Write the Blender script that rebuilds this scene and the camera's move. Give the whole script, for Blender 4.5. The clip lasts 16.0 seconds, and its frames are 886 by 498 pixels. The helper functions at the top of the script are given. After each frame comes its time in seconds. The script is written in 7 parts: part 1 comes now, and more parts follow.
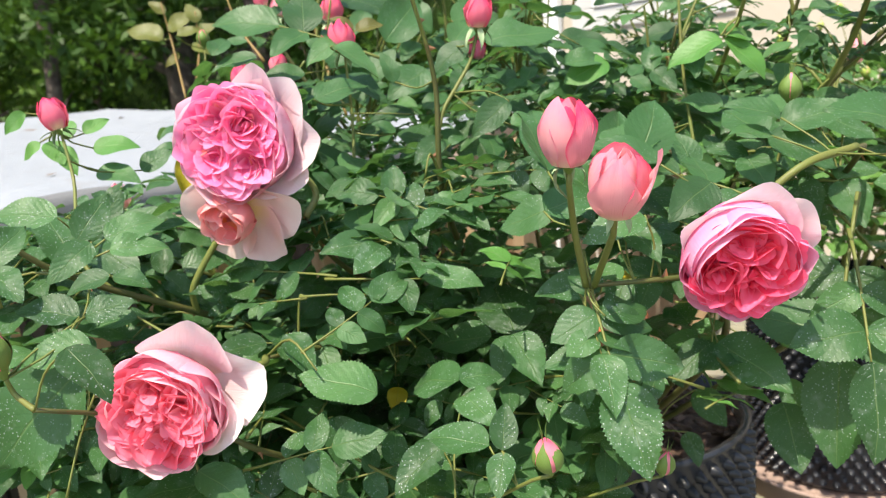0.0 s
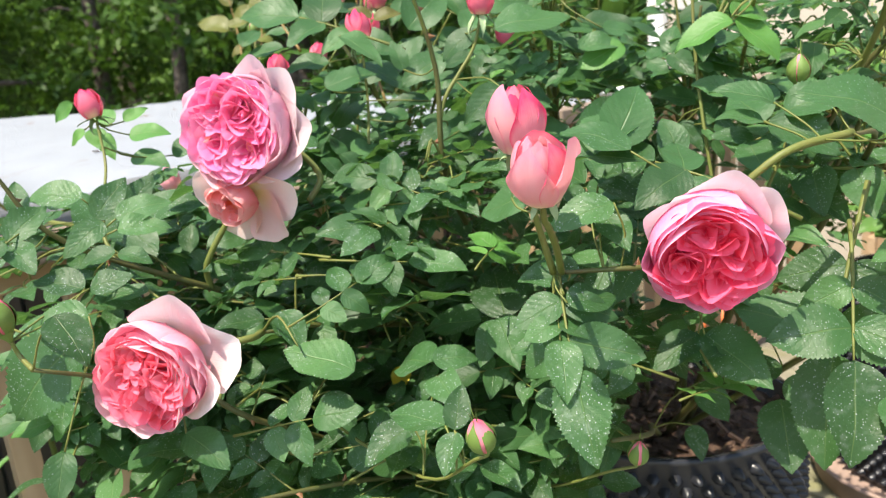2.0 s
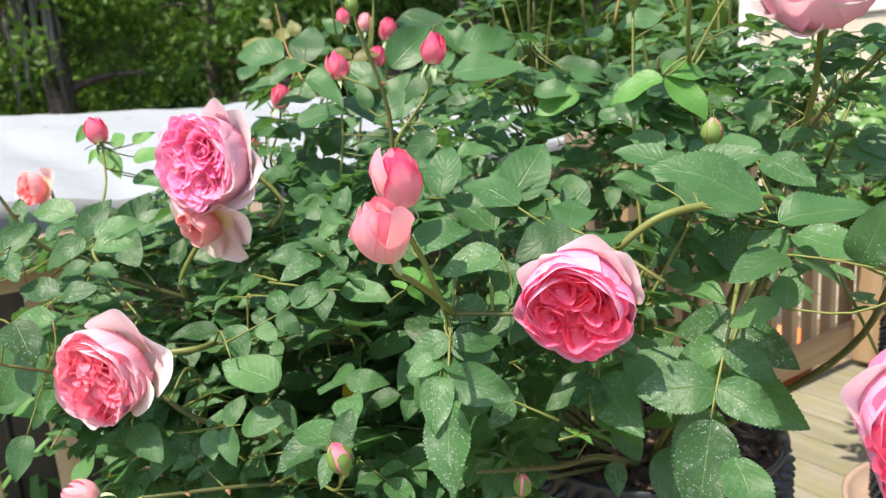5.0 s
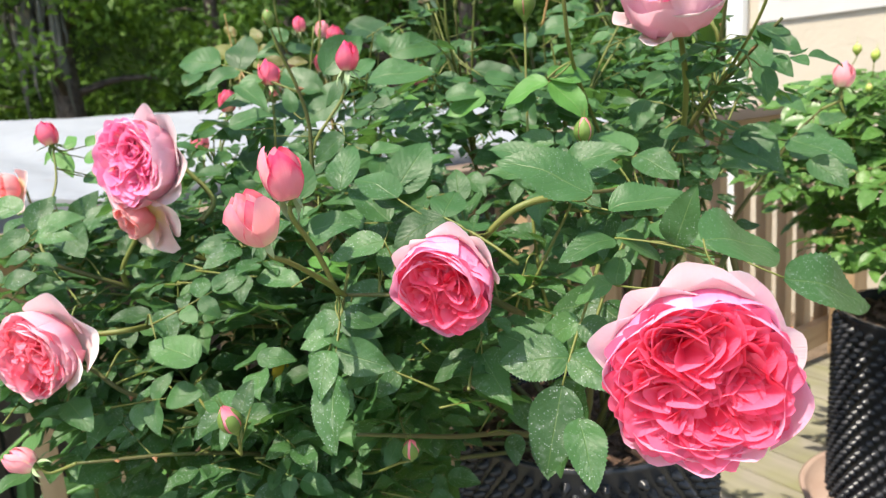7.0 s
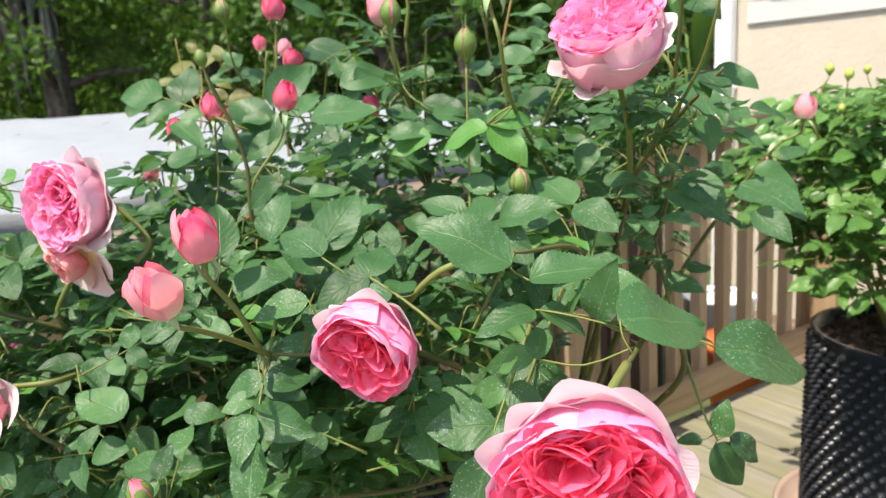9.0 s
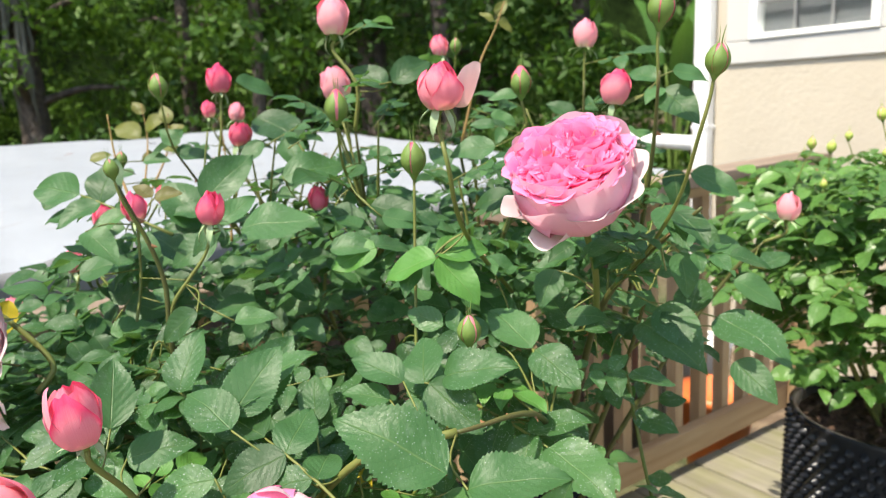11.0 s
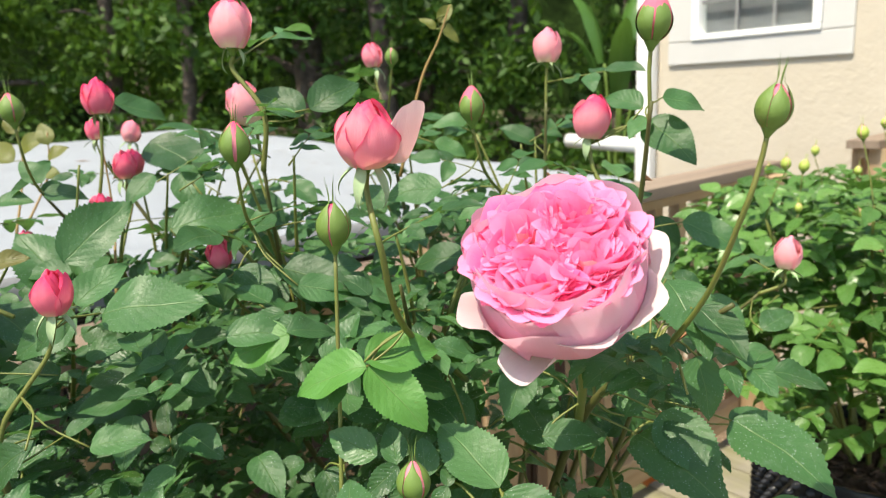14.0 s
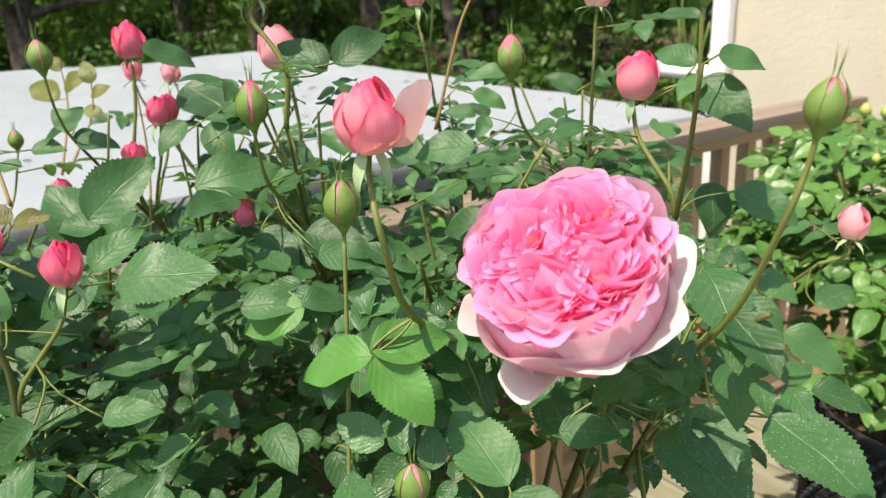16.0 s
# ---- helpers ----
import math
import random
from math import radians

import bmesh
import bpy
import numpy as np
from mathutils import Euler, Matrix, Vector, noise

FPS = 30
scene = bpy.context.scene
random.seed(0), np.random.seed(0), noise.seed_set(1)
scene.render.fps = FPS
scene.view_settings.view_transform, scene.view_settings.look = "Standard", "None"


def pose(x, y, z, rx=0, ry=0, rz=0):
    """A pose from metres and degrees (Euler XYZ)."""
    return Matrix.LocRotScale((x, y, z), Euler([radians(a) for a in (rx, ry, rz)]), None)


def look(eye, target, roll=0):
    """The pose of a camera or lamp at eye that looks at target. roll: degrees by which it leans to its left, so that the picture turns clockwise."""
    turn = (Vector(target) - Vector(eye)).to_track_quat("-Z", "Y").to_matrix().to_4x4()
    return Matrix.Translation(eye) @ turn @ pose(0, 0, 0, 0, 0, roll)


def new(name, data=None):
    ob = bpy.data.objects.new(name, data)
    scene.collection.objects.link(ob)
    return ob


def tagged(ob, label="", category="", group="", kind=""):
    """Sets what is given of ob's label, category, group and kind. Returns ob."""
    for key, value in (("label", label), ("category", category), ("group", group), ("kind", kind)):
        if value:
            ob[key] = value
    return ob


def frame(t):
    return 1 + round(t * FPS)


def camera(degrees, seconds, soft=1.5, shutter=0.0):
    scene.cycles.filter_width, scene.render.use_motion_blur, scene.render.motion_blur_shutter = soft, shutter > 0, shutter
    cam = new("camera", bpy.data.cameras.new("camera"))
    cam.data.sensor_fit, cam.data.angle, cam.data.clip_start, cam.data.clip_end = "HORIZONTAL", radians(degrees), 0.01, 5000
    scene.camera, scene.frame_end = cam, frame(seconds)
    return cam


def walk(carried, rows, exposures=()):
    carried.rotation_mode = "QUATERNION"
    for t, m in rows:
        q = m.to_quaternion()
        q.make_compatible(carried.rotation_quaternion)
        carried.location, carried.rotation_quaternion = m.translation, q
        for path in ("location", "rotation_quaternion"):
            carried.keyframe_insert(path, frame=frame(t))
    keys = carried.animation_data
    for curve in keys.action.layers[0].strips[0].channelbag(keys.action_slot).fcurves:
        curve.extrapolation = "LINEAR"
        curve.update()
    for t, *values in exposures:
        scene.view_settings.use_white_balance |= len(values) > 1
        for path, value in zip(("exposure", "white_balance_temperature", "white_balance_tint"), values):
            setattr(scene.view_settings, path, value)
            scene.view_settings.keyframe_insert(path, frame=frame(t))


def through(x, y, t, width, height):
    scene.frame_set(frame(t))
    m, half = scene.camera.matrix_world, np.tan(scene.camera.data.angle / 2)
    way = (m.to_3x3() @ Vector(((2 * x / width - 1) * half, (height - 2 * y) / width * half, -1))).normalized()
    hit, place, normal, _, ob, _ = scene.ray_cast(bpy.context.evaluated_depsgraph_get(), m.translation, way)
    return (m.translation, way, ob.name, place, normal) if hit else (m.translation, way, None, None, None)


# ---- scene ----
cam = camera(61.72, 16.0, soft=1.15)
walk(cam, [
    (0.0, pose(-0.006, -0.012, 1.0139, 78.47, 4.28, 0.13)),
    (0.5, pose(0.0252, -0.0141, 1.0194, 78.56, 4.34, 1.91)),
    (1.0, pose(0.0474, -0.0286, 1.0189, 78.59, 4.66, 3.9)),
    (1.5, pose(0.0642, -0.0342, 1.0173, 78.23, 4.92, 6.11)),
    (2.0, pose(0.0975, -0.0186, 1.0092, 77.9, 4.94, 8.74)),
    (2.5, pose(0.117, -0.0155, 1.0113, 77.92, 4.74, 11.09)),
    (3.0, pose(0.1346, -0.0197, 1.0207, 78.26, 4.38, 13.15)),
    (3.2, pose(0.1429, -0.0227, 1.0229, 78.33, 4.22, 13.79)),
    (5.3, pose(0.2793, -0.0363, 1.0425, 78.48, 3.05, 16.74)),
    (5.5, pose(0.2957, -0.0388, 1.043, 78.75, 3.09, 16.71)),
    (6.0, pose(0.3222, -0.0438, 1.0486, 78.52, 2.89, 16.58)),
    (6.5, pose(0.355, -0.0546, 1.0462, 78.41, 3.03, 17.12)),
    (7.0, pose(0.3735, -0.0689, 1.0376, 78.53, 3.52, 17.31)),
    (7.5, pose(0.4066, -0.0687, 1.0414, 78.07, 3.77, 17.91)),
    (8.0, pose(0.4201, -0.0513, 1.0552, 77.8, 4.0, 17.68)),
    (8.5, pose(0.4291, -0.0342, 1.0636, 78.15, 4.04, 18.18)),
    (8.7, pose(0.4224, -0.0292, 1.0722, 77.96, 3.81, 17.59)),
    (10.8, pose(0.4245, 0.0807, 1.1619, 78.93, 2.19, 16.04)),
    (11.0, pose(0.4268, 0.0938, 1.1733, 79.15, 2.11, 15.71)),
    (11.5, pose(0.4215, 0.1336, 1.1922, 79.48, 2.12, 14.35)),
    (12.0, pose(0.4091, 0.1628, 1.2066, 79.73, 2.36, 12.73)),
    (12.5, pose(0.3875, 0.1852, 1.2111, 79.73, 2.45, 11.07)),
    (13.0, pose(0.369, 0.2113, 1.2095, 79.63, 2.4, 10.08)),
    (13.5, pose(0.3757, 0.2429, 1.208, 79.27, 2.12, 10.06)),
    (14.0, pose(0.3844, 0.2712, 1.2066, 78.64, 2.0, 11.08)),
    (14.5, pose(0.388, 0.2914, 1.208, 77.68, 2.04, 12.41)),
    (15.0, pose(0.3948, 0.2989, 1.2158, 76.57, 1.97, 13.7)),
    (15.5, pose(0.3983, 0.3073, 1.2263, 75.0, 1.93, 14.89)),
    (16.0, pose(0.4053, 0.3182, 1.2342, 72.86, 1.8, 16.13)),
], [(0.0, 1.30, 7250, 10), (3.0, 1.41, 7250, 10), (7.0, 1.35, 7250, 10), (12.5, 1.27, 7400, 8), (16.0, 1.18, 7600, 6)])
# a phone's lens: the far things are a little soft
cam.data.dof.use_dof = True
cam.data.dof.focus_distance = 0.46
cam.data.dof.aperture_fstop = 13.0

# ---- light ----
SUN = Vector((-0.25, -0.40, 0.88)).normalized()
world = bpy.data.worlds.new("sky")
scene.world = world
world.use_nodes = True
wn = world.node_tree
sky = wn.nodes.new("ShaderNodeTexSky")
sky.sky_type = "NISHITA"
sky.sun_disc = False
sky.sun_elevation = math.asin(SUN.z)
sky.sun_rotation = math.atan2(SUN.x, SUN.y)
wn.links.new(sky.outputs[0], wn.nodes["Background"].inputs[0])
wn.nodes["Background"].inputs[1].default_value = 0.15
sun = new("sun", bpy.data.lights.new("sun", "SUN"))
sun.data.energy = 3.1
sun.data.angle = radians(0.55)
sun.data.color = (1.0, 0.96, 0.89)
sun.matrix_world = look(SUN * 30, (0, 0, 0))

# ---- materials ----
def material(name, color=(0.5, 0.5, 0.5), rough=0.6, metal=0.0, spec=0.5):
    m = bpy.data.materials.new(name)
    m.use_nodes = True
    b = m.node_tree.nodes["Principled BSDF"]
    b.inputs["Base Color"].default_value = (*color, 1)
    b.inputs["Roughness"].default_value = rough
    b.inputs["Metallic"].default_value = metal
    b.inputs["Specular IOR Level"].default_value = spec
    return m


def nd(m, kind, **values):
    node = m.node_tree.nodes.new(kind)
    for key, value in values.items():
        node.inputs[key.replace("_", " ")].default_value = value
    return node


def ln(m, a, b):
    m.node_tree.links.new(a, b)


def ramp(m, source, stops):
    node = m.node_tree.nodes.new("ShaderNodeValToRGB")
    el = node.color_ramp.elements
    while len(el) < len(stops):
        el.new(0.5)
    for e, (pos, col) in zip(el, stops):
        e.position, e.color = pos, (*col, 1)
    ln(m, source, node.inputs[0])
    return node


def mixed(m, a, b, factor, blend="MIX"):
    """A colour mix; a, b and factor are sockets or values."""
    node = m.node_tree.nodes.new("ShaderNodeMix")
    node.data_type, node.blend_type = "RGBA", blend
    for index, value in ((0, factor), (6, a), (7, b)):
        if isinstance(value, (int, float)):
            node.inputs[index].default_value = value
        elif isinstance(value, tuple):
            node.inputs[index].default_value = (*value, 1)
        else:
            ln(m, value, node.inputs[index])
    return node.outputs[2]


def maths(m, op, a, b=0.0):
    node = m.node_tree.nodes.new("ShaderNodeMath")
    node.operation = op
    for index, value in ((0, a), (1, b)):
        if isinstance(value, (int, float)):
            node.inputs[index].default_value = value
        else:
            ln(m, value, node.inputs[index])
    return node.outputs[0]


def bsdf(m):
    return m.node_tree.nodes["Principled BSDF"]


def bump(m, height, strength=0.3, distance=0.002):
    node = nd(m, "ShaderNodeBump", Strength=strength, Distance=distance)
    ln(m, height, node.inputs["Height"])
    ln(m, node.outputs[0], bsdf(m).inputs["Normal"])
    return node


def let_through(m, color_socket, share):
    """Thin tissue: part of the light passes."""
    t = m.node_tree
    tr = t.nodes.new("ShaderNodeBsdfTranslucent")
    ln(m, color_socket, tr.inputs[0])
    mix = t.nodes.new("ShaderNodeMixShader")
    mix.inputs[0].default_value = share
    ln(m, bsdf(m).outputs[0], mix.inputs[1])
    ln(m, tr.outputs[0], mix.inputs[2])
    ln(m, mix.outputs[0], t.nodes["Material Output"].inputs[0])


def noisy(m, scale, detail=4.0, coords="Object", rough=0.55):
    tc = m.node_tree.nodes.new("ShaderNodeTexCoord")
    n = nd(m, "ShaderNodeTexNoise", Scale=scale, Detail=detail, Roughness=rough)
    ln(m, tc.outputs[coords], n.inputs["Vector"])
    return n.outputs["Fac"]


def leaf_material(name, dark, mid, light, residue=0.5, gloss=0.45, through=0.28):
    m = material(name, mid, gloss, spec=0.42)
    uv = m.node_tree.nodes.new("ShaderNodeUVMap")
    sep = m.node_tree.nodes.new("ShaderNodeSeparateXYZ")
    ln(m, uv.outputs[0], sep.inputs[0])
    side = maths(m, "ABSOLUTE", maths(m, "SUBTRACT", sep.outputs[0], 0.5))
    along = maths(m, "SUBTRACT", maths(m, "MULTIPLY", sep.outputs[1], 8.0), maths(m, "MULTIPLY", side, 5.0))
    ridge = maths(m, "ABSOLUTE", maths(m, "SUBTRACT", maths(m, "FRACT", along), 0.5))
    vein = ramp(m, ridge, ((0.0, (1, 1, 1)), (0.10, (0, 0, 0))))
    rib = ramp(m, side, ((0.0, (1, 1, 1)), (0.022, (0, 0, 0))))
    info = m.node_tree.nodes.new("ShaderNodeObjectInfo")
    geo = m.node_tree.nodes.new("ShaderNodeNewGeometry")
    pick = maths(m, "FRACT", maths(m, "ADD", info.outputs["Random"], geo.outputs["Random Per Island"]))
    tone = ramp(m, pick, ((0.0, dark), (0.45, mid), (0.8, mid), (1.0, light)))
    blotch = noisy(m, 60.0, 3.0)
    c = mixed(m, tone.outputs[0], light, maths(m, "MULTIPLY", blotch, 0.35))
    c = mixed(m, c, dark, maths(m, "MULTIPLY", vein.outputs[0], 0.22))
    c = mixed(m, c, (0.20, 0.30, 0.10), maths(m, "MULTIPLY", rib.outputs[0], 0.40))
    # dried spray: fine flecks, a few larger spots, and a thin film
    large = nd(m, "ShaderNodeTexNoise", Scale=16.0, Detail=3.0)
    ln(m, geo.outputs["Position"], large.inputs["Vector"])
    where = ramp(m, large.outputs["Fac"], ((0.38, (0.05, 0.05, 0.05)), (0.60, (1, 1, 1))))
    spray = None
    for scale, low, high, rare in ((360.0, 0.12, 0.25, 0.58), (660.0, 0.22, 0.38, 0.50)):
        vo = nd(m, "ShaderNodeTexVoronoi", Scale=scale)
        ln(m, geo.outputs["Position"], vo.inputs["Vector"])
        pale = nd(m, "ShaderNodeSeparateColor")
        ln(m, vo.outputs["Color"], pale.inputs[0])
        near = maths(m, "ADD", vo.outputs["Distance"], maths(m, "MULTIPLY", pale.outputs[0], rare))
        fleck = ramp(m, near, ((low, (1, 1, 1)), (high, (0, 0, 0))))
        spray = fleck.outputs[0] if spray is None else maths(m, "MAXIMUM", spray, fleck.outputs[0])
    film = nd(m, "ShaderNodeTexNoise", Scale=120.0, Detail=5.0)
    ln(m, geo.outputs["Position"], film.inputs["Vector"])
    smear = ramp(m, film.outputs["Fac"], ((0.55, (0, 0, 0)), (0.78, (0.22, 0.22, 0.22))))
    place = nd(m, "ShaderNodeSeparateXYZ")
    ln(m, geo.outputs["Position"], place.inputs[0])
    low = ramp(m, place.outputs[2], ((0.92, (1, 1, 1)), (1.0, (0.30, 0.30, 0.30))))
    residue = maths(m, "MULTIPLY", low.outputs[0], residue)
    f = maths(m, "MULTIPLY", maths(m, "MULTIPLY", maths(m, "MAXIMUM", spray, smear.outputs[0]), where.outputs[0]), residue)
    c = mixed(m, c, (0.60, 0.67, 0.63), f)
    ln(m, c, bsdf(m).inputs["Base Color"])
    cell = nd(m, "ShaderNodeTexVoronoi", Scale=330.0)
    ln(m, geo.outputs["Position"], cell.inputs["Vector"])
    ln(m, maths(m, "ADD", maths(m, "MULTIPLY", film.outputs["Fac"], 0.30), gloss - 0.15), bsdf(m).inputs["Roughness"])
    h = maths(m, "ADD", maths(m, "MULTIPLY", ridge, 0.75), maths(m, "MULTIPLY", rib.outputs[0], -1.2))
    h = maths(m, "ADD", h, maths(m, "MULTIPLY", blotch, 0.6))
    h = maths(m, "SUBTRACT", h, maths(m, "MULTIPLY", cell.outputs["Distance"], 0.45))
    bump(m, h, 0.42, 0.0009)
    let_through(m, mixed(m, c, (0.14, 0.30, 0.03), 0.40), through)
    return m


def petal_material(name, base, body, edge, through=0.34):
    m = material(name, body, 0.65, spec=0.12)
    uv = m.node_tree.nodes.new("ShaderNodeUVMap")
    sep = m.node_tree.nodes.new("ShaderNodeSeparateXYZ")
    ln(m, uv.outputs[0], sep.inputs[0])
    info = m.node_tree.nodes.new("ShaderNodeObjectInfo")
    v = maths(m, "ADD", sep.outputs[1], maths(m, "MULTIPLY", maths(m, "SUBTRACT", info.outputs["Random"], 0.5), 0.30))
    n = noisy(m, 3.0, 3.0)
    v = maths(m, "ADD", v, maths(m, "MULTIPLY", maths(m, "SUBTRACT", n, 0.5), 0.35))
    grad = ramp(m, v, ((0.05, base), (0.30, body), (0.70, body), (0.98, edge)))
    # fine lengthwise streaks
    st = nd(m, "ShaderNodeTexNoise", Scale=1.0, Detail=2.0)
    mp = nd(m, "ShaderNodeMapping")
    mp.inputs["Scale"].default_value = (40, 2.5, 1)
    ln(m, uv.outputs[0], mp.inputs[0])
    ln(m, mp.outputs[0], st.inputs["Vector"])
    c = mixed(m, grad.outputs[0], edge, maths(m, "MULTIPLY", st.outputs["Fac"], 0.32))
    ln(m, c, bsdf(m).inputs["Base Color"])
    bump(m, maths(m, "ADD", st.outputs["Fac"], maths(m, "MULTIPLY", n, 0.8)), 0.30, 0.0015)
    let_through(m, c, through)
    return m


M_LEAF = leaf_material("rose_leaf", (0.020, 0.064, 0.020), (0.047, 0.134, 0.043), (0.100, 0.230, 0.078), 1.0, 0.43, 0.40)
M_LEAF_YOUNG = leaf_material("young_leaf", (0.055, 0.17, 0.03), (0.08, 0.23, 0.045), (0.13, 0.30, 0.065), 0.15)
M_LEAF_BRONZE = leaf_material("bronze_leaf", (0.10, 0.075, 0.018), (0.13, 0.135, 0.025), (0.15, 0.19, 0.035), 0.0)
M_LEAF_YELLOW = leaf_material("yellow_leaf", (0.45, 0.33, 0.02), (0.60, 0.45, 0.03), (0.70, 0.55, 0.06), 0.0)
M_LEAF_FAR = leaf_material("second_bush_leaf", (0.036, 0.105, 0.024), (0.078, 0.188, 0.040), (0.155, 0.305, 0.072), 0.10, 0.30, 0.34)

PINK = dict(
    inner=petal_material("petal_inner_pink", (0.97, 0.34, 0.22), (0.95, 0.14, 0.38), (0.97, 0.36, 0.58), 0.42),
    cup=petal_material("petal_cup_pink", (0.91, 0.36, 0.49), (0.92, 0.46, 0.59), (0.94, 0.63, 0.73), 0.46),
    guard=petal_material("petal_guard_pink", (0.80, 0.52, 0.53), (0.80, 0.57, 0.62), (0.81, 0.67, 0.69), 0.40))
CORAL = dict(
    inner=petal_material("petal_inner_coral", (0.98, 0.16, 0.10), (0.96, 0.042, 0.125), (0.97, 0.19, 0.34), 0.42),
    cup=petal_material("petal_cup_coral", (0.95, 0.18, 0.34), (0.95, 0.25, 0.48), (0.96, 0.49, 0.69), 0.42),
    guard=petal_material("petal_guard_coral", (0.92, 0.64, 0.46), (0.93, 0.68, 0.70), (0.94, 0.81, 0.82), 0.38))
SALMON = dict(
    inner=petal_material("petal_inner_salmon", (0.98, 0.30, 0.16), (0.97, 0.12, 0.18), (0.97, 0.28, 0.39), 0.42),
    cup=petal_material("petal_cup_salmon", (0.94, 0.36, 0.44), (0.95, 0.42, 0.54), (0.96, 0.63, 0.71), 0.42),
    guard=CORAL["guard"])
BUDPINK = dict(
    inner=petal_material("petal_bud_deep", (0.92, 0.66, 0.46), (0.88, 0.22, 0.31), (0.85, 0.09, 0.22), 0.34),
    cup=petal_material("petal_bud", (0.91, 0.62, 0.46), (0.90, 0.34, 0.40), (0.86, 0.085, 0.20), 0.30),
    guard=petal_material("petal_bud_pale", (0.90, 0.74, 0.56), (0.90, 0.44, 0.47), (0.90, 0.33, 0.43), 0.34))
APRICOT = dict(
    inner=petal_material("petal_inner_apricot", (0.93, 0.36, 0.12), (0.94, 0.26, 0.27), (0.95, 0.48, 0.48), 0.42),
    cup=petal_material("petal_cup_apricot", (0.93, 0.40, 0.22), (0.93, 0.31, 0.33), (0.94, 0.50, 0.49), 0.40),
    guard=petal_material("petal_guard_apricot", (0.93, 0.70, 0.30), (0.94, 0.60, 0.58), (0.95, 0.73, 0.70), 0.38))
BLUSH = petal_material("petal_blush", (0.84, 0.56, 0.42), (0.84, 0.49, 0.48), (0.85, 0.60, 0.59), 0.30)
MAGENTA = petal_material("petal_magenta", (0.45, 0.02, 0.16), (0.50, 0.03, 0.20), (0.60, 0.10, 0.30))


def plant_green(name, a, b, rough=0.5):
    m = material(name, a, rough, spec=0.35)
    c = mixed(m, a, b, noisy(m, 45.0, 3.0))
    ln(m, c, bsdf(m).inputs["Base Color"])
    bump(m, noisy(m, 400.0, 2.0), 0.2, 0.0008)
    return m


M_STEM = plant_green("green_stem", (0.115, 0.17, 0.035), (0.17, 0.15, 0.045))
M_CANE = plant_green("rose_cane", (0.055, 0.095, 0.022), (0.105, 0.070, 0.028))
M_YOUNG_STEM = plant_green("young_stem", (0.20, 0.17, 0.04), (0.26, 0.12, 0.05))
M_SEPAL = plant_green("sepal", (0.085, 0.165, 0.028), (0.16, 0.23, 0.055))
M_SEPAL_YOUNG = plant_green("young_sepal", (0.28, 0.36, 0.05), (0.40, 0.46, 0.12))
M_SEPAL_PALE = plant_green("pale_sepal", (0.20, 0.31, 0.13), (0.36, 0.44, 0.27))
M_THORN = plant_green("thorn", (0.30, 0.10, 0.06), (0.22, 0.14, 0.06))


def wood_material(name, a, b, c, green=0.0, rough=0.75):
    m = material(name, a, rough, spec=0.25)
    tc = m.node_tree.nodes.new("ShaderNodeTexCoord")
    info = m.node_tree.nodes.new("ShaderNodeObjectInfo")
    mp = nd(m, "ShaderNodeMapping")
    mp.inputs["Scale"].default_value = (26, 26, 1.6)
    ln(m, tc.outputs["Object"], mp.inputs[0])
    grain = nd(m, "ShaderNodeTexNoise", Scale=1.0, Detail=6.0, Distortion=0.7)
    grain.noise_dimensions = "4D"
    ln(m, mp.outputs[0], grain.inputs["Vector"])
    ln(m, maths(m, "MULTIPLY", info.outputs["Random"], 50.0), grain.inputs["W"])
    stain = noisy(m, 4.0, 4.0)
    col = ramp(m, grain.outputs["Fac"], ((0.30, a), (0.52, b), (0.72, c)))
    k = mixed(m, col.outputs[0], tuple(v * 0.55 for v in a), maths(m, "MULTIPLY", stain, 0.5))
    k = mixed(m, k, tuple(v * 1.2 for v in c), maths(m, "MULTIPLY", info.outputs["Random"], 0.35))
    if green:
        w = ramp(m, noisy(m, 3.0, 5.0), ((0.45, (0, 0, 0)), (0.68, (1, 1, 1))))
        k = mixed(m, k, (0.17, 0.18, 0.05), maths(m, "MULTIPLY", w.outputs[0], green))
    ln(m, k, bsdf(m).inputs["Base Color"])
    bump(m, grain.outputs["Fac"], 0.45, 0.003)
    return m


M_RAIL = wood_material("weathered_pine", (0.30, 0.19, 0.105), (0.42, 0.29, 0.17), (0.50, 0.37, 0.24))
M_CAP = wood_material("rail_cap_wood", (0.15, 0.105, 0.078), (0.235, 0.175, 0.13), (0.30, 0.235, 0.18))
M_DECK = wood_material("deck_wood", (0.15, 0.135, 0.105), (0.235, 0.215, 0.17), (0.31, 0.285, 0.235), 0.75)
M_CABINET = wood_material("cabinet_wood", (0.05, 0.034, 0.026), (0.085, 0.062, 0.048), (0.12, 0.092, 0.072))

M_STUCCO = material("cream_stucco", (0.62, 0.53, 0.40), 0.85, spec=0.2)
ln(M_STUCCO, mixed(M_STUCCO, (0.46, 0.405, 0.325), (0.53, 0.475, 0.39), noisy(M_STUCCO, 3.0, 5.0)), bsdf(M_STUCCO).inputs["Base Color"])
bump(M_STUCCO, noisy(M_STUCCO, 30.0, 5.0, rough=0.6), 0.45, 0.010)
M_TRIM = material("white_trim", (0.74, 0.73, 0.70), 0.5)
ln(M_TRIM, mixed(M_TRIM, (0.49, 0.48, 0.46), (0.56, 0.55, 0.53), noisy(M_TRIM, 6.0, 4.0)), bsdf(M_TRIM).inputs["Base Color"])
bump(M_TRIM, noisy(M_TRIM, 60.0, 3.0), 0.25, 0.002)
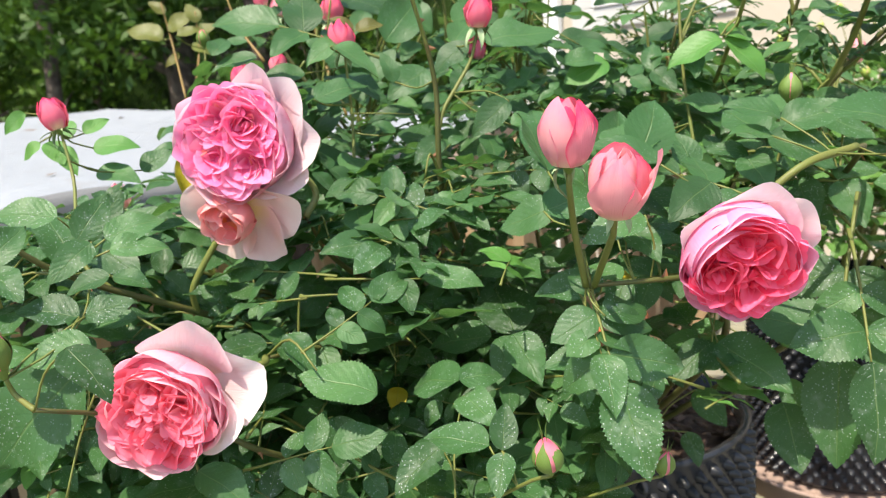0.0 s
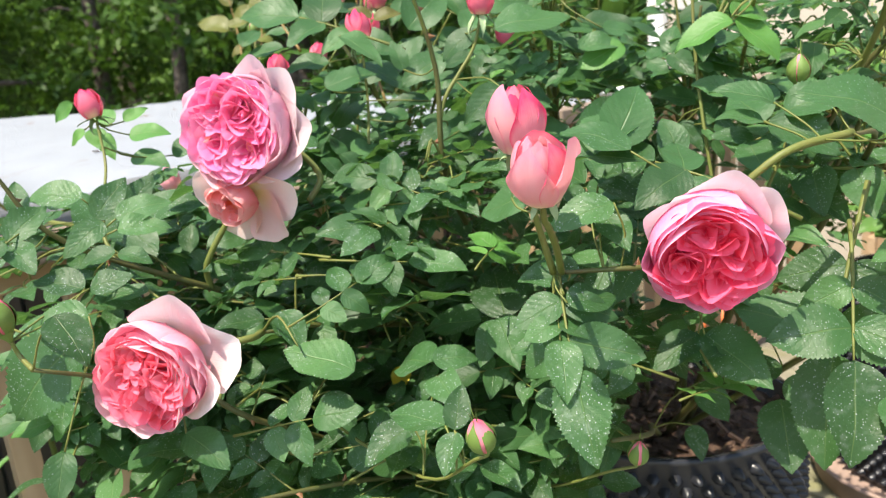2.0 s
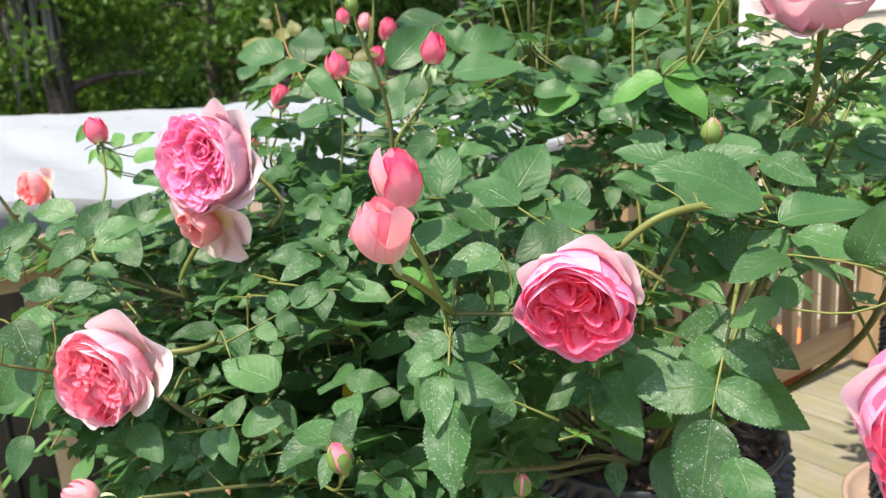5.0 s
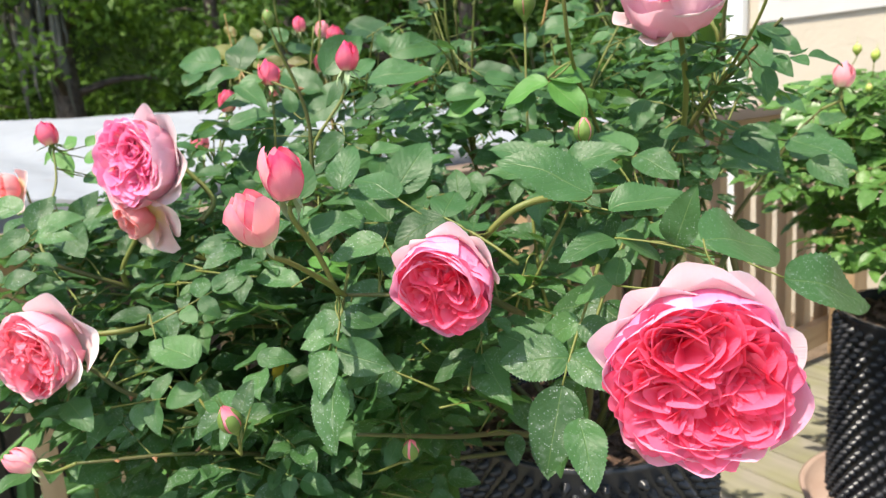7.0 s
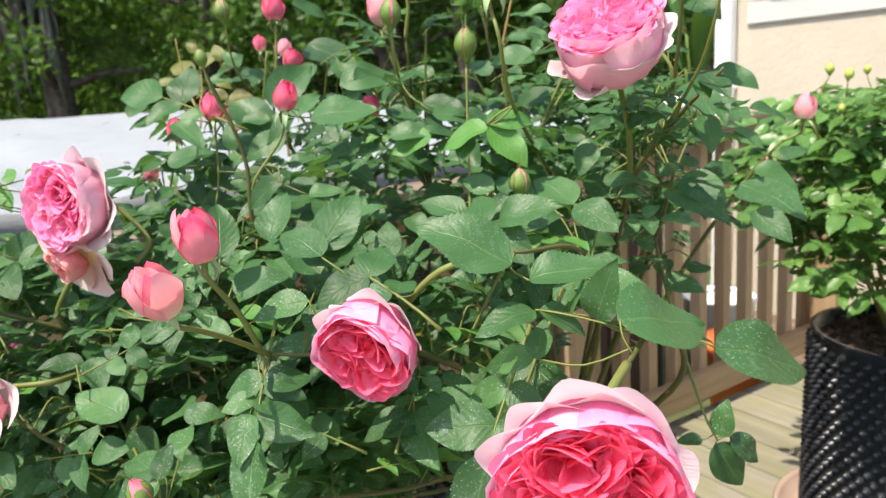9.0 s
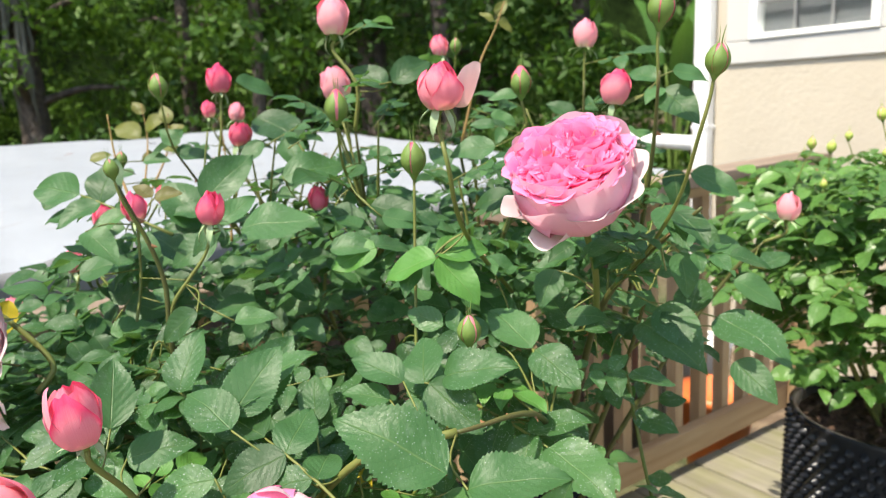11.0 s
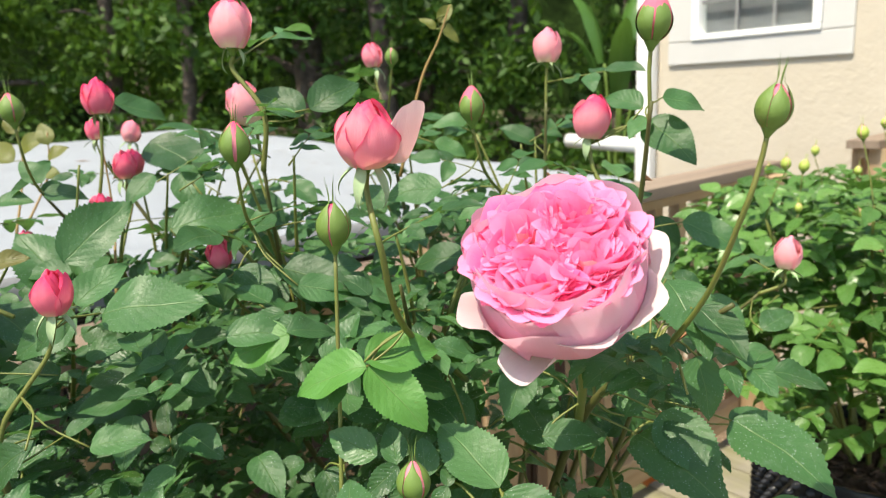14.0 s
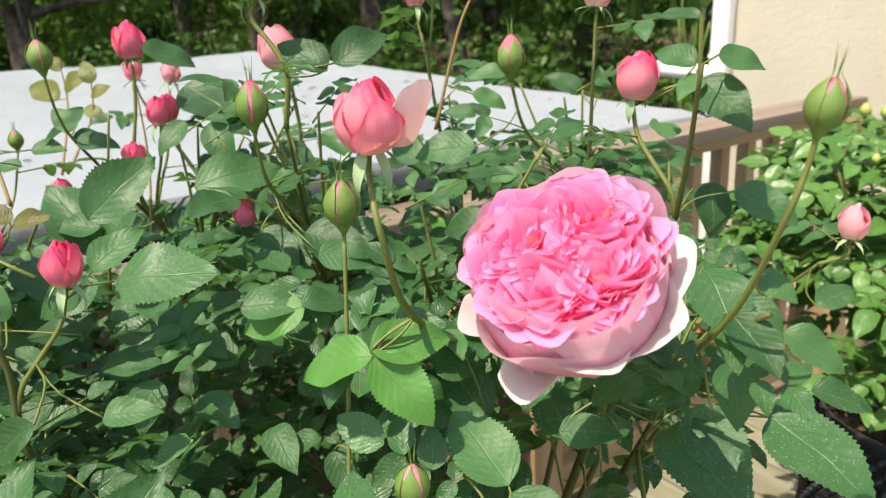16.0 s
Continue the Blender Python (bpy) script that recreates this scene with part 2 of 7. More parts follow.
M_VINYL = material("white_vinyl", (0.80, 0.80, 0.79), 0.35)
ln(M_VINYL, mixed(M_VINYL, (0.76, 0.76, 0.74), (0.84, 0.84, 0.83), noisy(M_VINYL, 5.0, 3.0)), bsdf(M_VINYL).inputs["Base Color"])
M_GLASS = material("window_glass", (0.9, 0.95, 0.95), 0.03)
bsdf(M_GLASS).inputs["Transmission Weight"].default_value = 1.0
M_BLIND = material("grey_screen", (0.10, 0.105, 0.115), 0.8)
ln(M_BLIND, mixed(M_BLIND, (0.09, 0.095, 0.105), (0.13, 0.135, 0.145), noisy(M_BLIND, 8.0, 3.0)), bsdf(M_BLIND).inputs["Base Color"])

M_COVER = material("white_cover_fabric", (0.30, 0.31, 0.32), 0.7, spec=0.3)
_w = noisy(M_COVER, 5.0, 5.0)
_s = ramp(M_COVER, noisy(M_COVER, 13.0, 4.0), ((0.60, (0, 0, 0)), (0.74, (1, 1, 1))))
_c = mixed(M_COVER, (0.27, 0.292, 0.318), (0.32, 0.343, 0.37), _w)
_c = mixed(M_COVER, _c, (0.22, 0.19, 0.15), maths(M_COVER, "MULTIPLY", _s.outputs[0], 0.35))
ln(M_COVER, _c, bsdf(M_COVER).inputs["Base Color"])
_wv = nd(M_COVER, "ShaderNodeTexWave", Scale=90.0, Distortion=1.5, Detail=2.0)
_tc = M_COVER.node_tree.nodes.new("ShaderNodeTexCoord")
ln(M_COVER, _tc.outputs["Object"], _wv.inputs["Vector"])
bump(M_COVER, maths(M_COVER, "ADD", maths(M_COVER, "MULTIPLY", _wv.outputs["Fac"], 0.3), noisy(M_COVER, 9.0, 5.0)), 0.5, 0.008)
# darker than the cover: the shade on the skirt is put into this grey
M_SKIRT = material("shade_grey_skirt", (0.50, 0.51, 0.51), 0.8)
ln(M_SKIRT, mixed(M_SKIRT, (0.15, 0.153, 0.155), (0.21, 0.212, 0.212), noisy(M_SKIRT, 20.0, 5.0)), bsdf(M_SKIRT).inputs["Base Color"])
bump(M_SKIRT, noisy(M_SKIRT, 220.0, 3.0), 0.5, 0.003)
M_RUBBER = material("black_rubber", (0.018, 0.018, 0.020), 0.5)
ln(M_RUBBER, mixed(M_RUBBER, (0.014, 0.014, 0.016), (0.03, 0.03, 0.03), noisy(M_RUBBER, 30.0, 4.0)), bsdf(M_RUBBER).inputs["Base Color"])
M_POT = material("black_pot_plastic", (0.012, 0.013, 0.017), 0.27, spec=0.35)
ln(M_POT, mixed(M_POT, (0.012, 0.013, 0.017), (0.034, 0.036, 0.042), noisy(M_POT, 25.0, 4.0)), bsdf(M_POT).inputs["Base Color"])
bump(M_POT, noisy(M_POT, 300.0, 2.0), 0.15, 0.001)
M_SAUCER = material("clay_saucer", (0.46, 0.30, 0.22), 0.7)
ln(M_SAUCER, mixed(M_SAUCER, (0.27, 0.175, 0.135), (0.40, 0.30, 0.25), noisy(M_SAUCER, 12.0, 5.0)), bsdf(M_SAUCER).inputs["Base Color"])
bump(M_SAUCER, noisy(M_SAUCER, 120.0, 3.0), 0.3, 0.002)
M_SOIL = material("bark_mulch", (0.08, 0.045, 0.03), 0.9)
ln(M_SOIL, ramp(M_SOIL, noisy(M_SOIL, 45.0, 6.0), ((0.30, (0.03, 0.016, 0.010)), (0.50, (0.10, 0.055, 0.035)), (0.72, (0.22, 0.13, 0.08)))).outputs[0], bsdf(M_SOIL).inputs["Base Color"])
bump(M_SOIL, noisy(M_SOIL, 70.0, 6.0), 0.9, 0.02)
M_ORANGE = material("orange_plastic", (0.75, 0.16, 0.04), 0.45)
ln(M_ORANGE, mixed(M_ORANGE, (0.68, 0.13, 0.03), (0.80, 0.22, 0.07), noisy(M_ORANGE, 9.0, 3.0)), bsdf(M_ORANGE).inputs["Base Color"])
M_GROUND = material("leaf_litter", (0.12, 0.085, 0.05), 0.95)
ln(M_GROUND, mixed(M_GROUND, ramp(M_GROUND, noisy(M_GROUND, 9.0, 8.0), ((0.30, (0.06, 0.04, 0.025)), (0.55, (0.17, 0.12, 0.08)), (0.75, (0.26, 0.20, 0.13)))).outputs[0], (0.06, 0.10, 0.03), ramp(M_GROUND, noisy(M_GROUND, 0.5, 6.0), ((0.45, (0, 0, 0)), (0.62, (1, 1, 1)))).outputs[0]), bsdf(M_GROUND).inputs["Base Color"])
bump(M_GROUND, noisy(M_GROUND, 18.0, 6.0), 0.9, 0.05)
M_BARK = material("tree_bark", (0.09, 0.07, 0.055), 0.95)
ln(M_BARK, ramp(M_BARK, noisy(M_BARK, 7.0, 7.0), ((0.3, (0.045, 0.034, 0.028)), (0.55, (0.11, 0.085, 0.07)), (0.75, (0.17, 0.145, 0.12)))).outputs[0], bsdf(M_BARK).inputs["Base Color"])
bump(M_BARK, noisy(M_BARK, 16.0, 6.0), 1.0, 0.05)
M_MOSS = material("grey_moss", (0.26, 0.26, 0.23), 0.95)
ln(M_MOSS, mixed(M_MOSS, (0.09, 0.09, 0.075), (0.17, 0.165, 0.14), noisy(M_MOSS, 4.0, 4.0)), bsdf(M_MOSS).inputs["Base Color"])


def tree_leaf(name, stops):
    m = material(name, stops[1], 0.55, spec=0.3)
    geo = m.node_tree.nodes.new("ShaderNodeNewGeometry")
    c = ramp(m, geo.outputs["Random Per Island"], ((0.0, stops[0]), (0.5, stops[1]), (1.0, stops[2])))
    k = mixed(m, c.outputs[0], stops[0], maths(m, "MULTIPLY", noisy(m, 0.9, 4.0), 0.6))
    ln(m, k, bsdf(m).inputs["Base Color"])
    let_through(m, mixed(m, k, (0.12, 0.26, 0.02), 0.4), 0.3)
    return m


M_TREE = tree_leaf("tree_leaf", ((0.026, 0.068, 0.011), (0.048, 0.118, 0.018), (0.092, 0.194, 0.029)))
# the same leaves in a brighter colour, for crowns painted as sunlit
M_TREE_SUNLIT = tree_leaf("sunlit_tree_leaf", ((0.054, 0.120, 0.016), (0.104, 0.210, 0.028), (0.160, 0.290, 0.045)))
# far leaf clumps as noise; the near-black stops paint the shade between them
M_WOODS = material("distant_woods_shade", (0.02, 0.035, 0.012), 1.0, spec=0.05)
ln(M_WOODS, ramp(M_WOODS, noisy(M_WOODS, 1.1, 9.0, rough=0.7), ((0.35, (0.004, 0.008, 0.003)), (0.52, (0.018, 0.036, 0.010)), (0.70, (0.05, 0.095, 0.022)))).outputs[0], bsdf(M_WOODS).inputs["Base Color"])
# ---- mesh helpers ----
rng = random.Random(7)


def mesh(name, verts, faces, mat, uv=None, smooth=True):
    me = bpy.data.meshes.new(name)
    me.from_pydata([tuple(v) for v in verts], [], [tuple(f) for f in faces])
    me.materials.append(mat)
    if smooth:
        me.shade_smooth()
    if uv is not None:
        layer = me.uv_layers.new(name="UVMap")
        loops = np.zeros(len(me.loops), dtype=np.int32)
        me.loops.foreach_get("vertex_index", loops)
        layer.data.foreach_set("uv", np.asarray(uv, dtype=np.float32)[loops].ravel())
    me.update()
    return me


def put(name, me, parent=None, m=None, label="", kind=""):
    """Link a mesh as one object, under a thing or a part where one is given."""
    ob = new(name, me)
    if m is not None:
        ob.matrix_basis = m
    if parent is not None:
        ob.parent = parent
    return tagged(ob, label, kind=kind)


def thing(name, at=(0, 0, 0), m=None, **tags):
    ob = new(name)
    ob.empty_display_size = 0.05
    ob.matrix_basis = m if m is not None else Matrix.Translation(at)
    return tagged(ob, **tags)


class Build:
    """Gathers pieces of one mesh."""

    def __init__(self):
        self.v, self.f, self.uv = [], [], []

    def add(self, verts, faces, uv=None):
        k = len(self.v)
        self.v += [tuple(p) for p in verts]
        self.f += [tuple(k + i for i in f) for f in faces]
        self.uv += list(uv) if uv is not None else [(0.5, 0.5)] * len(verts)
        return self

    def box(self, x0, x1, y0, y1, z0, z1, chamfer=0.0):
        bm = bmesh.new()
        bmesh.ops.create_cube(bm, size=1.0)
        for v in bm.verts:
            v.co = Vector((x0 + (v.co.x + 0.5) * (x1 - x0), y0 + (v.co.y + 0.5) * (y1 - y0), z0 + (v.co.z + 0.5) * (z1 - z0)))
        if chamfer:
            bmesh.ops.bevel(bm, geom=list(bm.edges), offset=chamfer, segments=2, affect="EDGES", profile=0.6)
        bm.verts.index_update()
        self.add([v.co for v in bm.verts], [[v.index for v in f.verts] for f in bm.faces])
        bm.free()
        return self

    def tube(self, points, radii, sides=6, closed=True):
        points = [Vector(p) for p in points]
        n = len(points)
        radii = [radii] * n if isinstance(radii, (int, float)) else radii
        t = (points[1] - points[0]).normalized()
        a = t.orthogonal().normalized()
        verts, faces = [], []
        for i, p in enumerate(points):
            if 0 < i < n - 1:
                t = (points[i + 1] - points[i - 1]).normalized()
            elif i == n - 1:
                t = (points[-1] - points[-2]).normalized()
            a = (a - t * a.dot(t)).normalized()
            b = t.cross(a)
            for j in range(sides):
                w = 2 * math.pi * j / sides
                verts.append(p + (a * math.cos(w) + b * math.sin(w)) * radii[i])
        for i in range(n - 1):
            for j in range(sides):
                k = (j + 1) % sides
                faces.append((i * sides + j, i * sides + k, (i + 1) * sides + k, (i + 1) * sides + j))
        if closed:
            faces.append(tuple(range(sides))[::-1])
            faces.append(tuple((n - 1) * sides + j for j in range(sides)))
        return self.add(verts, faces)

    def lathe(self, profile, sides=32, centre=(0, 0)):
        n = len(profile)
        verts = [(centre[0] + r * math.cos(2 * math.pi * j / sides), centre[1] + r * math.sin(2 * math.pi * j / sides), z) for r, z in profile for j in range(sides)]
        faces = [(i * sides + j, i * sides + (j + 1) % sides, (i + 1) * sides + (j + 1) % sides, (i + 1) * sides + j) for i in range(n - 1) for j in range(sides)]
        return self.add(verts, faces)

    def mesh(self, name, mat, smooth=True, uv=False):
        return mesh(name, self.v, self.f, mat, self.uv if uv else None, smooth)


def spline(points, per=6):
    """A smooth line through the points."""
    p = [Vector(q) for q in points]
    p = [p[0] * 2 - p[1]] + p + [p[-1] * 2 - p[-2]]
    out = []
    for i in range(1, len(p) - 2):
        for k in range(per):
            t = k / per
            out.append(0.5 * ((2 * p[i]) + (p[i + 1] - p[i - 1]) * t + (2 * p[i - 1] - 5 * p[i] + 4 * p[i + 1] - p[i + 2]) * t * t + (3 * p[i] - p[i - 1] - 3 * p[i + 1] + p[i + 2]) * t ** 3))
    out.append(p[-2])
    return out


def frame_to(place, along, up):
    """A pose at place whose y runs along, with z near up."""
    y = Vector(along).normalized()
    x = y.cross(Vector(up))
    x = x.normalized() if x.length > 1e-5 else y.orthogonal().normalized()
    z = x.cross(y)
    m = Matrix((x, y, z)).transposed().to_4x4()
    m.translation = place
    return m


# ---- the deck's own axes: s along the railing, k outwards over it, z up ----
DECK = Matrix(((0.6265, -0.7794, 0, 0.557), (0.7794, 0.6265, 0, 2.443), (0, 0, 1, 0), (0, 0, 0, 1)))


# the railing leans by a degree along its length
SLOPE = DECK @ Matrix.Translation((0, 0, 0.955)) @ Matrix.Rotation(radians(-1.3), 4, "Y") @ Matrix.Translation((0, 0, -0.94))


def structure(name, me, label, category, m=DECK, parent=None):
    return tagged(put(name, me, parent, m), label, category, kind="structure")


# ground
b = Build()
N = 40
xs = [math.copysign(abs(i / N) ** 2.2 * 400, i) for i in range(-N, N + 1)]
b.add([(x, y, -0.35 - 0.02 * noise.noise(Vector((x * 0.4, y * 0.4, 0))) + 0.35 * noise.noise(Vector((x * 0.05, y * 0.05, 3))) * min(1, math.hypot(x, y) / 30) + min(1.4, max(0.0, (y - 6.0) * 0.085))) for y in xs for x in xs],
      [(j * len(xs) + i, j * len(xs) + i + 1, (j + 1) * len(xs) + i + 1, (j + 1) * len(xs) + i) for j in range(len(xs) - 1) for i in range(len(xs) - 1)])
structure("ground", b.mesh("ground", M_GROUND), "brown leaf litter with patches of grass", "ground", Matrix())

# deck: boards run out towards the railing
deck = thing("floor", m=DECK, label="weathered grey-tan timber deck boards with green algae", category="deck", kind="structure")
b = Build()
b.box(-4.2, 1.93, -0.06, -0.022, -0.26, -0.032)
b.box(-4.2, 1.93, -3.4, -3.36, -0.26, -0.032)
for k in (-2.7, -1.9, -1.1):
    b.box(-4.2, 1.93, k, k + 0.04, -0.24, -0.032)
put("joist", b.mesh("joist", M_CABINET, False), deck)
board = Build().box(-0.069, 0.069, -1.71, 1.71, -0.028, 0.0, 0.004)
# the grain of the wood runs along z of the piece
board.v = [(x, z, y) for x, y, z in board.v]
board.f = [f[::-1] for f in board.f]
board_mesh = board.mesh("deck_board", M_DECK, False)
for i in range(42):
    r = rng.uniform(-0.0015, 0.0015)
    put("deck_board", board_mesh, deck, Matrix.Translation((-4.10 + i * 0.145, -1.69 + rng.uniform(-0.004, 0.004), r)) @ Matrix(((1, 0, 0, 0), (0, 0, 1, 0), (0, 1, 0, 0), (0, 0, 0, 1))))

# railing: posts, cap, rails and balusters
def railing(s0, s1, posts, label, drop=0.0):
    rail = thing("railing", m=SLOPE @ Matrix.Translation((s0, 0, -drop)), label=label, category="railing", kind="structure")
    w = s1 - s0

    def stick(name, sx, sy, sz, x, y, z, mat=M_RAIL, along="z"):
        turn = {"z": Matrix(), "x": Matrix.Rotation(radians(90), 4, "Y")}[along]
        return put(name, Build().box(-sx / 2, sx / 2, -sy / 2, sy / 2, -sz / 2, sz / 2, 0.003).mesh(name, mat, False), rail, Matrix.Translation((x, y, z)) @ turn)

    stick("cap", 0.034, 0.125, w + 0.06, w / 2, -0.010, 0.925, M_CAP, "x")
    stick("top_rail", 0.040, 0.036, w, w / 2, 0.0, 0.887, M_RAIL, "x")
    stick("bottom_rail", 0.088, 0.036, w, w / 2, 0.0, 0.085, M_RAIL, "x")
    for s in posts:
        stick("post", 0.089, 0.089, 0.905, s - s0, -0.066, 0.4535)
    me = Build().box(-0.019, 0.019, -0.019, 0.019, -0.44, 0.44, 0.002).mesh("baluster", M_RAIL, False)
    n = int((w - 0.04) / 0.122)
    for i in range(n + 1):
        put("baluster", me, rail, Matrix.Translation((w - 0.05 - i * 0.122, 0.038, 0.47)))
    return rail


railing(-3.98, -0.87, (-3.9, -2.6, -0.93), "lower weathered pine deck railing with square balusters", 0.055)
railing(-0.79, 0.60, (-0.73, 0.54), "weathered pine deck railing with square balusters")
railing(1.45, 1.93, (1.50,), "short weathered pine railing beside the house wall")

# spa with its padded white cover, past the railing; its end is cut askew
SPA = DECK @ Matrix.Translation((-1.65, 1.83, 0))


def askew(x, y):
    """Draws the end beside the house back towards the woods."""
    return x - 0.226 * (y + 1.36) * max(0.0, min(1.0, (x + 2.25) / 4.5))


def spa_box(*size):
    bx = Build().box(*size)
    bx.v = [(askew(x, y), y, z) for x, y, z in bx.v]
    return bx


spa = thing("hot_tub", m=SPA, label="dark brown slatted hot tub cabinet outside the railing", category="hot tub")
put("cabinet", spa_box(-2.10, 2.16, -1.22, 1.22, -0.34, 0.74, 0.02).mesh("cabinet", M_RUBBER, False), spa)
slat = Build().box(-0.048, 0.048, -0.008, 0.008, -0.54, 0.49, 0.003).mesh("slat", M_CABINET, False)
for i in range(40):
    put("slat", slat, spa, Matrix.Translation((-2.03 + i * 0.104, -1.229, 0.21)))
put("rim", spa_box(-2.18, 2.24, -1.29, 1.29, 0.742, 0.786, 0.02).mesh("rim", M_RUBBER, False), spa)

cover = thing("spa_cover", m=SPA @ Matrix.Translation((0, 0, 0.789)), label="padded white fabric spa cover with scattered brown leaf bits", category="cover")


def cover_top(u, v):
    """Height of the cover: u along it, v across it, both 0 to 1."""
    z = 0.104 + 0.168 * v ** 0.9
    z += 0.016 * noise.noise(Vector((u * 11, v * 6, 1.3))) + 0.008 * noise.noise(Vector((u * 30, v * 18, 4.0)))
    z -= 0.024 * math.exp(-((u - 0.47) / 0.02) ** 2)
    z += 0.03 * math.exp(-((u - 0.97) / 0.10) ** 2) * v
    z -= 0.05 * max(0.0, 1 - (1 - u) * 4.5 / 0.16) ** 2
    z -= 0.016 * max(0.0, 1 - v * 2.7 / 0.06) ** 2
    return z


def cover_point(u, v):
    y = -1.36 + 2.70 * v
    return askew(-2.25 + 4.56 * u, y), y, cover_top(u, v)


b = Build()
NU, NV = 130, 44
grid = []
for j in range(NV + 1):
    v = j / NV
    v = v * v * (3 - 2 * v) * 0.5 + v * 0.5
    grid += [cover_point(i / NU, v) for i in range(NU + 1)]
b.add(grid, [(j * (NU + 1) + i, j * (NU + 1) + i + 1, (j + 1) * (NU + 1) + i + 1, (j + 1) * (NU + 1) + i) for j in range(NV) for i in range(NU)])
put("top", b.mesh("top", M_COVER), cover)
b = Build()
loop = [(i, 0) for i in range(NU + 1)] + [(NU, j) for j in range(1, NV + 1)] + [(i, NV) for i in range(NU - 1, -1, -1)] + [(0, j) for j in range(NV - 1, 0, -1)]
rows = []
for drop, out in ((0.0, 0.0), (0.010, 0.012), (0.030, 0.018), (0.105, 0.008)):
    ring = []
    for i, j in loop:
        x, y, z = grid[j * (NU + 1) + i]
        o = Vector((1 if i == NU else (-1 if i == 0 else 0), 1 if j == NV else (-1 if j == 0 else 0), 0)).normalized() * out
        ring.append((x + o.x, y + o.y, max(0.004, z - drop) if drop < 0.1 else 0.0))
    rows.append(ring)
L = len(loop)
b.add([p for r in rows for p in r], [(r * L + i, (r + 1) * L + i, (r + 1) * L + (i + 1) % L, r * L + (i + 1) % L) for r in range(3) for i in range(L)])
# hanging side of the cover, with its shade in the base colour
put("skirt", b.mesh("skirt", M_SKIRT), cover, label="fabric skirt of the cover, its shade painted as grey")
b = Build()
b.tube(spline([(askew(2.335, y), y, 0.045) for y in (-1.34, -0.9, -0.2, 0.6, 1.3)], 4), 0.030, 10)
put("end_bolster", b.mesh("end_bolster", M_RUBBER), cover, label="black rounded end bolster")
b = Build()
for i in range(44):
    c = Vector(cover_point(rng.uniform(0.03, 0.97), rng.uniform(0.04, 0.9))) + Vector((0, 0, 0.004))
    w, l = rng.uniform(0.006, 0.012), rng.uniform(0.012, 0.035)
    a = rng.uniform(0, 6.28)
    e, g = Vector((math.cos(a), math.sin(a), rng.uniform(-.1, .2))) * l, Vector((-math.sin(a), math.cos(a), rng.uniform(-.2, .2))) * w
    b.add([c - e, c + g + Vector((0, 0, .003)), c + e, c - g], [(0, 1, 2), (0, 2, 3)])
tagged(put("leaf_litter", b.mesh("leaf_litter", M_CAP), None, cover.matrix_basis.copy()), "small dry brown leaf bits on the white cover", "leaf litter", kind="stuff")

# house: a cream stucco corner with one window
b = Build()
WZ = 3.1
for k0, k1, z0, z1 in ((-3.6, 0.37, -0.4, WZ), (1.12, 1.36, -0.4, WZ), (0.37, 1.12, -0.4, 1.47), (0.37, 1.12, 2.55, WZ)):
    b.box(1.95, 2.13, k0, k1, z0, z1)
structure("wall_house", b.mesh("wall_house", M_STUCCO, False), "cream textured stucco house wall", "wall")
structure("wall_side", Build().box(2.13, 8.5, 1.18, 1.36, -0.4, WZ).mesh("wall_side", M_STUCCO, False), "cream stucco side wall", "wall")
structure("wall_back", Build().box(2.13, 8.5, -3.6, -3.42, -0.4, WZ).mesh("wall_back", M_STUCCO, False), "cream stucco end wall", "wall")
structure("wall_far", Build().box(8.32, 8.5, -3.42, 1.18, -0.4, WZ).mesh("wall_far", M_STUCCO, False), "cream stucco rear wall", "wall")
structure("ceiling", Build().box(1.93, 8.6, -3.7, 1.41, WZ + 0.002, WZ + 0.14).mesh("ceiling", M_TRIM, False), "flat painted roof slab", "roof")
structure("floor_house", Build().box(2.14, 8.3, -3.4, 1.17, -0.2, -0.04).mesh("floor_house", M_CABINET, False), "dark indoor floor", "floor")
win = thing("window_1", m=DECK @ Matrix.Translation((1.95, 0.745, 1.47)), label="white framed window with divided panes", category="window", kind="structure")
b = Build()
b.box(-0.018, 0.0, -0.49, 0.49, -0.12, 0.0, 0.006)
b.box(-0.018, 0.0, -0.49, -0.345, 0.002, 1.24, 0.006)
b.box(-0.018, 0.0, 0.345, 0.49, 0.002, 1.24, 0.006)
b.box(-0.018, 0.0, -0.343, 0.343, 1.08, 1.24, 0.006)
put("window_surround", b.mesh("window_surround", M_TRIM, False), win)
b = Build()
b.box(-0.03, 0.05, -0.343, 0.343, 0.003, 0.035, 0.004)
b.box(-0.03, 0.05, -0.343, -0.300, 0.037, 1.07, 0.004)
b.box(-0.03, 0.05, 0.300, 0.343, 0.037, 1.07, 0.004)
b.box(-0.03, 0.05, -0.298, 0.298, 1.03, 1.07, 0.004)
b.box(-0.005, 0.035, -0.298, 0.298, 0.52, 0.56, 0.004)
put("window_frame", b.mesh("window_frame", M_VINYL, False), win)
b = Build()
for y in (-0.10, 0.10):
    b.box(-0.002, 0.012, y - 0.008, y + 0.008, 0.037, 1.03, 0.002)
for z in (0.20, 0.36, 0.70, 0.86):
    b.box(-0.003, 0.013, -0.298, 0.298, z - 0.008, z + 0.008, 0.002)
put("muntin", b.mesh("muntin", M_SKIRT, False), win, label="grey glazing bars")
pane = put("pane", Build().box(0.016, 0.020, -0.298, 0.298, 0.037, 1.03).mesh("pane", M_GLASS, False), win)
pane.visible_shadow = False
put("screen", Build().box(0.045, 0.052, -0.298, 0.298, 0.037, 1.03).mesh("screen", M_BLIND, False), win, label="dark grey insect screen behind the glass")
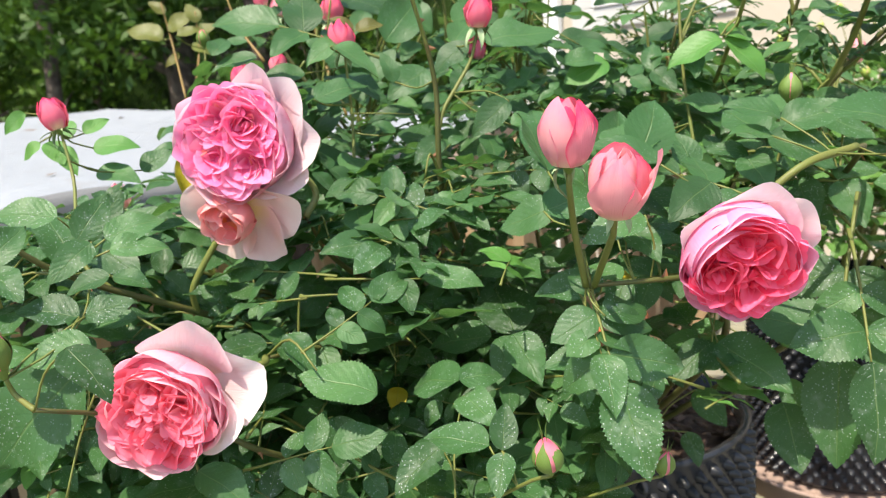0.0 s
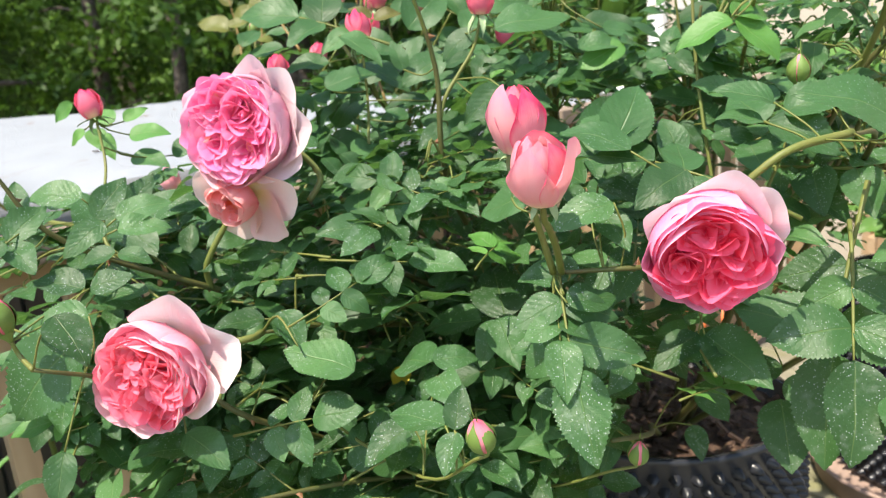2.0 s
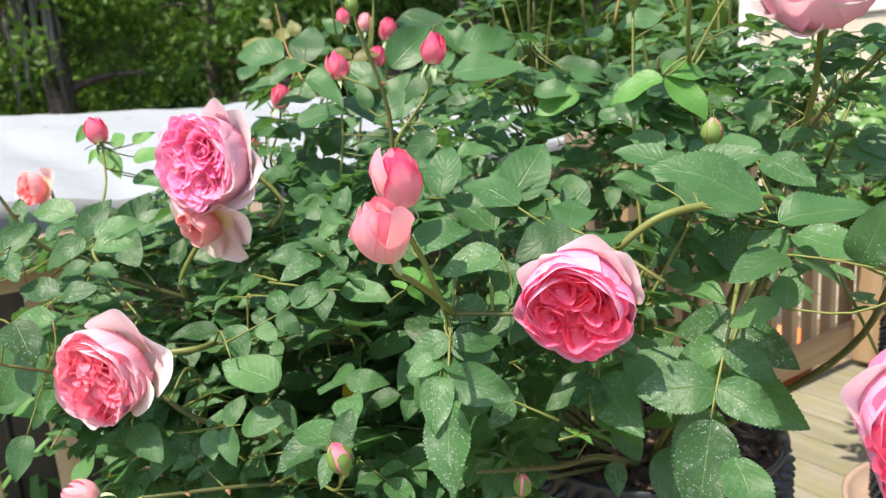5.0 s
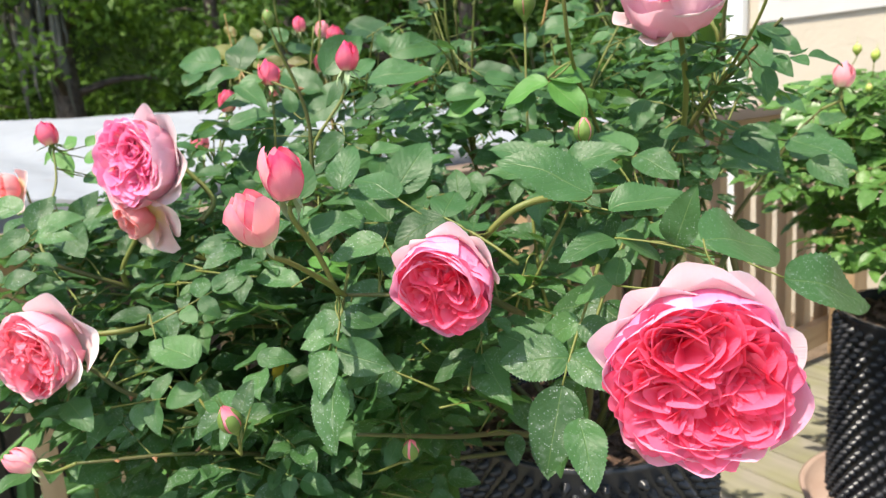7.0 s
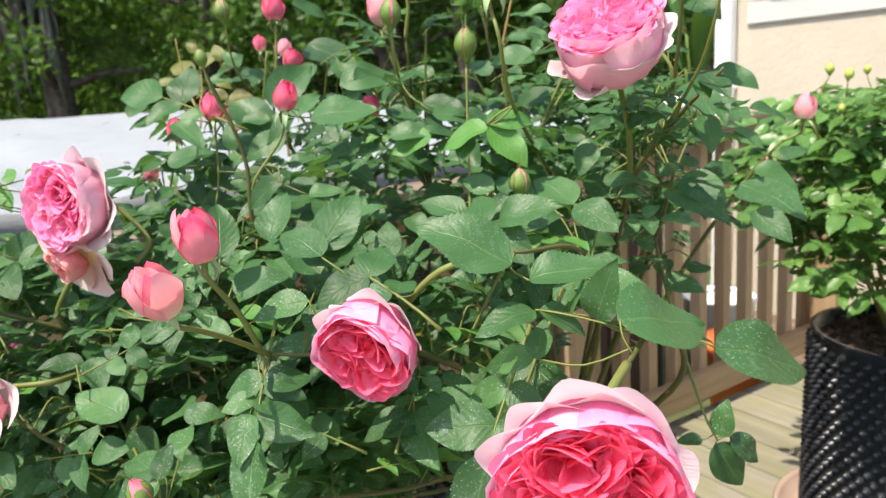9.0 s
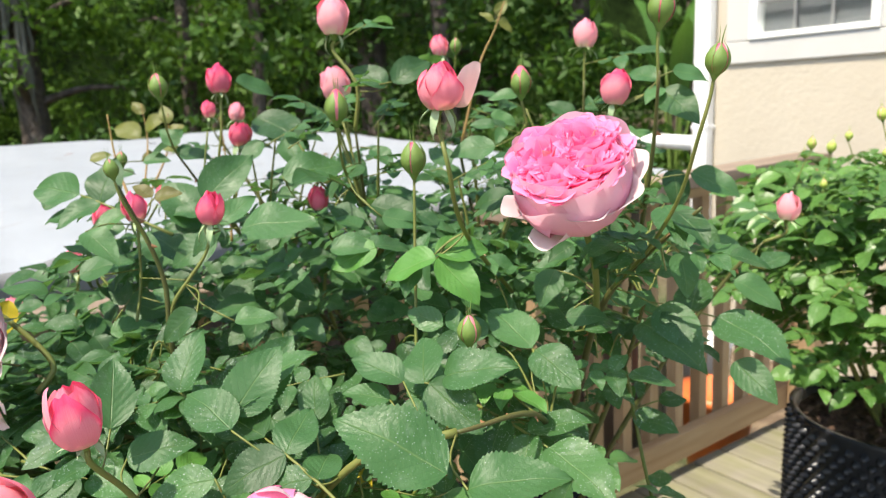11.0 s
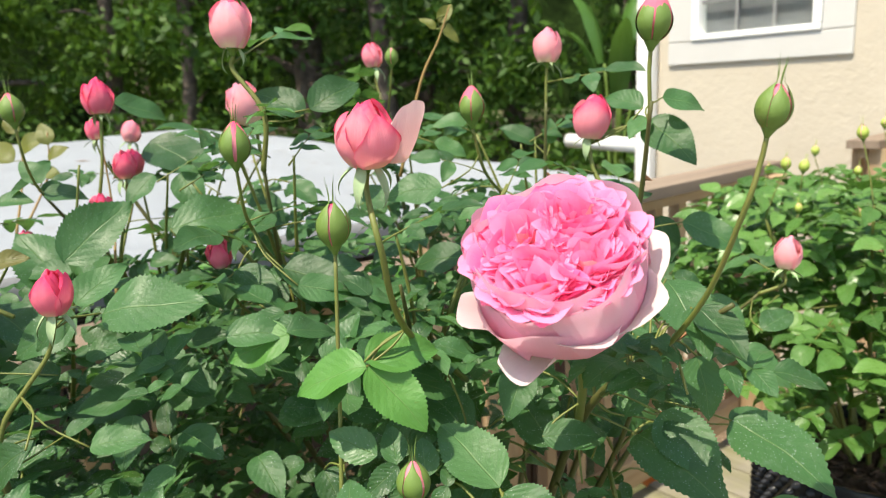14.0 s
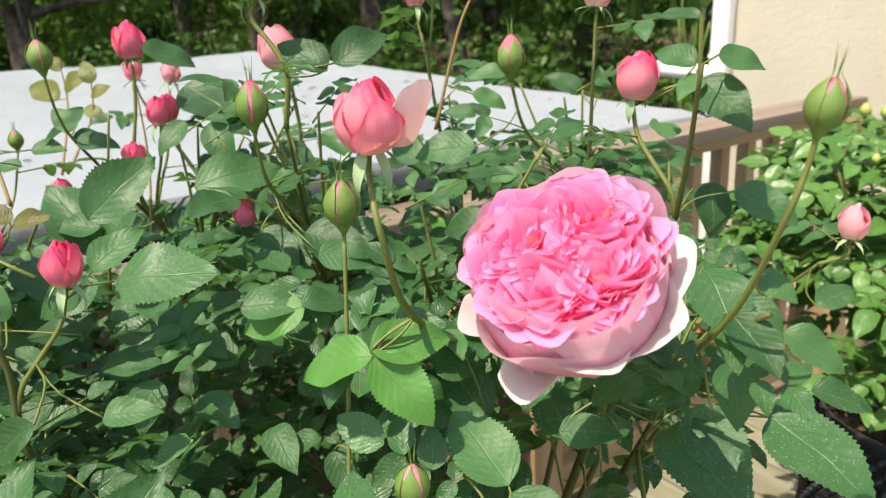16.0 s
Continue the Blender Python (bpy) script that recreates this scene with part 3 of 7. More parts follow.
spout = thing("downspout", m=DECK @ Matrix.Translation((1.90, 1.35, 0)), label="white downspout on the house corner with a side pipe", category="downspout")
b = Build().box(-0.035, 0.04, -0.05, 0.05, -0.34, 3.0, 0.012)
put("pipe", b.mesh("pipe", M_VINYL), spout)
b = Build().tube([(0.0, 0.052, 0.905), (0.0, 0.58, 0.925)], 0.045, 14)
put("side_pipe", b.mesh("side_pipe", M_VINYL), spout)
for z in (1.0, 2.2):
    put("strap", Build().box(-0.038, 0.044, -0.054, 0.054, z - 0.012, z + 0.012, 0.003).mesh("strap", M_VINYL, False), spout)

# things beyond the railing
bucket = thing("flower_pot", m=DECK @ Matrix.Translation((0.66, 0.36, -0.35)), label="orange plastic flower pot on the ground past the railing", category="pot")
put("body", Build().lathe([(0.0, 0.0), (0.11, 0.0), (0.15, 0.30), (0.165, 0.30), (0.165, 0.34), (0.15, 0.34), (0.14, 0.28), (0.0, 0.27)], 28).mesh("body", M_ORANGE), bucket)
tub = thing("bucket", m=DECK @ Matrix.Translation((1.05, 0.75, -0.35)), label="white plastic bucket on the ground past the railing", category="bucket")
put("body", Build().lathe([(0.0, 0.0), (0.14, 0.0), (0.17, 0.36), (0.18, 0.37), (0.16, 0.37), (0.13, 0.03), (0.0, 0.03)], 28).mesh("body", M_VINYL), tub)
put("handle", Build().tube([(0.178 * math.cos(a), 0.178 * math.sin(a) * 0.4, 0.35 + 0.02 * math.sin(a)) for a in [i * math.pi / 10 for i in range(11)]], 0.004, 6).mesh("handle", M_RUBBER), tub)


# ---- woods ----
def leaf_cloud(b, centre, radius, count, size, squash=0.8):
    c = np.array(centre)
    g = np.random.normal(size=(count, 3))
    g /= np.linalg.norm(g, axis=1)[:, None]
    p = c + g * (np.random.rand(count, 1) ** 0.45) * radius * np.array([1, 1, squash])
    a = np.random.normal(size=(count, 3))
    a /= np.linalg.norm(a, axis=1)[:, None]
    q = np.cross(a, np.random.normal(size=(count, 3)))
    q /= np.linalg.norm(q, axis=1)[:, None]
    s = size * (0.6 + 0.8 * np.random.rand(count, 1))
    v = np.stack([p - a * s, p + q * s * 0.42, p + a * s, p - q * s * 0.42], 1).reshape(-1, 3)
    k = len(b.v)
    b.v += v.tolist()
    b.f += [(k + 4 * i, k + 4 * i + 1, k + 4 * i + 2, k + 4 * i + 3) for i in range(count)]
    b.uv += [(0.5, 0.5)] * (4 * count)


def ground_z(x, y):
    return -0.35 + min(1.4, max(0.0, (y - 6.0) * 0.085))


def tree(x, y, height, girth, mat, clumps, lean=0.0, low=1.2):
    t = thing("tree", (x, y, ground_z(x, y) - 0.15), label=rng.choice(("dark-barked broadleaf tree at the edge of the woods", "slim woodland tree with a leafy green crown")), category="tree", group="woodland trees")
    top = Vector((lean, rng.uniform(-0.3, 0.3), height))
    line = spline([(0, 0, 0), top * 0.3 + Vector((rng.uniform(-.1, .1), 0, 0)), top * 0.65 + Vector((rng.uniform(-.2, .2), 0, 0)), top], 5)
    n = len(line)
    put("trunk", Build().tube(line, [girth * (1.35 if i == 0 else 1) * (1 - 0.75 * i / n) for i in range(n)], 10).mesh("trunk", M_BARK), t)
    crown = Build()
    for i in range(clumps):
        f = rng.uniform(low / height, 1.0)
        p = line[min(n - 1, int(f * n))]
        a = rng.uniform(0, 6.28)
        reach = rng.uniform(0.5, 2.3)
        q = p + Vector((math.cos(a) * reach, math.sin(a) * reach, rng.uniform(0.0, 0.8)))
        if i < 9:
            put("limb", Build().tube(spline([p, p.lerp(q, 0.5) + Vector((0, 0, 0.15)), q], 4), [girth * 0.3 * (1 - 0.09 * j) for j in range(9)], 6).mesh("limb", M_BARK), t)
        leaf_cloud(crown, q, rng.uniform(0.5, 1.0), 170, 0.085)
    put("crown", crown.mesh("crown", mat, False), t, kind="stuff")
    return t


# the brighter leaf colour paints sunlight on some crowns, the plain one leaves them dark
for x, y, h, g, mat, c in (
        (-9.45, 10.3, 9.0, 0.26, M_TREE_SUNLIT, 26), (-7.4, 11.6, 8.5, 0.15, M_TREE_SUNLIT, 34), (-5.6, 10.6, 7.5, 0.13, M_TREE, 36), (-4.1, 12.2, 9.0, 0.30, M_TREE, 34),
        (-2.4, 11.0, 8.0, 0.16, M_TREE, 38), (-0.9, 12.6, 8.6, 0.20, M_TREE, 36), (0.7, 11.2, 8.0, 0.15, M_TREE, 38), (2.2, 12.8, 9.0, 0.22, M_TREE_SUNLIT, 36),
        (3.6, 11.8, 8.5, 0.2, M_TREE, 34), (-11.6, 8.4, 8.5, 0.18, M_TREE_SUNLIT, 38), (-13.2, 11.8, 9.5, 0.22, M_TREE_SUNLIT, 34), (-6.6, 14.4, 10.0, 0.2, M_TREE_SUNLIT, 34),
        (-9.0, 15.2, 10.0, 0.24, M_TREE, 34), (-3.0, 15.4, 10.0, 0.22, M_TREE, 34), (1.0, 15.8, 10.0, 0.24, M_TREE, 34), (5.4, 13.2, 9.0, 0.2, M_TREE, 34)):
    tree(x, y, h, g, mat, c, rng.uniform(-0.6, 0.6))
moss = Build()
for i in range(70):
    a, r = rng.uniform(0, 6.28), rng.uniform(0.15, 0.75)
    p = Vector((-9.75 + math.cos(a) * r, 9.95 + math.sin(a) * r * 0.5, rng.uniform(3.0, 5.0)))
    l = rng.uniform(0.8, 2.2)
    q = [p + Vector((rng.uniform(-.05, .05), rng.uniform(-.05, .05), -l * j / 5)) for j in range(6)]
    moss.tube(q, [0.028, 0.045, 0.05, 0.04, 0.025, 0.006], 5)
put("moss", moss.mesh("moss", M_MOSS), bpy.data.objects["tree"], Matrix.Translation((9.45, -10.3, -(ground_z(-9.45, 10.3) - 0.15))), label="hanging grey moss", kind="stuff")
under = Build()
for i in range(150):
    a = rng.uniform(-62, 34)
    r = rng.uniform(8.6, 13.0)
    x, y = r * math.sin(radians(a)), r * math.cos(radians(a))
    if x > 1.9 and y < 10.5:
        continue
    leaf_cloud(under, (x, y, ground_z(x, y) + rng.uniform(0.15, 0.9)), rng.uniform(0.4, 0.8), 120, 0.07, 0.8)
tagged(put("undergrowth", under.mesh("undergrowth", M_TREE, False)), "dense dark green undergrowth below the trees", "undergrowth", kind="stuff")
# a curved shell closes the gaps behind the trees; its shade is in the colour
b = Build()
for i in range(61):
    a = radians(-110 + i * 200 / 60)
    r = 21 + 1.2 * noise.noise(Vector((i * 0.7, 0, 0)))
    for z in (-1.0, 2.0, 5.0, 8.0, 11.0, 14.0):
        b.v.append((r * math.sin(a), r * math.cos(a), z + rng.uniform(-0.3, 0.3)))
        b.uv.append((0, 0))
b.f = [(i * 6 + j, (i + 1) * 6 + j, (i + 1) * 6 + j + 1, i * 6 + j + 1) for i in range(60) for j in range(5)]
tagged(put("backdrop", b.mesh("backdrop", M_WOODS)), "distant woods backdrop with dark shade painted between leaf clumps", "woods", kind="structure")
# ---- pots ----
def lathe_pot(name, x, y, label, knob_rows=24):
    R0, H = 0.205, 0.465
    pot = thing(name, (x, y, 0.05), label=label, category="plant pot")
    put("wall", Build().lathe([(0.0, 0.0), (R0 - 0.004, 0.0), (R0, 0.01), (R0, H - 0.01), (R0 + 0.006, H), (R0 - 0.008, H), (R0 - 0.010, 0.30), (0.0, 0.30)], 64).mesh("wall", M_POT), pot)
    b = Build()
    per = 46
    for r in range(knob_rows):
        z = 0.018 + r * (H - 0.03) / knob_rows
        for i in range(per):
            a = 2 * math.pi * (i + 0.5 * (r % 2)) / per
            out, side = Vector((math.cos(a), math.sin(a), 0)), Vector((-math.sin(a), math.cos(a), 0))
            up = Vector((0, 0, 1))
            c = out * (R0 - 0.001) + up * z
            ring = [c + (side * math.cos(w) + up * math.sin(w)) * 0.0098 for w in [k * math.pi / 3 for k in range(6)]]
            ring2 = [c + out * 0.013 + (side * math.cos(w) + up * math.sin(w)) * 0.0042 for w in [k * math.pi / 3 for k in range(6)]]
            b.add(ring + ring2 + [c + out * 0.0155], [(k, (k + 1) % 6, 6 + (k + 1) % 6, 6 + k) for k in range(6)] + [(6 + k, 6 + (k + 1) % 6, 12) for k in range(6)])
    put("knob_field", b.mesh("knob_field", M_POT), pot, label="rows of cone-shaped air-pruning knobs", kind="stuff")
    b = Build()
    n = 22
    pts = [(0, 0, H - 0.025)]
    for i in range(1, n + 1):
        for j in range(48):
            a = 2 * math.pi * j / 48
            r = (R0 - 0.007) * i / n
            p = Vector((r * math.cos(a), r * math.sin(a), 0))
            pts.append((p.x, p.y, H - 0.03 + 0.012 * noise.noise(p * 30) + 0.008 * noise.noise(p * 90)))
    f = [(0, 1 + j, 1 + (j + 1) % 48) for j in range(48)]
    f += [(1 + (i - 1) * 48 + j, 1 + i * 48 + j, 1 + i * 48 + (j + 1) % 48, 1 + (i - 1) * 48 + (j + 1) % 48) for i in range(1, n) for j in range(48)]
    b.add(pts, f)
    put("soil", b.mesh("soil", M_SOIL), pot, label="brown bark mulch")
    chips = Build()
    for i in range(170):
        a, r = rng.uniform(0, 6.28), (R0 - 0.02) * math.sqrt(rng.random())
        c = Vector((r * math.cos(a), r * math.sin(a), H - 0.022 + rng.uniform(0, 0.008)))
        m = Matrix.Translation(c) @ Euler((rng.uniform(-.6, .6), rng.uniform(-.6, .6), rng.uniform(0, 6.28))).to_matrix().to_4x4()
        l, w, h = rng.uniform(0.006, 0.02), rng.uniform(0.003, 0.007), 0.002
        chips.add([m @ Vector(q) for q in ((-l, -w, -h), (l, -w * 0.6, -h), (l * 0.9, w, -h), (-l, w * 0.8, -h), (-l, -w, h), (l, -w * 0.6, h), (l * 0.9, w, h), (-l, w * 0.8, h))],
                  [(3, 2, 1, 0), (4, 5, 6, 7), (0, 1, 5, 4), (1, 2, 6, 5), (2, 3, 7, 6), (3, 0, 4, 7)])
    put("bark_mulch", chips.mesh("bark_mulch", M_SOIL, False), pot, kind="stuff")
    saucer = thing("plant_saucer", (x, y, 0.002), label="wide pinkish clay-coloured plant saucer on the deck", category="saucer")
    put("dish", Build().lathe([(0.0, 0.0), (0.25, 0.0), (0.268, 0.055), (0.274, 0.062), (0.267, 0.066), (0.258, 0.060), (0.240, 0.022), (0.19, 0.045), (0.0, 0.045)], 64).mesh("dish", M_SAUCER), saucer)
    return pot


POT = (0.22, 1.10)
POT_B = (0.928, 1.745)
lathe_pot("plant_pot", *POT, "black plastic air-pruning pot covered in knobs holding the rose bush")
lathe_pot("plant_pot", *POT_B, "black plastic air-pruning pot covered in knobs standing in a saucer")


# ---- leaves ----
def leaflet_data(seed, rows, fold, droop, width, teeth=0.042):
    """A pointed oval leaflet, one unit long along y."""
    r = random.Random(seed)
    verts, uv = [], []
    twist = r.uniform(-0.25, 0.25)
    for i in range(rows + 1):
        v = i / rows
        w = width * (max(0.0, v) ** 0.60) * (max(0.0, 1 - v) ** 0.98) * 2.25 + 0.004
        if teeth and 0 < i < rows:
            w *= 1 + (teeth if i % 2 else -teeth)
        for u in (-1, -0.55, 0, 0.55, 1):
            x = u * w
            y = v + (0.010 if teeth and abs(u) == 1 and i % 2 and v < 0.97 else 0)
            z = fold * abs(u) ** 1.3 * w - droop * v * v + 0.10 * v * (1 - v)
            z += 0.030 * math.sin(v * 9 + seed) * abs(u) + twist * x * v + 0.012 * math.sin(11 * v + 2 * u + seed)
            verts.append((x, y, z))
            uv.append((0.5 + u * 0.5, v))
    faces = [(i * 5 + j, i * 5 + j + 1, (i + 1) * 5 + j + 1, (i + 1) * 5 + j) for i in range(rows) for j in range(4)]
    return verts, faces, uv


LEAFLETS = [leaflet_data(s, 44, f, d, w) for s, f, d, w in ((1, 0.26, 0.13, 0.38), (2, 0.13, 0.22, 0.42), (3, 0.34, 0.08, 0.38), (4, 0.18, 0.18, 0.35), (5, 0.10, 0.10, 0.43), (6, 0.28, 0.26, 0.37))]
SIMPLE = [leaflet_data(s, 20, f, d, w, 0.045) for s, f, d, w in ((1, 0.26, 0.13, 0.38), (2, 0.13, 0.22, 0.42), (3, 0.34, 0.08, 0.38), (4, 0.18, 0.18, 0.35), (5, 0.10, 0.10, 0.43), (6, 0.28, 0.26, 0.37))]
LEAFLET_MESH = {m.name: [mesh("leaflet", *d[:2], m, d[2]) for d in LEAFLETS] for m in (M_LEAF, M_LEAF_YOUNG, M_LEAF_BRONZE, M_LEAF_YELLOW, M_LEAF_FAR)}


def compound(seed, pairs):
    """Leaflets of one leaf that is one unit long along y: (variant, pose) each, and the rachis line."""
    r = random.Random(seed)
    sag = r.uniform(0.02, 0.12)

    def on(y):
        return Vector((0.02 * math.sin(3 * y + seed), y, -sag * y * y))

    out = [(r.randrange(6), frame_to(on(0.47), (r.uniform(-0.06, 0.06), 1, -0.25 * sag * 8 + r.uniform(-.1, .1)), (r.uniform(-.2, .2), 0, 1)) @ Matrix.Scale(r.uniform(0.50, 0.56), 4))]
    spots = ((0.28, 0.42), (0.04, 0.34), (-0.16, 0.26))[:pairs]
    for y, size in spots:
        for side in (-1, 1):
            a = radians(r.uniform(52, 76))
            along = (side * math.sin(a), math.cos(a), r.uniform(-0.30, 0.15))
            out.append((r.randrange(6), frame_to(on(y + r.uniform(-.015, .015)), along, (side * r.uniform(-0.35, 0.2), r.uniform(-.2, .2), 1)) @ Matrix.Scale(size * r.uniform(0.85, 1.12), 4)))
    line = [on(y) for y in (-0.40, -0.2, 0.0, 0.2, 0.35, 0.47)]
    return out, line


COMPOUND = [compound(s, 2 if s % 4 else 3) for s in range(8)] + [compound(20 + s, 1) for s in range(3)]
RACHIS = [Build().tube(line, [0.016, 0.012, 0.010, 0.009, 0.008, 0.006], 5).mesh("rachis", M_STEM) for _, line in COMPOUND]


def leaf(plant, m, kind, mat=M_LEAF):
    """A compound leaf: its rachis, with every leaflet as a mesh of its own."""
    ob = put("leaf", RACHIS[kind], plant, m)
    for v, lm in COMPOUND[kind][0]:
        put("leaflet", LEAFLET_MESH[mat.name][v], ob, lm)
    return ob


class Foliage:
    """Leaves too many to count, joined."""

    def __init__(self):
        self.v, self.f, self.uv, self.n = [], [], [], 0

    def add(self, m, kind):
        for v, lm in COMPOUND[kind][0]:
            verts, faces, uv = SIMPLE[v]
            t = np.array(m @ lm)
            self.v.append(np.array(verts) @ t[:3, :3].T + t[:3, 3])
            self.f.append(np.array(faces) + self.n)
            self.uv.append(np.array(uv))
            self.n += len(verts)

    def mesh(self, name, mat):
        return mesh(name, np.concatenate(self.v).tolist(), np.concatenate(self.f).tolist(), mat, np.concatenate(self.uv))


# ---- petals and flowers ----
def petal_data(seed, half, cup, belly, roll, ruffle, nu=10, nv=9, notch=0.0, fold=0.0):
    """A round-topped petal one unit high: x across, y outwards, z up."""
    r = random.Random(seed)
    ph = r.uniform(0, 6)
    lean = r.uniform(-0.10, 0.10)
    verts, uv = [], []
    for j in range(nv + 1):
        v = j / nv
        w = half * (0.22 + 0.78 * math.sin(min(1.0, v * 1.15) * math.pi / 2) ** 0.85)
        for i in range(nu + 1):
            u = 2 * i / nu - 1
            z = v * (1 - 0.42 * abs(u) ** 2.2 + lean * u) - notch * v * math.exp(-(u * 4 - 0.6 * math.sin(ph)) ** 2)
            z += (0.024 * math.sin(5 * u + ph) + 0.006 * math.sin(11 * u + 2.3 * ph)) * v * v
            y = belly * math.sin(math.pi * v ** 0.8) - cup * u * u * w / half * (0.35 + 0.65 * v) + roll * max(0.0, v - 0.45) ** 2 * 3.3
            y += ruffle * math.sin(4.2 * u + ph) * v * v + 0.35 * ruffle * math.sin(8 * u + 2 * ph) * v ** 3 - fold * math.exp(-(u * 2.5) ** 2) * v
            verts.append((u * w * (1 - 0.25 * cup * u * u), y, z))
            uv.append(((u + 1) / 2, v))
    faces = [(j * (nu + 1) + i, j * (nu + 1) + i + 1, (j + 1) * (nu + 1) + i + 1, (j + 1) * (nu + 1) + i) for j in range(nv) for i in range(nu)]
    return verts, faces, uv


PETALS = dict(
    inner=[petal_data(s, h, c, 0.06, ro, ru, 12, 8, 0.025, fo) for s, h, c, ro, ru, fo in ((1, 0.44, 0.18, 0.14, 0.02, 0.0), (2, 0.50, 0.28, 0.18, 0.03, 0.0), (3, 0.42, 0.22, 0.22, 0.03, 0.03), (4, 0.48, 0.14, 0.08, 0.045, 0.0), (11, 0.46, 0.32, 0.16, 0.02, 0.0), (12, 0.42, 0.12, 0.04, 0.05, 0.05), (13, 0.50, 0.24, -0.04, 0.03, 0.0))],
    cup=[petal_data(s, h, c, 0.32, ro, ru, 14, 10, notch=nt) for s, h, c, ro, ru, nt in ((5, 0.60, 0.24, -0.08, 0.025, 0.02), (6, 0.66, 0.26, -0.02, 0.03, 0.04), (7, 0.56, 0.22, 0.05, 0.04, 0.03), (14, 0.60, 0.22, 0.10, 0.035, 0.05))],
    guard=[petal_data(s, h, c, 0.24, ro, ru, 16, 12, nt) for s, h, c, ro, ru, nt in ((8, 0.52, 0.16, 0.22, 0.035, 0.05), (9, 0.58, 0.20, 0.28, 0.04, 0.03), (10, 0.48, 0.12, 0.16, 0.05, 0.04))])
PETAL_MESH = {}


def petal(parent, role, palette, m, pick):
    mat = palette[role] if isinstance(palette, dict) else palette
    key = (role, mat.name)
    if key not in PETAL_MESH:
        PETAL_MESH[key] = [mesh("petal", *d[:2], mat, d[2]) for d in PETALS[role]]
    return put("petal", PETAL_MESH[key][pick % len(PETAL_MESH[key])], parent, m)


def petal_pose(base, tip, outward, width=1.0, twist=0.0):
    """Stands a petal from base to tip, its outer side towards outward; width scales it across."""
    h = Vector(tip) - Vector(base)
    z = h.normalized()
    x = z.cross(-Vector(outward))
    x = x.normalized() if x.length > 1e-6 else z.orthogonal().normalized()
    y = z.cross(x)
    m = Matrix((x, y, z)).transposed().to_4x4() @ Matrix.Rotation(twist, 4, "Z")
    m.translation = base
    return m @ Matrix.Diagonal((h.length * width, h.length, h.length, 1))


def sepal_data(reflex, half=0.16, whisker=True):
    verts, uv = [], []
    rows = 9
    for j in range(rows + 1):
        v = j / rows
        w = half * math.sin(math.pi * min(1, 0.12 + v * 0.95)) ** 0.8 * (1 - v) ** 0.45 + (0.012 if whisker else 0.0)
        a = reflex * v * v
        for u in (-1, 0, 1):
            verts.append((u * w, (0.26 * math.sin(math.pi * v ** 0.44) if reflex == 0 else 0.10 * math.sin(math.pi * v)) * (1 - abs(reflex) / 3) + math.sin(a) * v * 0.8 - 0.06 * u * u, v * math.cos(a * 0.8)))
            uv.append(((u + 1) / 2, v))
    return verts, [(j * 3 + i, j * 3 + i + 1, (j + 1) * 3 + i + 1, (j + 1) * 3 + i) for j in range(rows) for i in range(2)], uv


def bud_radius(v):
    """Outline of a closed bud that is one unit high."""
    return 0.44 * math.sin(math.pi * (0.10 + 0.86 * v)) ** 0.75 * (1 - 0.22 * v)


def closed_sepal_data(cover):
    """A sepal that lies on a closed bud and ends in a whisker; cover: its share of the fifth."""
    verts, rows = [], 11
    for j in range(rows + 1):
        v = j / rows
        a = math.pi / 5 * cover * min(1.0, (1.12 - v) / 0.40)
        r = bud_radius(v) + 0.022
        for u in (-1, -0.5, 0, 0.5, 1):
            verts.append(((r - 0.012 * u * u) * math.sin(a * u), (r - 0.012 * u * u) * math.cos(a * u), v))
    for t in (0.25, 0.6, 1.0):
        for u in (-1, -0.5, 0, 0.5, 1):
            verts.append((0.022 * u * (1.05 - t), 0.075 + 0.12 * t * t, 1.0 + 0.62 * t))
    rows += 3
    return verts, [(j * 5 + i, j * 5 + i + 1, (j + 1) * 5 + i + 1, (j + 1) * 5 + i) for j in range(rows) for i in range(4)]


SEPALS = {k: mesh("sepal", *sepal_data(a, h)[:2], mat) for k, a, h, mat in (("spread", 0.5, 0.105, M_SEPAL_PALE), ("down", 0.8, 0.11, M_SEPAL_PALE))}
for key, cover, mat in (("closed", 0.945, M_SEPAL), ("slit", 0.84, M_SEPAL), ("young", 0.95, M_SEPAL_YOUNG)):
    SEPALS[key] = mesh("sepal", *closed_sepal_data(cover), mat)
HIP = Build().lathe([(0.0, -0.02), (0.11, 0.0), (0.16, 0.12), (0.30, 0.34), (0.40, 0.55), (0.34, 0.64), (0.0, 0.66)], 14).mesh("hip", M_SEPAL)


def upright(c, nrm):
    """A pose at c with z along nrm."""
    m = Vector(nrm).normalized().to_track_quat("Z", "Y").to_matrix().to_4x4()
    m.translation = c
    return m


FLOWERS = []  # centre, axis, radius: kept free of leaves


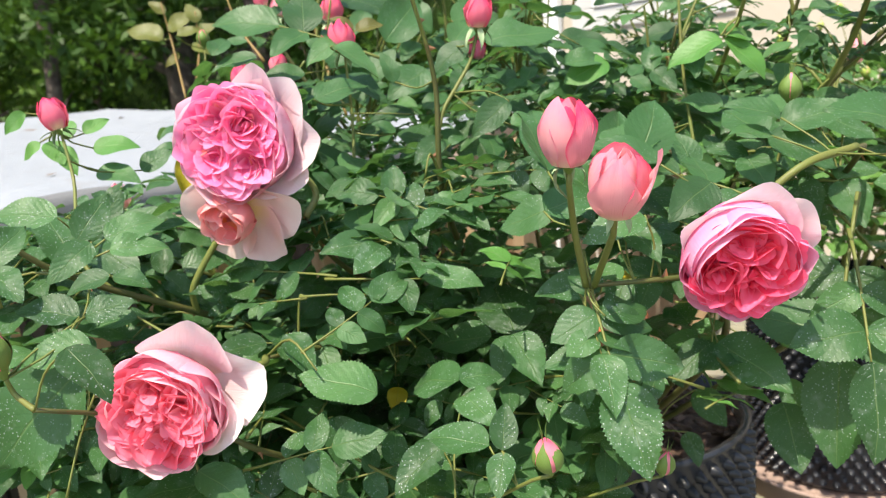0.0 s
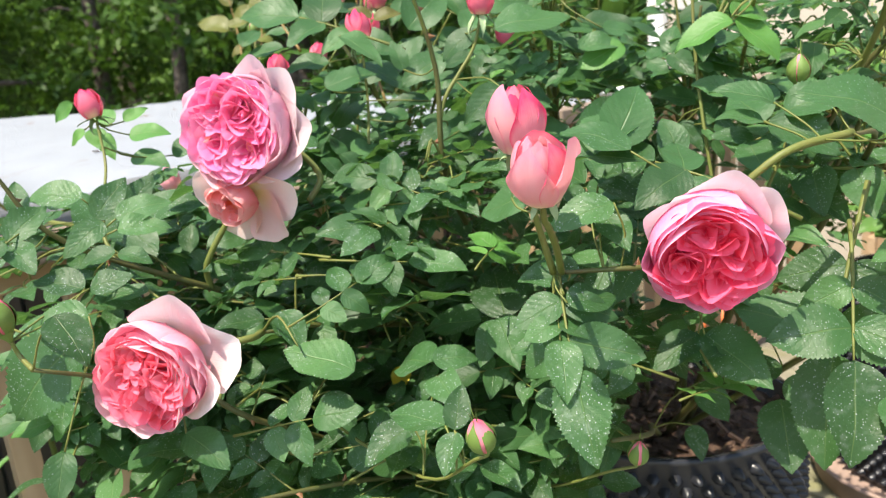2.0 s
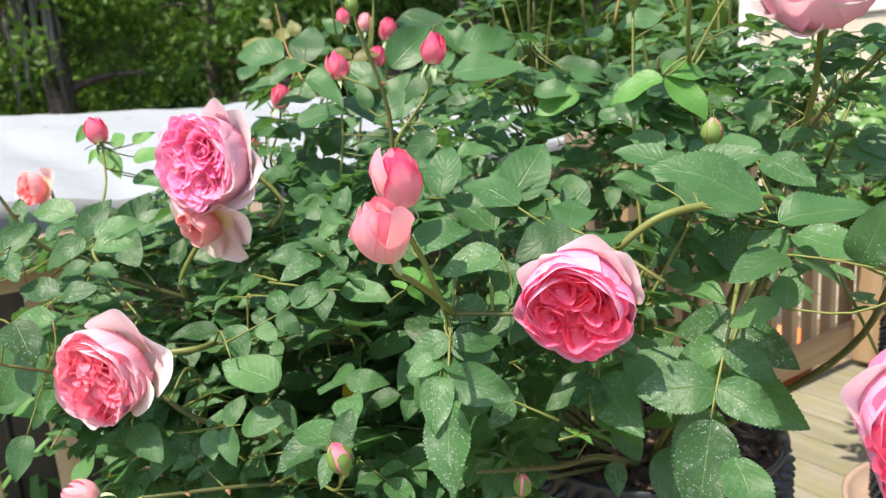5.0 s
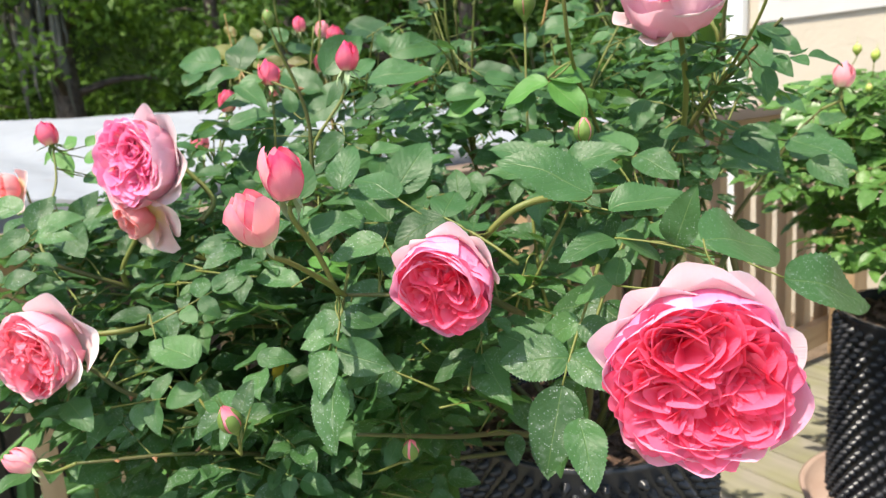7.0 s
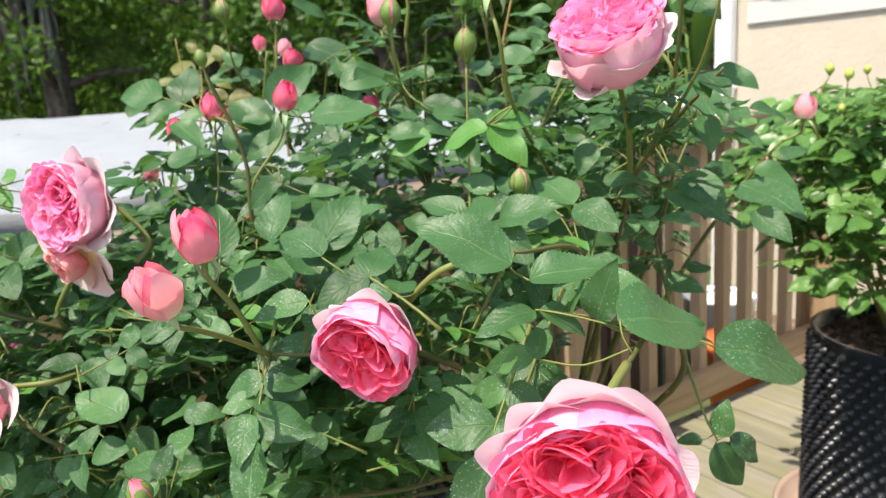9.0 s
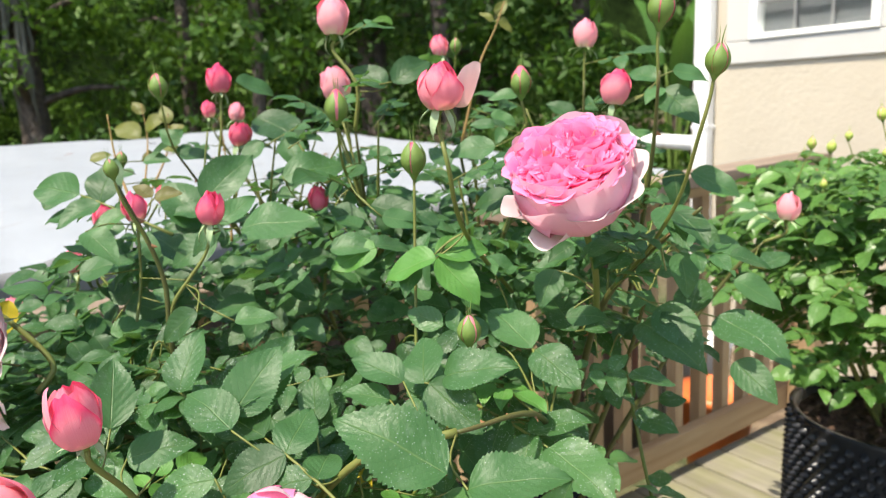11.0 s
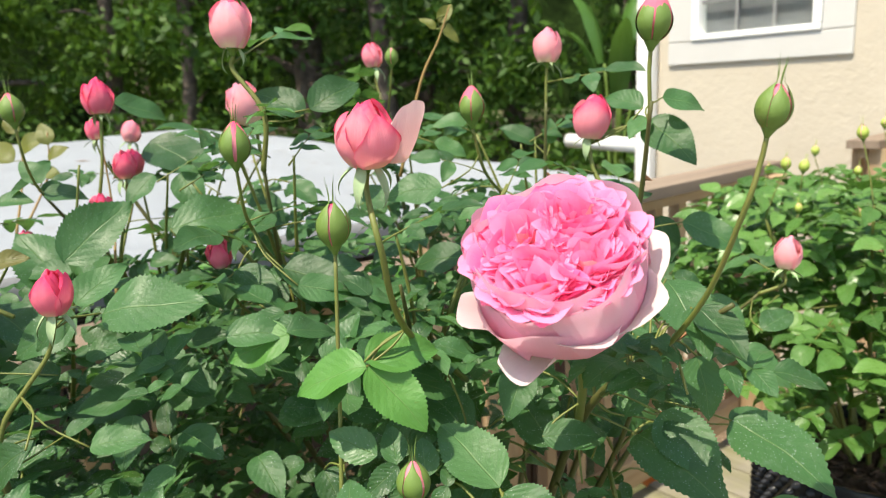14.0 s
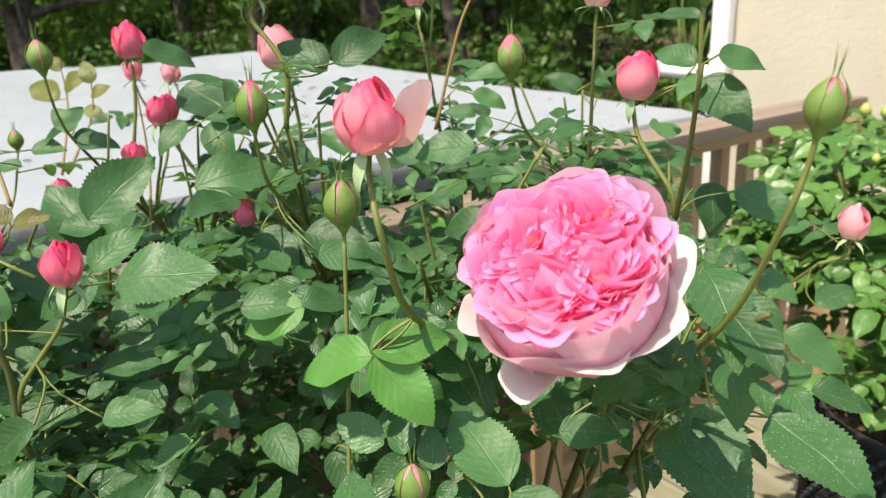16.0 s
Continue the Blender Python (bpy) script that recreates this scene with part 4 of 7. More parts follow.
def bloom(plant, c, nrm, R, palette, seed, guards=(), cups=22, inners=120, open_=1.0, deep=0.85, dome=0.0, rim=0.0, fill=0.74, fine=1.0, label=""):
    """A full cupped rosette. c: middle of its face; nrm: the way it faces; R: its radius.
    guards: (degrees from the top, clockwise as one faces it, how far it folds back, length, width) for each loose outer petal."""
    r = random.Random(seed)
    nrm = Vector(nrm).normalized()
    c = Vector(c)
    FLOWERS.append((c.copy(), nrm.copy(), R))
    y = (Vector((0, 0, 1)) - nrm * nrm.z).normalized()
    m = Matrix((y.cross(nrm), y, nrm)).transposed().to_4x4()
    down = -deep * R
    k = R * 0.36
    m.translation = c + nrm * (down - k * 0.6)
    ob = put("rose_bloom", HIP, plant, m @ Matrix.Scale(k, 4), label)
    inv = Matrix.Scale(1 / k, 4) @ Matrix.Translation((0, 0, -(down - k * 0.6)))

    def around(a):
        return Vector((math.sin(a), math.cos(a), 0))

    for a, back, length, *wide in guards:
        o = around(radians(a))
        w = radians(back)
        way = o * math.sin(w) + Vector((0, 0, math.cos(w)))
        base = o * R * 0.16 + Vector((0, 0, down * 0.98))
        petal(ob, "guard", palette, inv @ petal_pose(base, base + way * R * length, o * math.cos(w) - Vector((0, 0, math.sin(w))), (wide[0] if wide else 1.0) * r.uniform(0.92, 1.08), r.uniform(-.15, .15)), r.randrange(3))
    spin = r.uniform(0, 6.28)
    for i in range(cups):
        o = around(spin + 2.4 * i)
        f = 1 - 0.26 * i / cups
        tip = o * R * 0.92 * f * r.uniform(0.96, 1.04) * open_ + Vector((0, 0, R * (r.uniform(-0.13, 0.04) + rim * o.y)))
        petal(ob, "cup", palette, inv @ petal_pose(o * R * 0.14 + Vector((0, 0, down)), tip, o, r.uniform(0.92, 1.08), r.uniform(-.18, .18)), r.randrange(4))
    hearts = [around(spin + q * 2 * math.pi / 4 + r.uniform(-.25, .25)) * R * r.uniform(0.36, 0.48) for q in range(4)]
    for i in range(inners):
        rr = math.sqrt((i + 0.5) / inners)
        p = around(2.39996 * i + r.uniform(-.35, .35)) * R * fill * rr
        heart = min(hearts, key=lambda h: (h - p).length)
        away = p - heart
        o = away.normalized() * (1.0 if rr < 0.80 else 0.4) + p.normalized() * (0.30 if rr < 0.80 else 1.0)
        o += Vector((r.uniform(-.22, .22), r.uniform(-.22, .22), 0))
        o.normalize()
        z = R * (dome * (1 - rr * rr) - 0.03 + 0.05 * min(1.0, away.length / (0.4 * R)) + r.uniform(-0.055, 0.05) + 0.6 * rim * p.y / R)
        tip = p * 0.98 + o * R * (0.13 - 0.06 * rr) + Vector((0, 0, z))
        base = p * 0.78 - o * R * (0.30 + 0.06 * rr) + Vector((0, 0, down * 0.55))
        petal(ob, "inner", palette, inv @ petal_pose(base, tip, o, (0.54 + 0.50 * rr) * fine * r.uniform(0.80, 1.15), r.uniform(-.18, .18)), r.randrange(7))
    for h in hearts if inners > 60 else ():
        for i in range(7):
            o = around(r.uniform(0, 6.28))
            p = h + o * R * 0.05 * (i % 3)
            petal(ob, "inner", APRICOT if i % 2 and palette is PINK else palette, inv @ petal_pose(p * 0.8 + Vector((0, 0, down * 0.6)), p + o * R * 0.04 + Vector((0, 0, R * (dome - 0.06 + r.uniform(-0.06, 0.04)))), o, r.uniform(0.35, 0.5), r.uniform(-.5, .5)), r.randrange(7))
    for q in range(5):
        o = around(spin + q * 2 * math.pi / 5)
        base = Vector((0, 0, down * 1.06)) + o * R * 0.12
        put("sepal", SEPALS["down"], ob, inv @ petal_pose(base, base + o * R * 0.42 - Vector((0, 0, R * 0.20)), Vector((0, 0, -1)) + o * 0.2))
    return c + nrm * (down - k * 0.6), -nrm


def bud_petal_data(seed, wrap, close, curl, point=2.8):
    """One wrapped petal of a bud that is one unit high: close brings its top in, curl turns its rim outwards."""
    verts, uv = [], []
    nu, nv = 18, 12
    for j in range(nv + 1):
        v = j / nv
        for i in range(nu + 1):
            u = 2 * i / nu - 1
            a = u * wrap * (1 - 0.15 * v)
            top = 1 - 0.24 * abs(u) ** point - 0.07 * u + 0.02 * math.sin(5 * u + seed) + 0.012 * math.sin(11 * u + 2 * seed)
            rad = 0.46 * math.sin(math.pi * (0.15 + close * v)) ** 0.62
            rad += 0.085 * u * (0.25 + 0.75 * v) + curl * max(0.0, v - 0.66) ** 1.5 * (1.2 + math.sin(3 * u + seed))
            rad += 0.05 * v * abs(u) ** 5
            verts.append((rad * math.sin(a), rad * math.cos(a), v * top - 0.5 * curl * max(0.0, v - 0.85)))
            uv.append(((u + 1) / 2, v))
    return verts, [(j * (nu + 1) + i, j * (nu + 1) + i + 1, (j + 1) * (nu + 1) + i + 1, (j + 1) * (nu + 1) + i) for j in range(nv) for i in range(nu)], uv


PETALS["bud"] = [bud_petal_data(1, 1.5, 0.78, 0.0), bud_petal_data(4, 2.2, 0.80, 0.0, 2.6)]


def lobe_data(seed, wrap, close, flare, drop, point, lift):
    """An outer bud petal with free edges. flare turns its tip out, drop and point shape its end, lift raises its edges."""
    verts, uv = [], []
    nu, nv = 16, 14
    for j in range(nv + 1):
        v = j / nv
        for i in range(nu + 1):
            u = 2 * i / nu - 1
            a = u * wrap * (0.62 + 0.38 * math.sin(math.pi * min(1.0, 0.15 + 0.75 * v)))
            top = 1 - drop * abs(u) ** point + 0.018 * math.sin(4 * u + seed) + 0.010 * math.sin(9 * u + 2 * seed)
            h = v * top
            rad = 0.47 * math.sin(math.pi * (0.15 + close * h)) ** 0.62
            rad += lift * abs(u) ** 3 * (0.3 + 0.7 * v) + flare * max(0.0, v - 0.55) ** 1.6 + 0.022 * math.sin(2.6 * u + seed) * v - 0.03 * math.exp(-30 * u * u) * v
            verts.append((rad * math.sin(a), rad * math.cos(a), h))
            uv.append(((u + 1) / 2, min(0.99, v + (1 - v) * 0.75 * abs(u) ** 7)))
    return verts, [(j * (nu + 1) + i, j * (nu + 1) + i + 1, (j + 1) * (nu + 1) + i + 1, (j + 1) * (nu + 1) + i) for j in range(nv) for i in range(nu)], uv


PETALS["lobe"] = [lobe_data(1, 0.95, 0.74, 0.08, 0.36, 2.7, 0.070), lobe_data(2, 1.25, 0.72, 0.16, 0.26, 2.8, 0.06), lobe_data(3, 0.85, 0.60, 0.26, 0.40, 2.4, 0.03), lobe_data(4, 1.15, 0.48, 0.16, 0.40, 2.8, -0.05)]
BUD_PALETTE = dict(young=BUDPINK["guard"], bud=BUDPINK["cup"], pale=BUDPINK["guard"], deep=BUDPINK["inner"])



def core_data():
    """The rolled petals inside a closed bud."""
    verts, uv = [(0, 0, 0)], [(0.5, 0.5)]
    for j in range(13):
        for i in range(16):
            w = bud_radius(j / 12) * (1.02 if i % 5 else 0.97)
            verts.append((w * math.cos(i * math.pi / 8 + 0.5 * j / 12), w * math.sin(i * math.pi / 8 + 0.5 * j / 12), j / 12))
            uv.append((i / 16, 0.50 + 0.35 * (j / 12) ** 3))
    verts.append((0, 0, 1.02))
    uv.append((0.5, 0.9))
    f = [(0, 1 + (i + 1) % 16, 1 + i) for i in range(16)] + [(193 + i, 193 + (i + 1) % 16, 209) for i in range(16)]
    f += [(1 + 16 * j + i, 1 + 16 * j + (i + 1) % 16, 17 + 16 * j + (i + 1) % 16, 17 + 16 * j + i) for j in range(12) for i in range(16)]
    return verts, f, uv


CORES = {k: mesh("petal", *core_data()[:2], m, core_data()[2]) for k, m in BUD_PALETTE.items()}


def bud(plant, c, nrm, H, style, seed, label="", tone="bud", lobes=(), front=(0, -1, 0)):
    """A bud of height H about the middle c. style: green (closed), slit, pink (sepals spread) or cup (opening).
    lobes: outer petals as (turn from the front, height, width, lean outwards, shape, tone, and for a loose one
    how far it stands aside and back)."""
    r = random.Random(seed)
    nrm = Vector(nrm).normalized()
    foot = Vector(c) - nrm * H * 0.55
    k = H * (0.52 if style in ("green", "slit") else 0.40)
    stand = upright(foot - nrm * k * 0.45, nrm) @ Matrix.Rotation(r.uniform(0, 6.28), 4, "Z")
    ob = put("rosebud", HIP, plant, stand @ Matrix.Scale(k, 4), label)
    inv = Matrix.Scale(1 / k, 4) @ Matrix.Translation((0, 0, k * 0.45))
    n = dict(green=0, slit=0, pink=4, cup=5)[style]
    for i in range(n):
        s = H * (1.04 - 0.018 * i) * r.uniform(0.95, 1.03)
        wide = dict(pink=0.60, cup=0.68)[style] + 0.062 * i
        m = inv @ Matrix.Rotation(2.25 * i + r.uniform(-.3, .3), 4, "Z") @ Matrix.Rotation(r.uniform(-.10, .10), 4, "X") @ Matrix.Diagonal((s * wide, s * wide, s, 1))
        petal(ob, "bud", dict(bud=BUD_PALETTE[tone]), m, 1 if i < 2 else 0)
    if n:
        toward = stand.to_3x3().inverted() @ Vector(front)
        face = math.atan2(toward.y, toward.x) - math.pi / 2
        if not lobes:
            turn = r.uniform(0, 6.28)
            lobes = [(turn + 1.9 * i + r.uniform(-.3, .3), r.uniform(0.86, 1.0), 0.80 + 0.04 * i, 0.02, r.choice((0, 0, 1)), tone if tone == "deep" or r.random() < 0.6 else "pale") for i in range(4)]
        for turn, tall, wide, lean, shape, shade, *shift in lobes:
            aside = Matrix.Rotation(face, 4, "Z") @ Vector((-shift[0], -shift[1], 0)) * H if shift else Vector()
            m = inv @ Matrix.Translation(aside) @ Matrix.Rotation(face + turn, 4, "Z") @ Matrix.Rotation(-lean, 4, "X") @ Matrix.Diagonal((H * wide, H * wide, H * tall, 1))
            petal(ob, "lobe", dict(lobe=BLUSH if shade == "blush" else BUD_PALETTE[shade]), m, shape)
    if style in ("green", "slit"):
        put("petal", CORES[tone], ob, inv @ Matrix.Diagonal((H * 0.94, H * 0.94, H * (1.05 if style == "slit" else 0.96), 1)), "rolled pink petals")
    for i in range(5):
        a = i * 2 * math.pi / 5
        o = Vector((math.cos(a), math.sin(a), 0))
        if style in ("green", "slit"):
            put("sepal", SEPALS["young" if tone == "young" else "slit" if style == "slit" else "closed"], ob, inv @ Matrix.Rotation(a + r.uniform(-.08, .08), 4, "Z") @ Matrix.Diagonal((H, H, H * r.uniform(0.94, 1.06), 1)))
        else:
            tipz = r.choice((-0.50, -0.30, -0.15, 0.05))
            far = 0.42 if H > 0.035 else 0.70
            put("sepal", SEPALS["spread" if tipz > -0.2 else "down"], ob, inv @ petal_pose(o * H * 0.15 + Vector((0, 0, -0.03 * H)), o * H * far + Vector((0, 0, H * tipz)), Vector((0, 0, -1)) + o * 0.3, 1.7 if H > 0.035 else 1.4))
    FLOWERS.append((Vector(c), nrm, H * 0.6))
    return foot - nrm * k * 0.45, -nrm
# ---- the large rose bush ----
bush = thing("rose_bush", (*POT, 0.485), label="shrub rose with pink rosette blooms in a black pot", category="rose bush")
BASE = Vector((*POT, 0.49))
bush.matrix_basis = Matrix.Identity(4)
CANES = []
thorns = Build()


def cane(points, r0=0.0060, r1=0.0030, name="cane", mat=M_CANE, spiny=True):
    line = spline(points, 7)
    n = len(line)
    radii = [r0 + (r1 - r0) * i / (n - 1) for i in range(n)]
    put(name, Build().tube(line, radii, 8).mesh(name, mat), bush)
    CANES.append((line, radii))
    if spiny:
        for i in range(3, n - 2, 2):
            if rng.random() < 0.55:
                t = (line[i + 1] - line[i - 1]).normalized()
                o = Matrix.Rotation(rng.uniform(0, 6.28), 3, t) @ t.orthogonal().normalized()
                c = line[i] + o * radii[i] * 0.7
                w = t * 0.0030
                s = t.cross(o) * 0.0010
                tip = c + o * 0.0065 - t * 0.0020
                thorns.add([c + w, c + s, c - w, c - s, tip], [(0, 1, 4), (1, 2, 4), (2, 3, 4), (3, 0, 4)])
    return line


def root(a, r=0.045):
    return BASE + Vector((math.cos(a) * r, math.sin(a) * r, -0.02))


cane([root(3.4), (0.06, 0.90, 0.70), (-0.010, 0.70, 0.90), (-0.014, 0.672, 1.03), (-0.032, 0.648, 1.115)], 0.0046, 0.0015)
cane([root(4.8), (0.27, 0.76, 0.72), (0.20, 0.58, 0.855), (0.165, 0.525, 0.870), (0.086, 0.508, 0.873)], 0.0050, 0.0015)
cane([root(3.8), (0.00, 0.88, 0.72), (-0.11, 0.68, 0.86), (-0.135, 0.63, 0.92)], 0.0049, 0.0015)
cane([root(5.2), (0.33, 0.92, 0.78), (0.376, 0.785, 0.970), (0.415, 0.742, 1.035), (0.462, 0.69, 1.09)], 0.0052, 0.0015)
cane([root(5.8), (0.25, 1.00, 0.75), (0.240, 0.88, 0.95), (0.243, 0.80, 1.07)], 0.0045, 0.0015)
cane([root(2.2), (0.12, 1.02, 0.75), (0.09, 0.95, 1.00), (0.098, 0.89, 1.15)], 0.0045, 0.0015)
cane([root(2.6), (-0.02, 1.12, 0.80), (-0.16, 1.05, 1.00), (-0.19, 0.965, 1.12)], 0.0045, 0.0015)
cane([root(3.6), (-0.06, 0.86, 0.68), (-0.22, 0.64, 0.83), (-0.318, 0.535, 0.912), (-0.352, 0.507, 0.980)], 0.0050, 0.0015)
cane([root(4.0), (0.00, 0.80, 0.72), (-0.11, 0.63, 0.80), (-0.165, 0.555, 0.82)], 0.0045, 0.0015)
cane([root(4.2), (-0.06, 0.72, 0.62), (-0.16, 0.535, 0.745), (-0.212, 0.505, 0.792), (-0.271, 0.414, 0.845)], 0.0036, 0.0015)
cane([root(5.0), (0.33, 0.84, 0.76), (0.345, 0.64, 0.93), (0.30, 0.55, 0.955)], 0.0049, 0.0015)
cane([root(5.1), (0.42, 0.80, 0.74), (0.415, 0.56, 0.90), (0.395, 0.42, 0.915)], 0.0049, 0.0015)
cane([root(0.8), (0.31, 1.14, 0.80), (0.33, 1.12, 1.05), (0.336, 1.105, 1.20)], 0.0045, 0.0015)
cane([root(0.2), (0.38, 1.02, 0.85), (0.42, 0.92, 1.08), (0.430, 0.872, 1.20)], 0.0045, 0.0015)
cane([root(1.6), (0.17, 1.24, 0.85), (0.13, 1.24, 1.10), (0.11, 1.24, 1.22)], 0.0045, 0.0015)
cane([root(4.3), (0.05, 0.76, 0.58), (-0.08, 0.54, 0.69), (-0.18, 0.45, 0.715)], 0.0036, 0.0015)
cane([root(4.7), (0.18, 0.78, 0.62), (0.16, 0.60, 0.70), (0.12, 0.45, 0.77)], 0.0045, 0.0015)
cane([root(0.0), (0.42, 1.10, 0.78), (0.52, 1.10, 0.94), (0.562, 1.095, 0.99)], 0.0045, 0.0015)
cane([root(2.9), (-0.06, 1.06, 0.75), (-0.22, 0.92, 0.92), (-0.275, 0.87, 0.96)], 0.0050, 0.0015)
cane([root(2.4), (-0.08, 1.22, 0.82), (-0.24, 1.20, 1.08), (-0.27, 1.19, 1.14)], 0.0050, 0.0015)
cane([root(3.2), (-0.12, 0.98, 0.70), (-0.34, 0.80, 0.86), (-0.40, 0.80, 0.88)], 0.0050, 0.0015)
cane([root(5.5), (0.34, 0.95, 0.72), (0.40, 0.86, 0.90), (0.42, 0.82, 0.98)], 0.0050, 0.0015)


STALKS = []


def stem(foot, axis, r=0.0022, mat=M_STEM):
    """A flower stalk from the foot of a flower to the nearest cane below it."""
    foot, axis = Vector(foot), Vector(axis)
    best = None
    for line, radii in CANES[:22]:
        for i, p in enumerate(line):
            flat = math.hypot(p.x - foot.x, p.y - foot.y)
            fall = foot.z - p.z
            if fall < 0.04 + 0.75 * flat:
                continue
            cost = fall + 2.2 * flat
            if best is None or cost < best[0]:
                best = (cost, p, radii[i], line[min(i + 1, len(line) - 1)] - line[max(i - 1, 0)])
    if best is None:
        p = CANES[20][0][-1]
        best = (0, p, 0.003, p - CANES[20][0][-3])
    q, along = best[1], best[3].normalized()
    d = (q - foot).length
    p1, p2 = q + along * d * 0.30, foot + axis * d * 0.35
    pts = [q * (1 - t) ** 3 + p1 * 3 * t * (1 - t) ** 2 + p2 * 3 * t * t * (1 - t) + foot * t ** 3 for t in (0, 0.25, 0.5, 0.75, 1)]
    line = cane(pts, min(best[2], r * 1.5), r, "flower_stalk", mat, False)
    STALKS.append(line)
    return line


def flower(kind, c, nrm, size, *args, via=(), **kw):
    foot, axis = (bloom if kind == "bloom" else bud)(bush, c, nrm, size, *args, **kw)
    r = 0.0023 if kind == "bloom" else max(0.0012, size * 0.047)
    if via:
        STALKS.append(cane([*via, foot + axis * 0.012, foot], r * 1.4, r, "flower_stalk", M_STEM, False))
    else:
        stem(foot, axis, r)


# open blooms
flower("bloom", (-0.178, 0.568, 0.994), (-0.14, -0.98, 0.05), 0.054, PINK, 1, ((22, 50, 1.08, 0.8), (58, 52, 1.10), (95, 54, 1.18), (130, 50, 1.10)), dome=0.05, via=((-0.135, 0.63, 0.92), (-0.128, 0.645, 0.945)), label="full bright pink rosette bloom with pale outer petals")
flower("bloom", (-0.211, 0.440, 0.822), (-0.02, -0.99, -0.04), 0.046, SALMON, 2, ((28, 57, 1.32), (74, 63, 1.44), (112, 46, 1.12)), via=((-0.165, 0.555, 0.82), (-0.160, 0.515, 0.828)), label="deep coral pink rosette bloom with white-pink outer petals")
flower("bloom", (0.190, 0.476, 0.884), (-0.10, -0.94, -0.22), 0.047, CORAL, 3, ((-46, 40, 1.04), (-12, 42, 1.08), (22, 46, 1.18), (52, 50, 1.24)), rim=0.15, via=((0.30, 0.55, 0.955), (0.245, 0.525, 0.945)), label="nodding coral pink rosette bloom with blush outer petals")
flower("bloom", (0.384, 0.298, 0.888), (0.10, -0.98, -0.06), 0.0545, CORAL, 4, ((-66, 42, 1.0, 0.85), (-36, 42, 1.06), (-4, 42, 1.20, 0.95), (30, 42, 1.06), (76, 40, 0.98, 0.85)), inners=250, fill=0.77, fine=0.78, via=((0.395, 0.42, 0.915), (0.388, 0.385, 0.912)), label="large deep pink quartered rosette bloom")
flower("bloom", (0.366, 0.630, 1.138), (-0.12, -0.58, 0.80), 0.0530, PINK, 5, ((-116, 60, 1.00, 0.72), (-164, 70, 1.00, 0.62), (146, 44, 1.02), (110, 46, 1.04), (74, 44, 1.0)), inners=230, deep=0.95, dome=0.02, fill=0.785, fine=0.82, via=((0.376, 0.785, 0.970), (0.380, 0.72, 1.03)), label="large bright pink cupped rosette bloom with drooping pale petals")
flower("bloom", (-0.196, 0.580, 0.925), (-0.35, -0.75, -0.45), 0.032, APRICOT, 6, ((100, 78, 1.7), (150, 72, 1.6), (-150, 65, 1.5), (-80, 60, 1.4)), cups=8, inners=9, open_=0.75, label="half-open coral pink bloom below a larger one")
flower("bloom", (-0.790, 0.957, 0.929), (-0.25, -0.90, 0.2), 0.034, APRICOT, 8, ((60, 70, 1.5), (130, 70, 1.5), (-100, 60, 1.4)), cups=8, inners=12, via=((-0.40, 0.80, 0.88), (-0.60, 0.92, 0.87), (-0.74, 0.98, 0.89)), label="half-open pale pink bloom")
flower("bud", (0.263, 0.668, 1.192), (0.10, -0.20, 1.0), 0.0345, "cup", 9, front=(0.28, -0.96, 0), lobes=((2.6, 1.0, 0.86, 0.0, 0, "bud"), (-1.25, 0.86, 1.0, 0.06, 0, "bud"), (0.70, 1.10, 0.98, 0.10, 3, "blush", 0.40, 0.32), (-0.34, 0.96, 0.95, 0.02, 0, "bud"), (0.56, 0.86, 1.07, 0.06, 0, "bud")), label="half-open coral bud with one pale petal folded out", via=((0.285, 0.84, 0.98), (0.271, 0.703, 1.067), (0.269, 0.663, 1.128)))

# buds
flower("bud", (0.069, 0.460, 0.989), (-0.04, -0.20, 0.98), 0.0405, "pink", 11, lobes=((3.1, 0.96, 0.80, 0.0, 1, "bud"), (1.7, 0.98, 0.83, 0.0, 0, "bud"), (-1.5, 0.94, 0.84, 0.0, 0, "pale"), (-0.66, 1.08, 0.88, 0.0, 0, "pale"), (0.70, 1.00, 0.91, 0.02, 0, "bud")), via=((0.086, 0.508, 0.873), (0.077, 0.492, 0.915)), label="coral pink bud with turned-back sepals")
flower("bud", (0.084, 0.386, 0.965), (-0.02, -0.52, 0.86), 0.0390, "pink", 12, tone="pale", lobes=((3.0, 0.95, 0.84, 0.0, 1, "bud"), (-1.6, 0.96, 0.86, 0.0, 0, "pale"), (0.9, 0.98, 0.88, 0.0, 0, "bud"), (-0.34, 1.02, 0.93, 0.03, 0, "pale"), (1.15, 1.10, 0.98, 0.05, 2, "pale")), via=((0.092, 0.508, 0.873), (0.090, 0.465, 0.900), (0.087, 0.425, 0.922)), label="pale coral bud with turned-back sepals")
flower("bud", (-0.352, 0.650, 1.027), (-0.25, -0.05, 0.95), 0.0278, "pink", 13, tone="deep")
flower("bud", (0.039, 0.393, 0.804), (-0.15, -0.30, 0.9), 0.023, "slit", 14)
flower("bud", (0.142, 0.512, 0.729), (0.10, -0.3, 0.9), 0.020, "slit", 15)
flower("bud", (-0.164, 1.087, 1.147), (0, 0, 1), 0.0305, "pink", 16, tone="deep")
flower("bud", (-0.150, 1.00, 1.105), (0.1, -0.1, 1), 0.0278, "pink", 17, tone="deep")
flower("bud", (0.036, 0.912, 1.072), (0, -0.1, 1), 0.0278, "pink", 18, tone="deep")
flower("bud", (0.289, 0.636, 1.003), (0.02, -0.05, 1), 0.023, "green", 19)
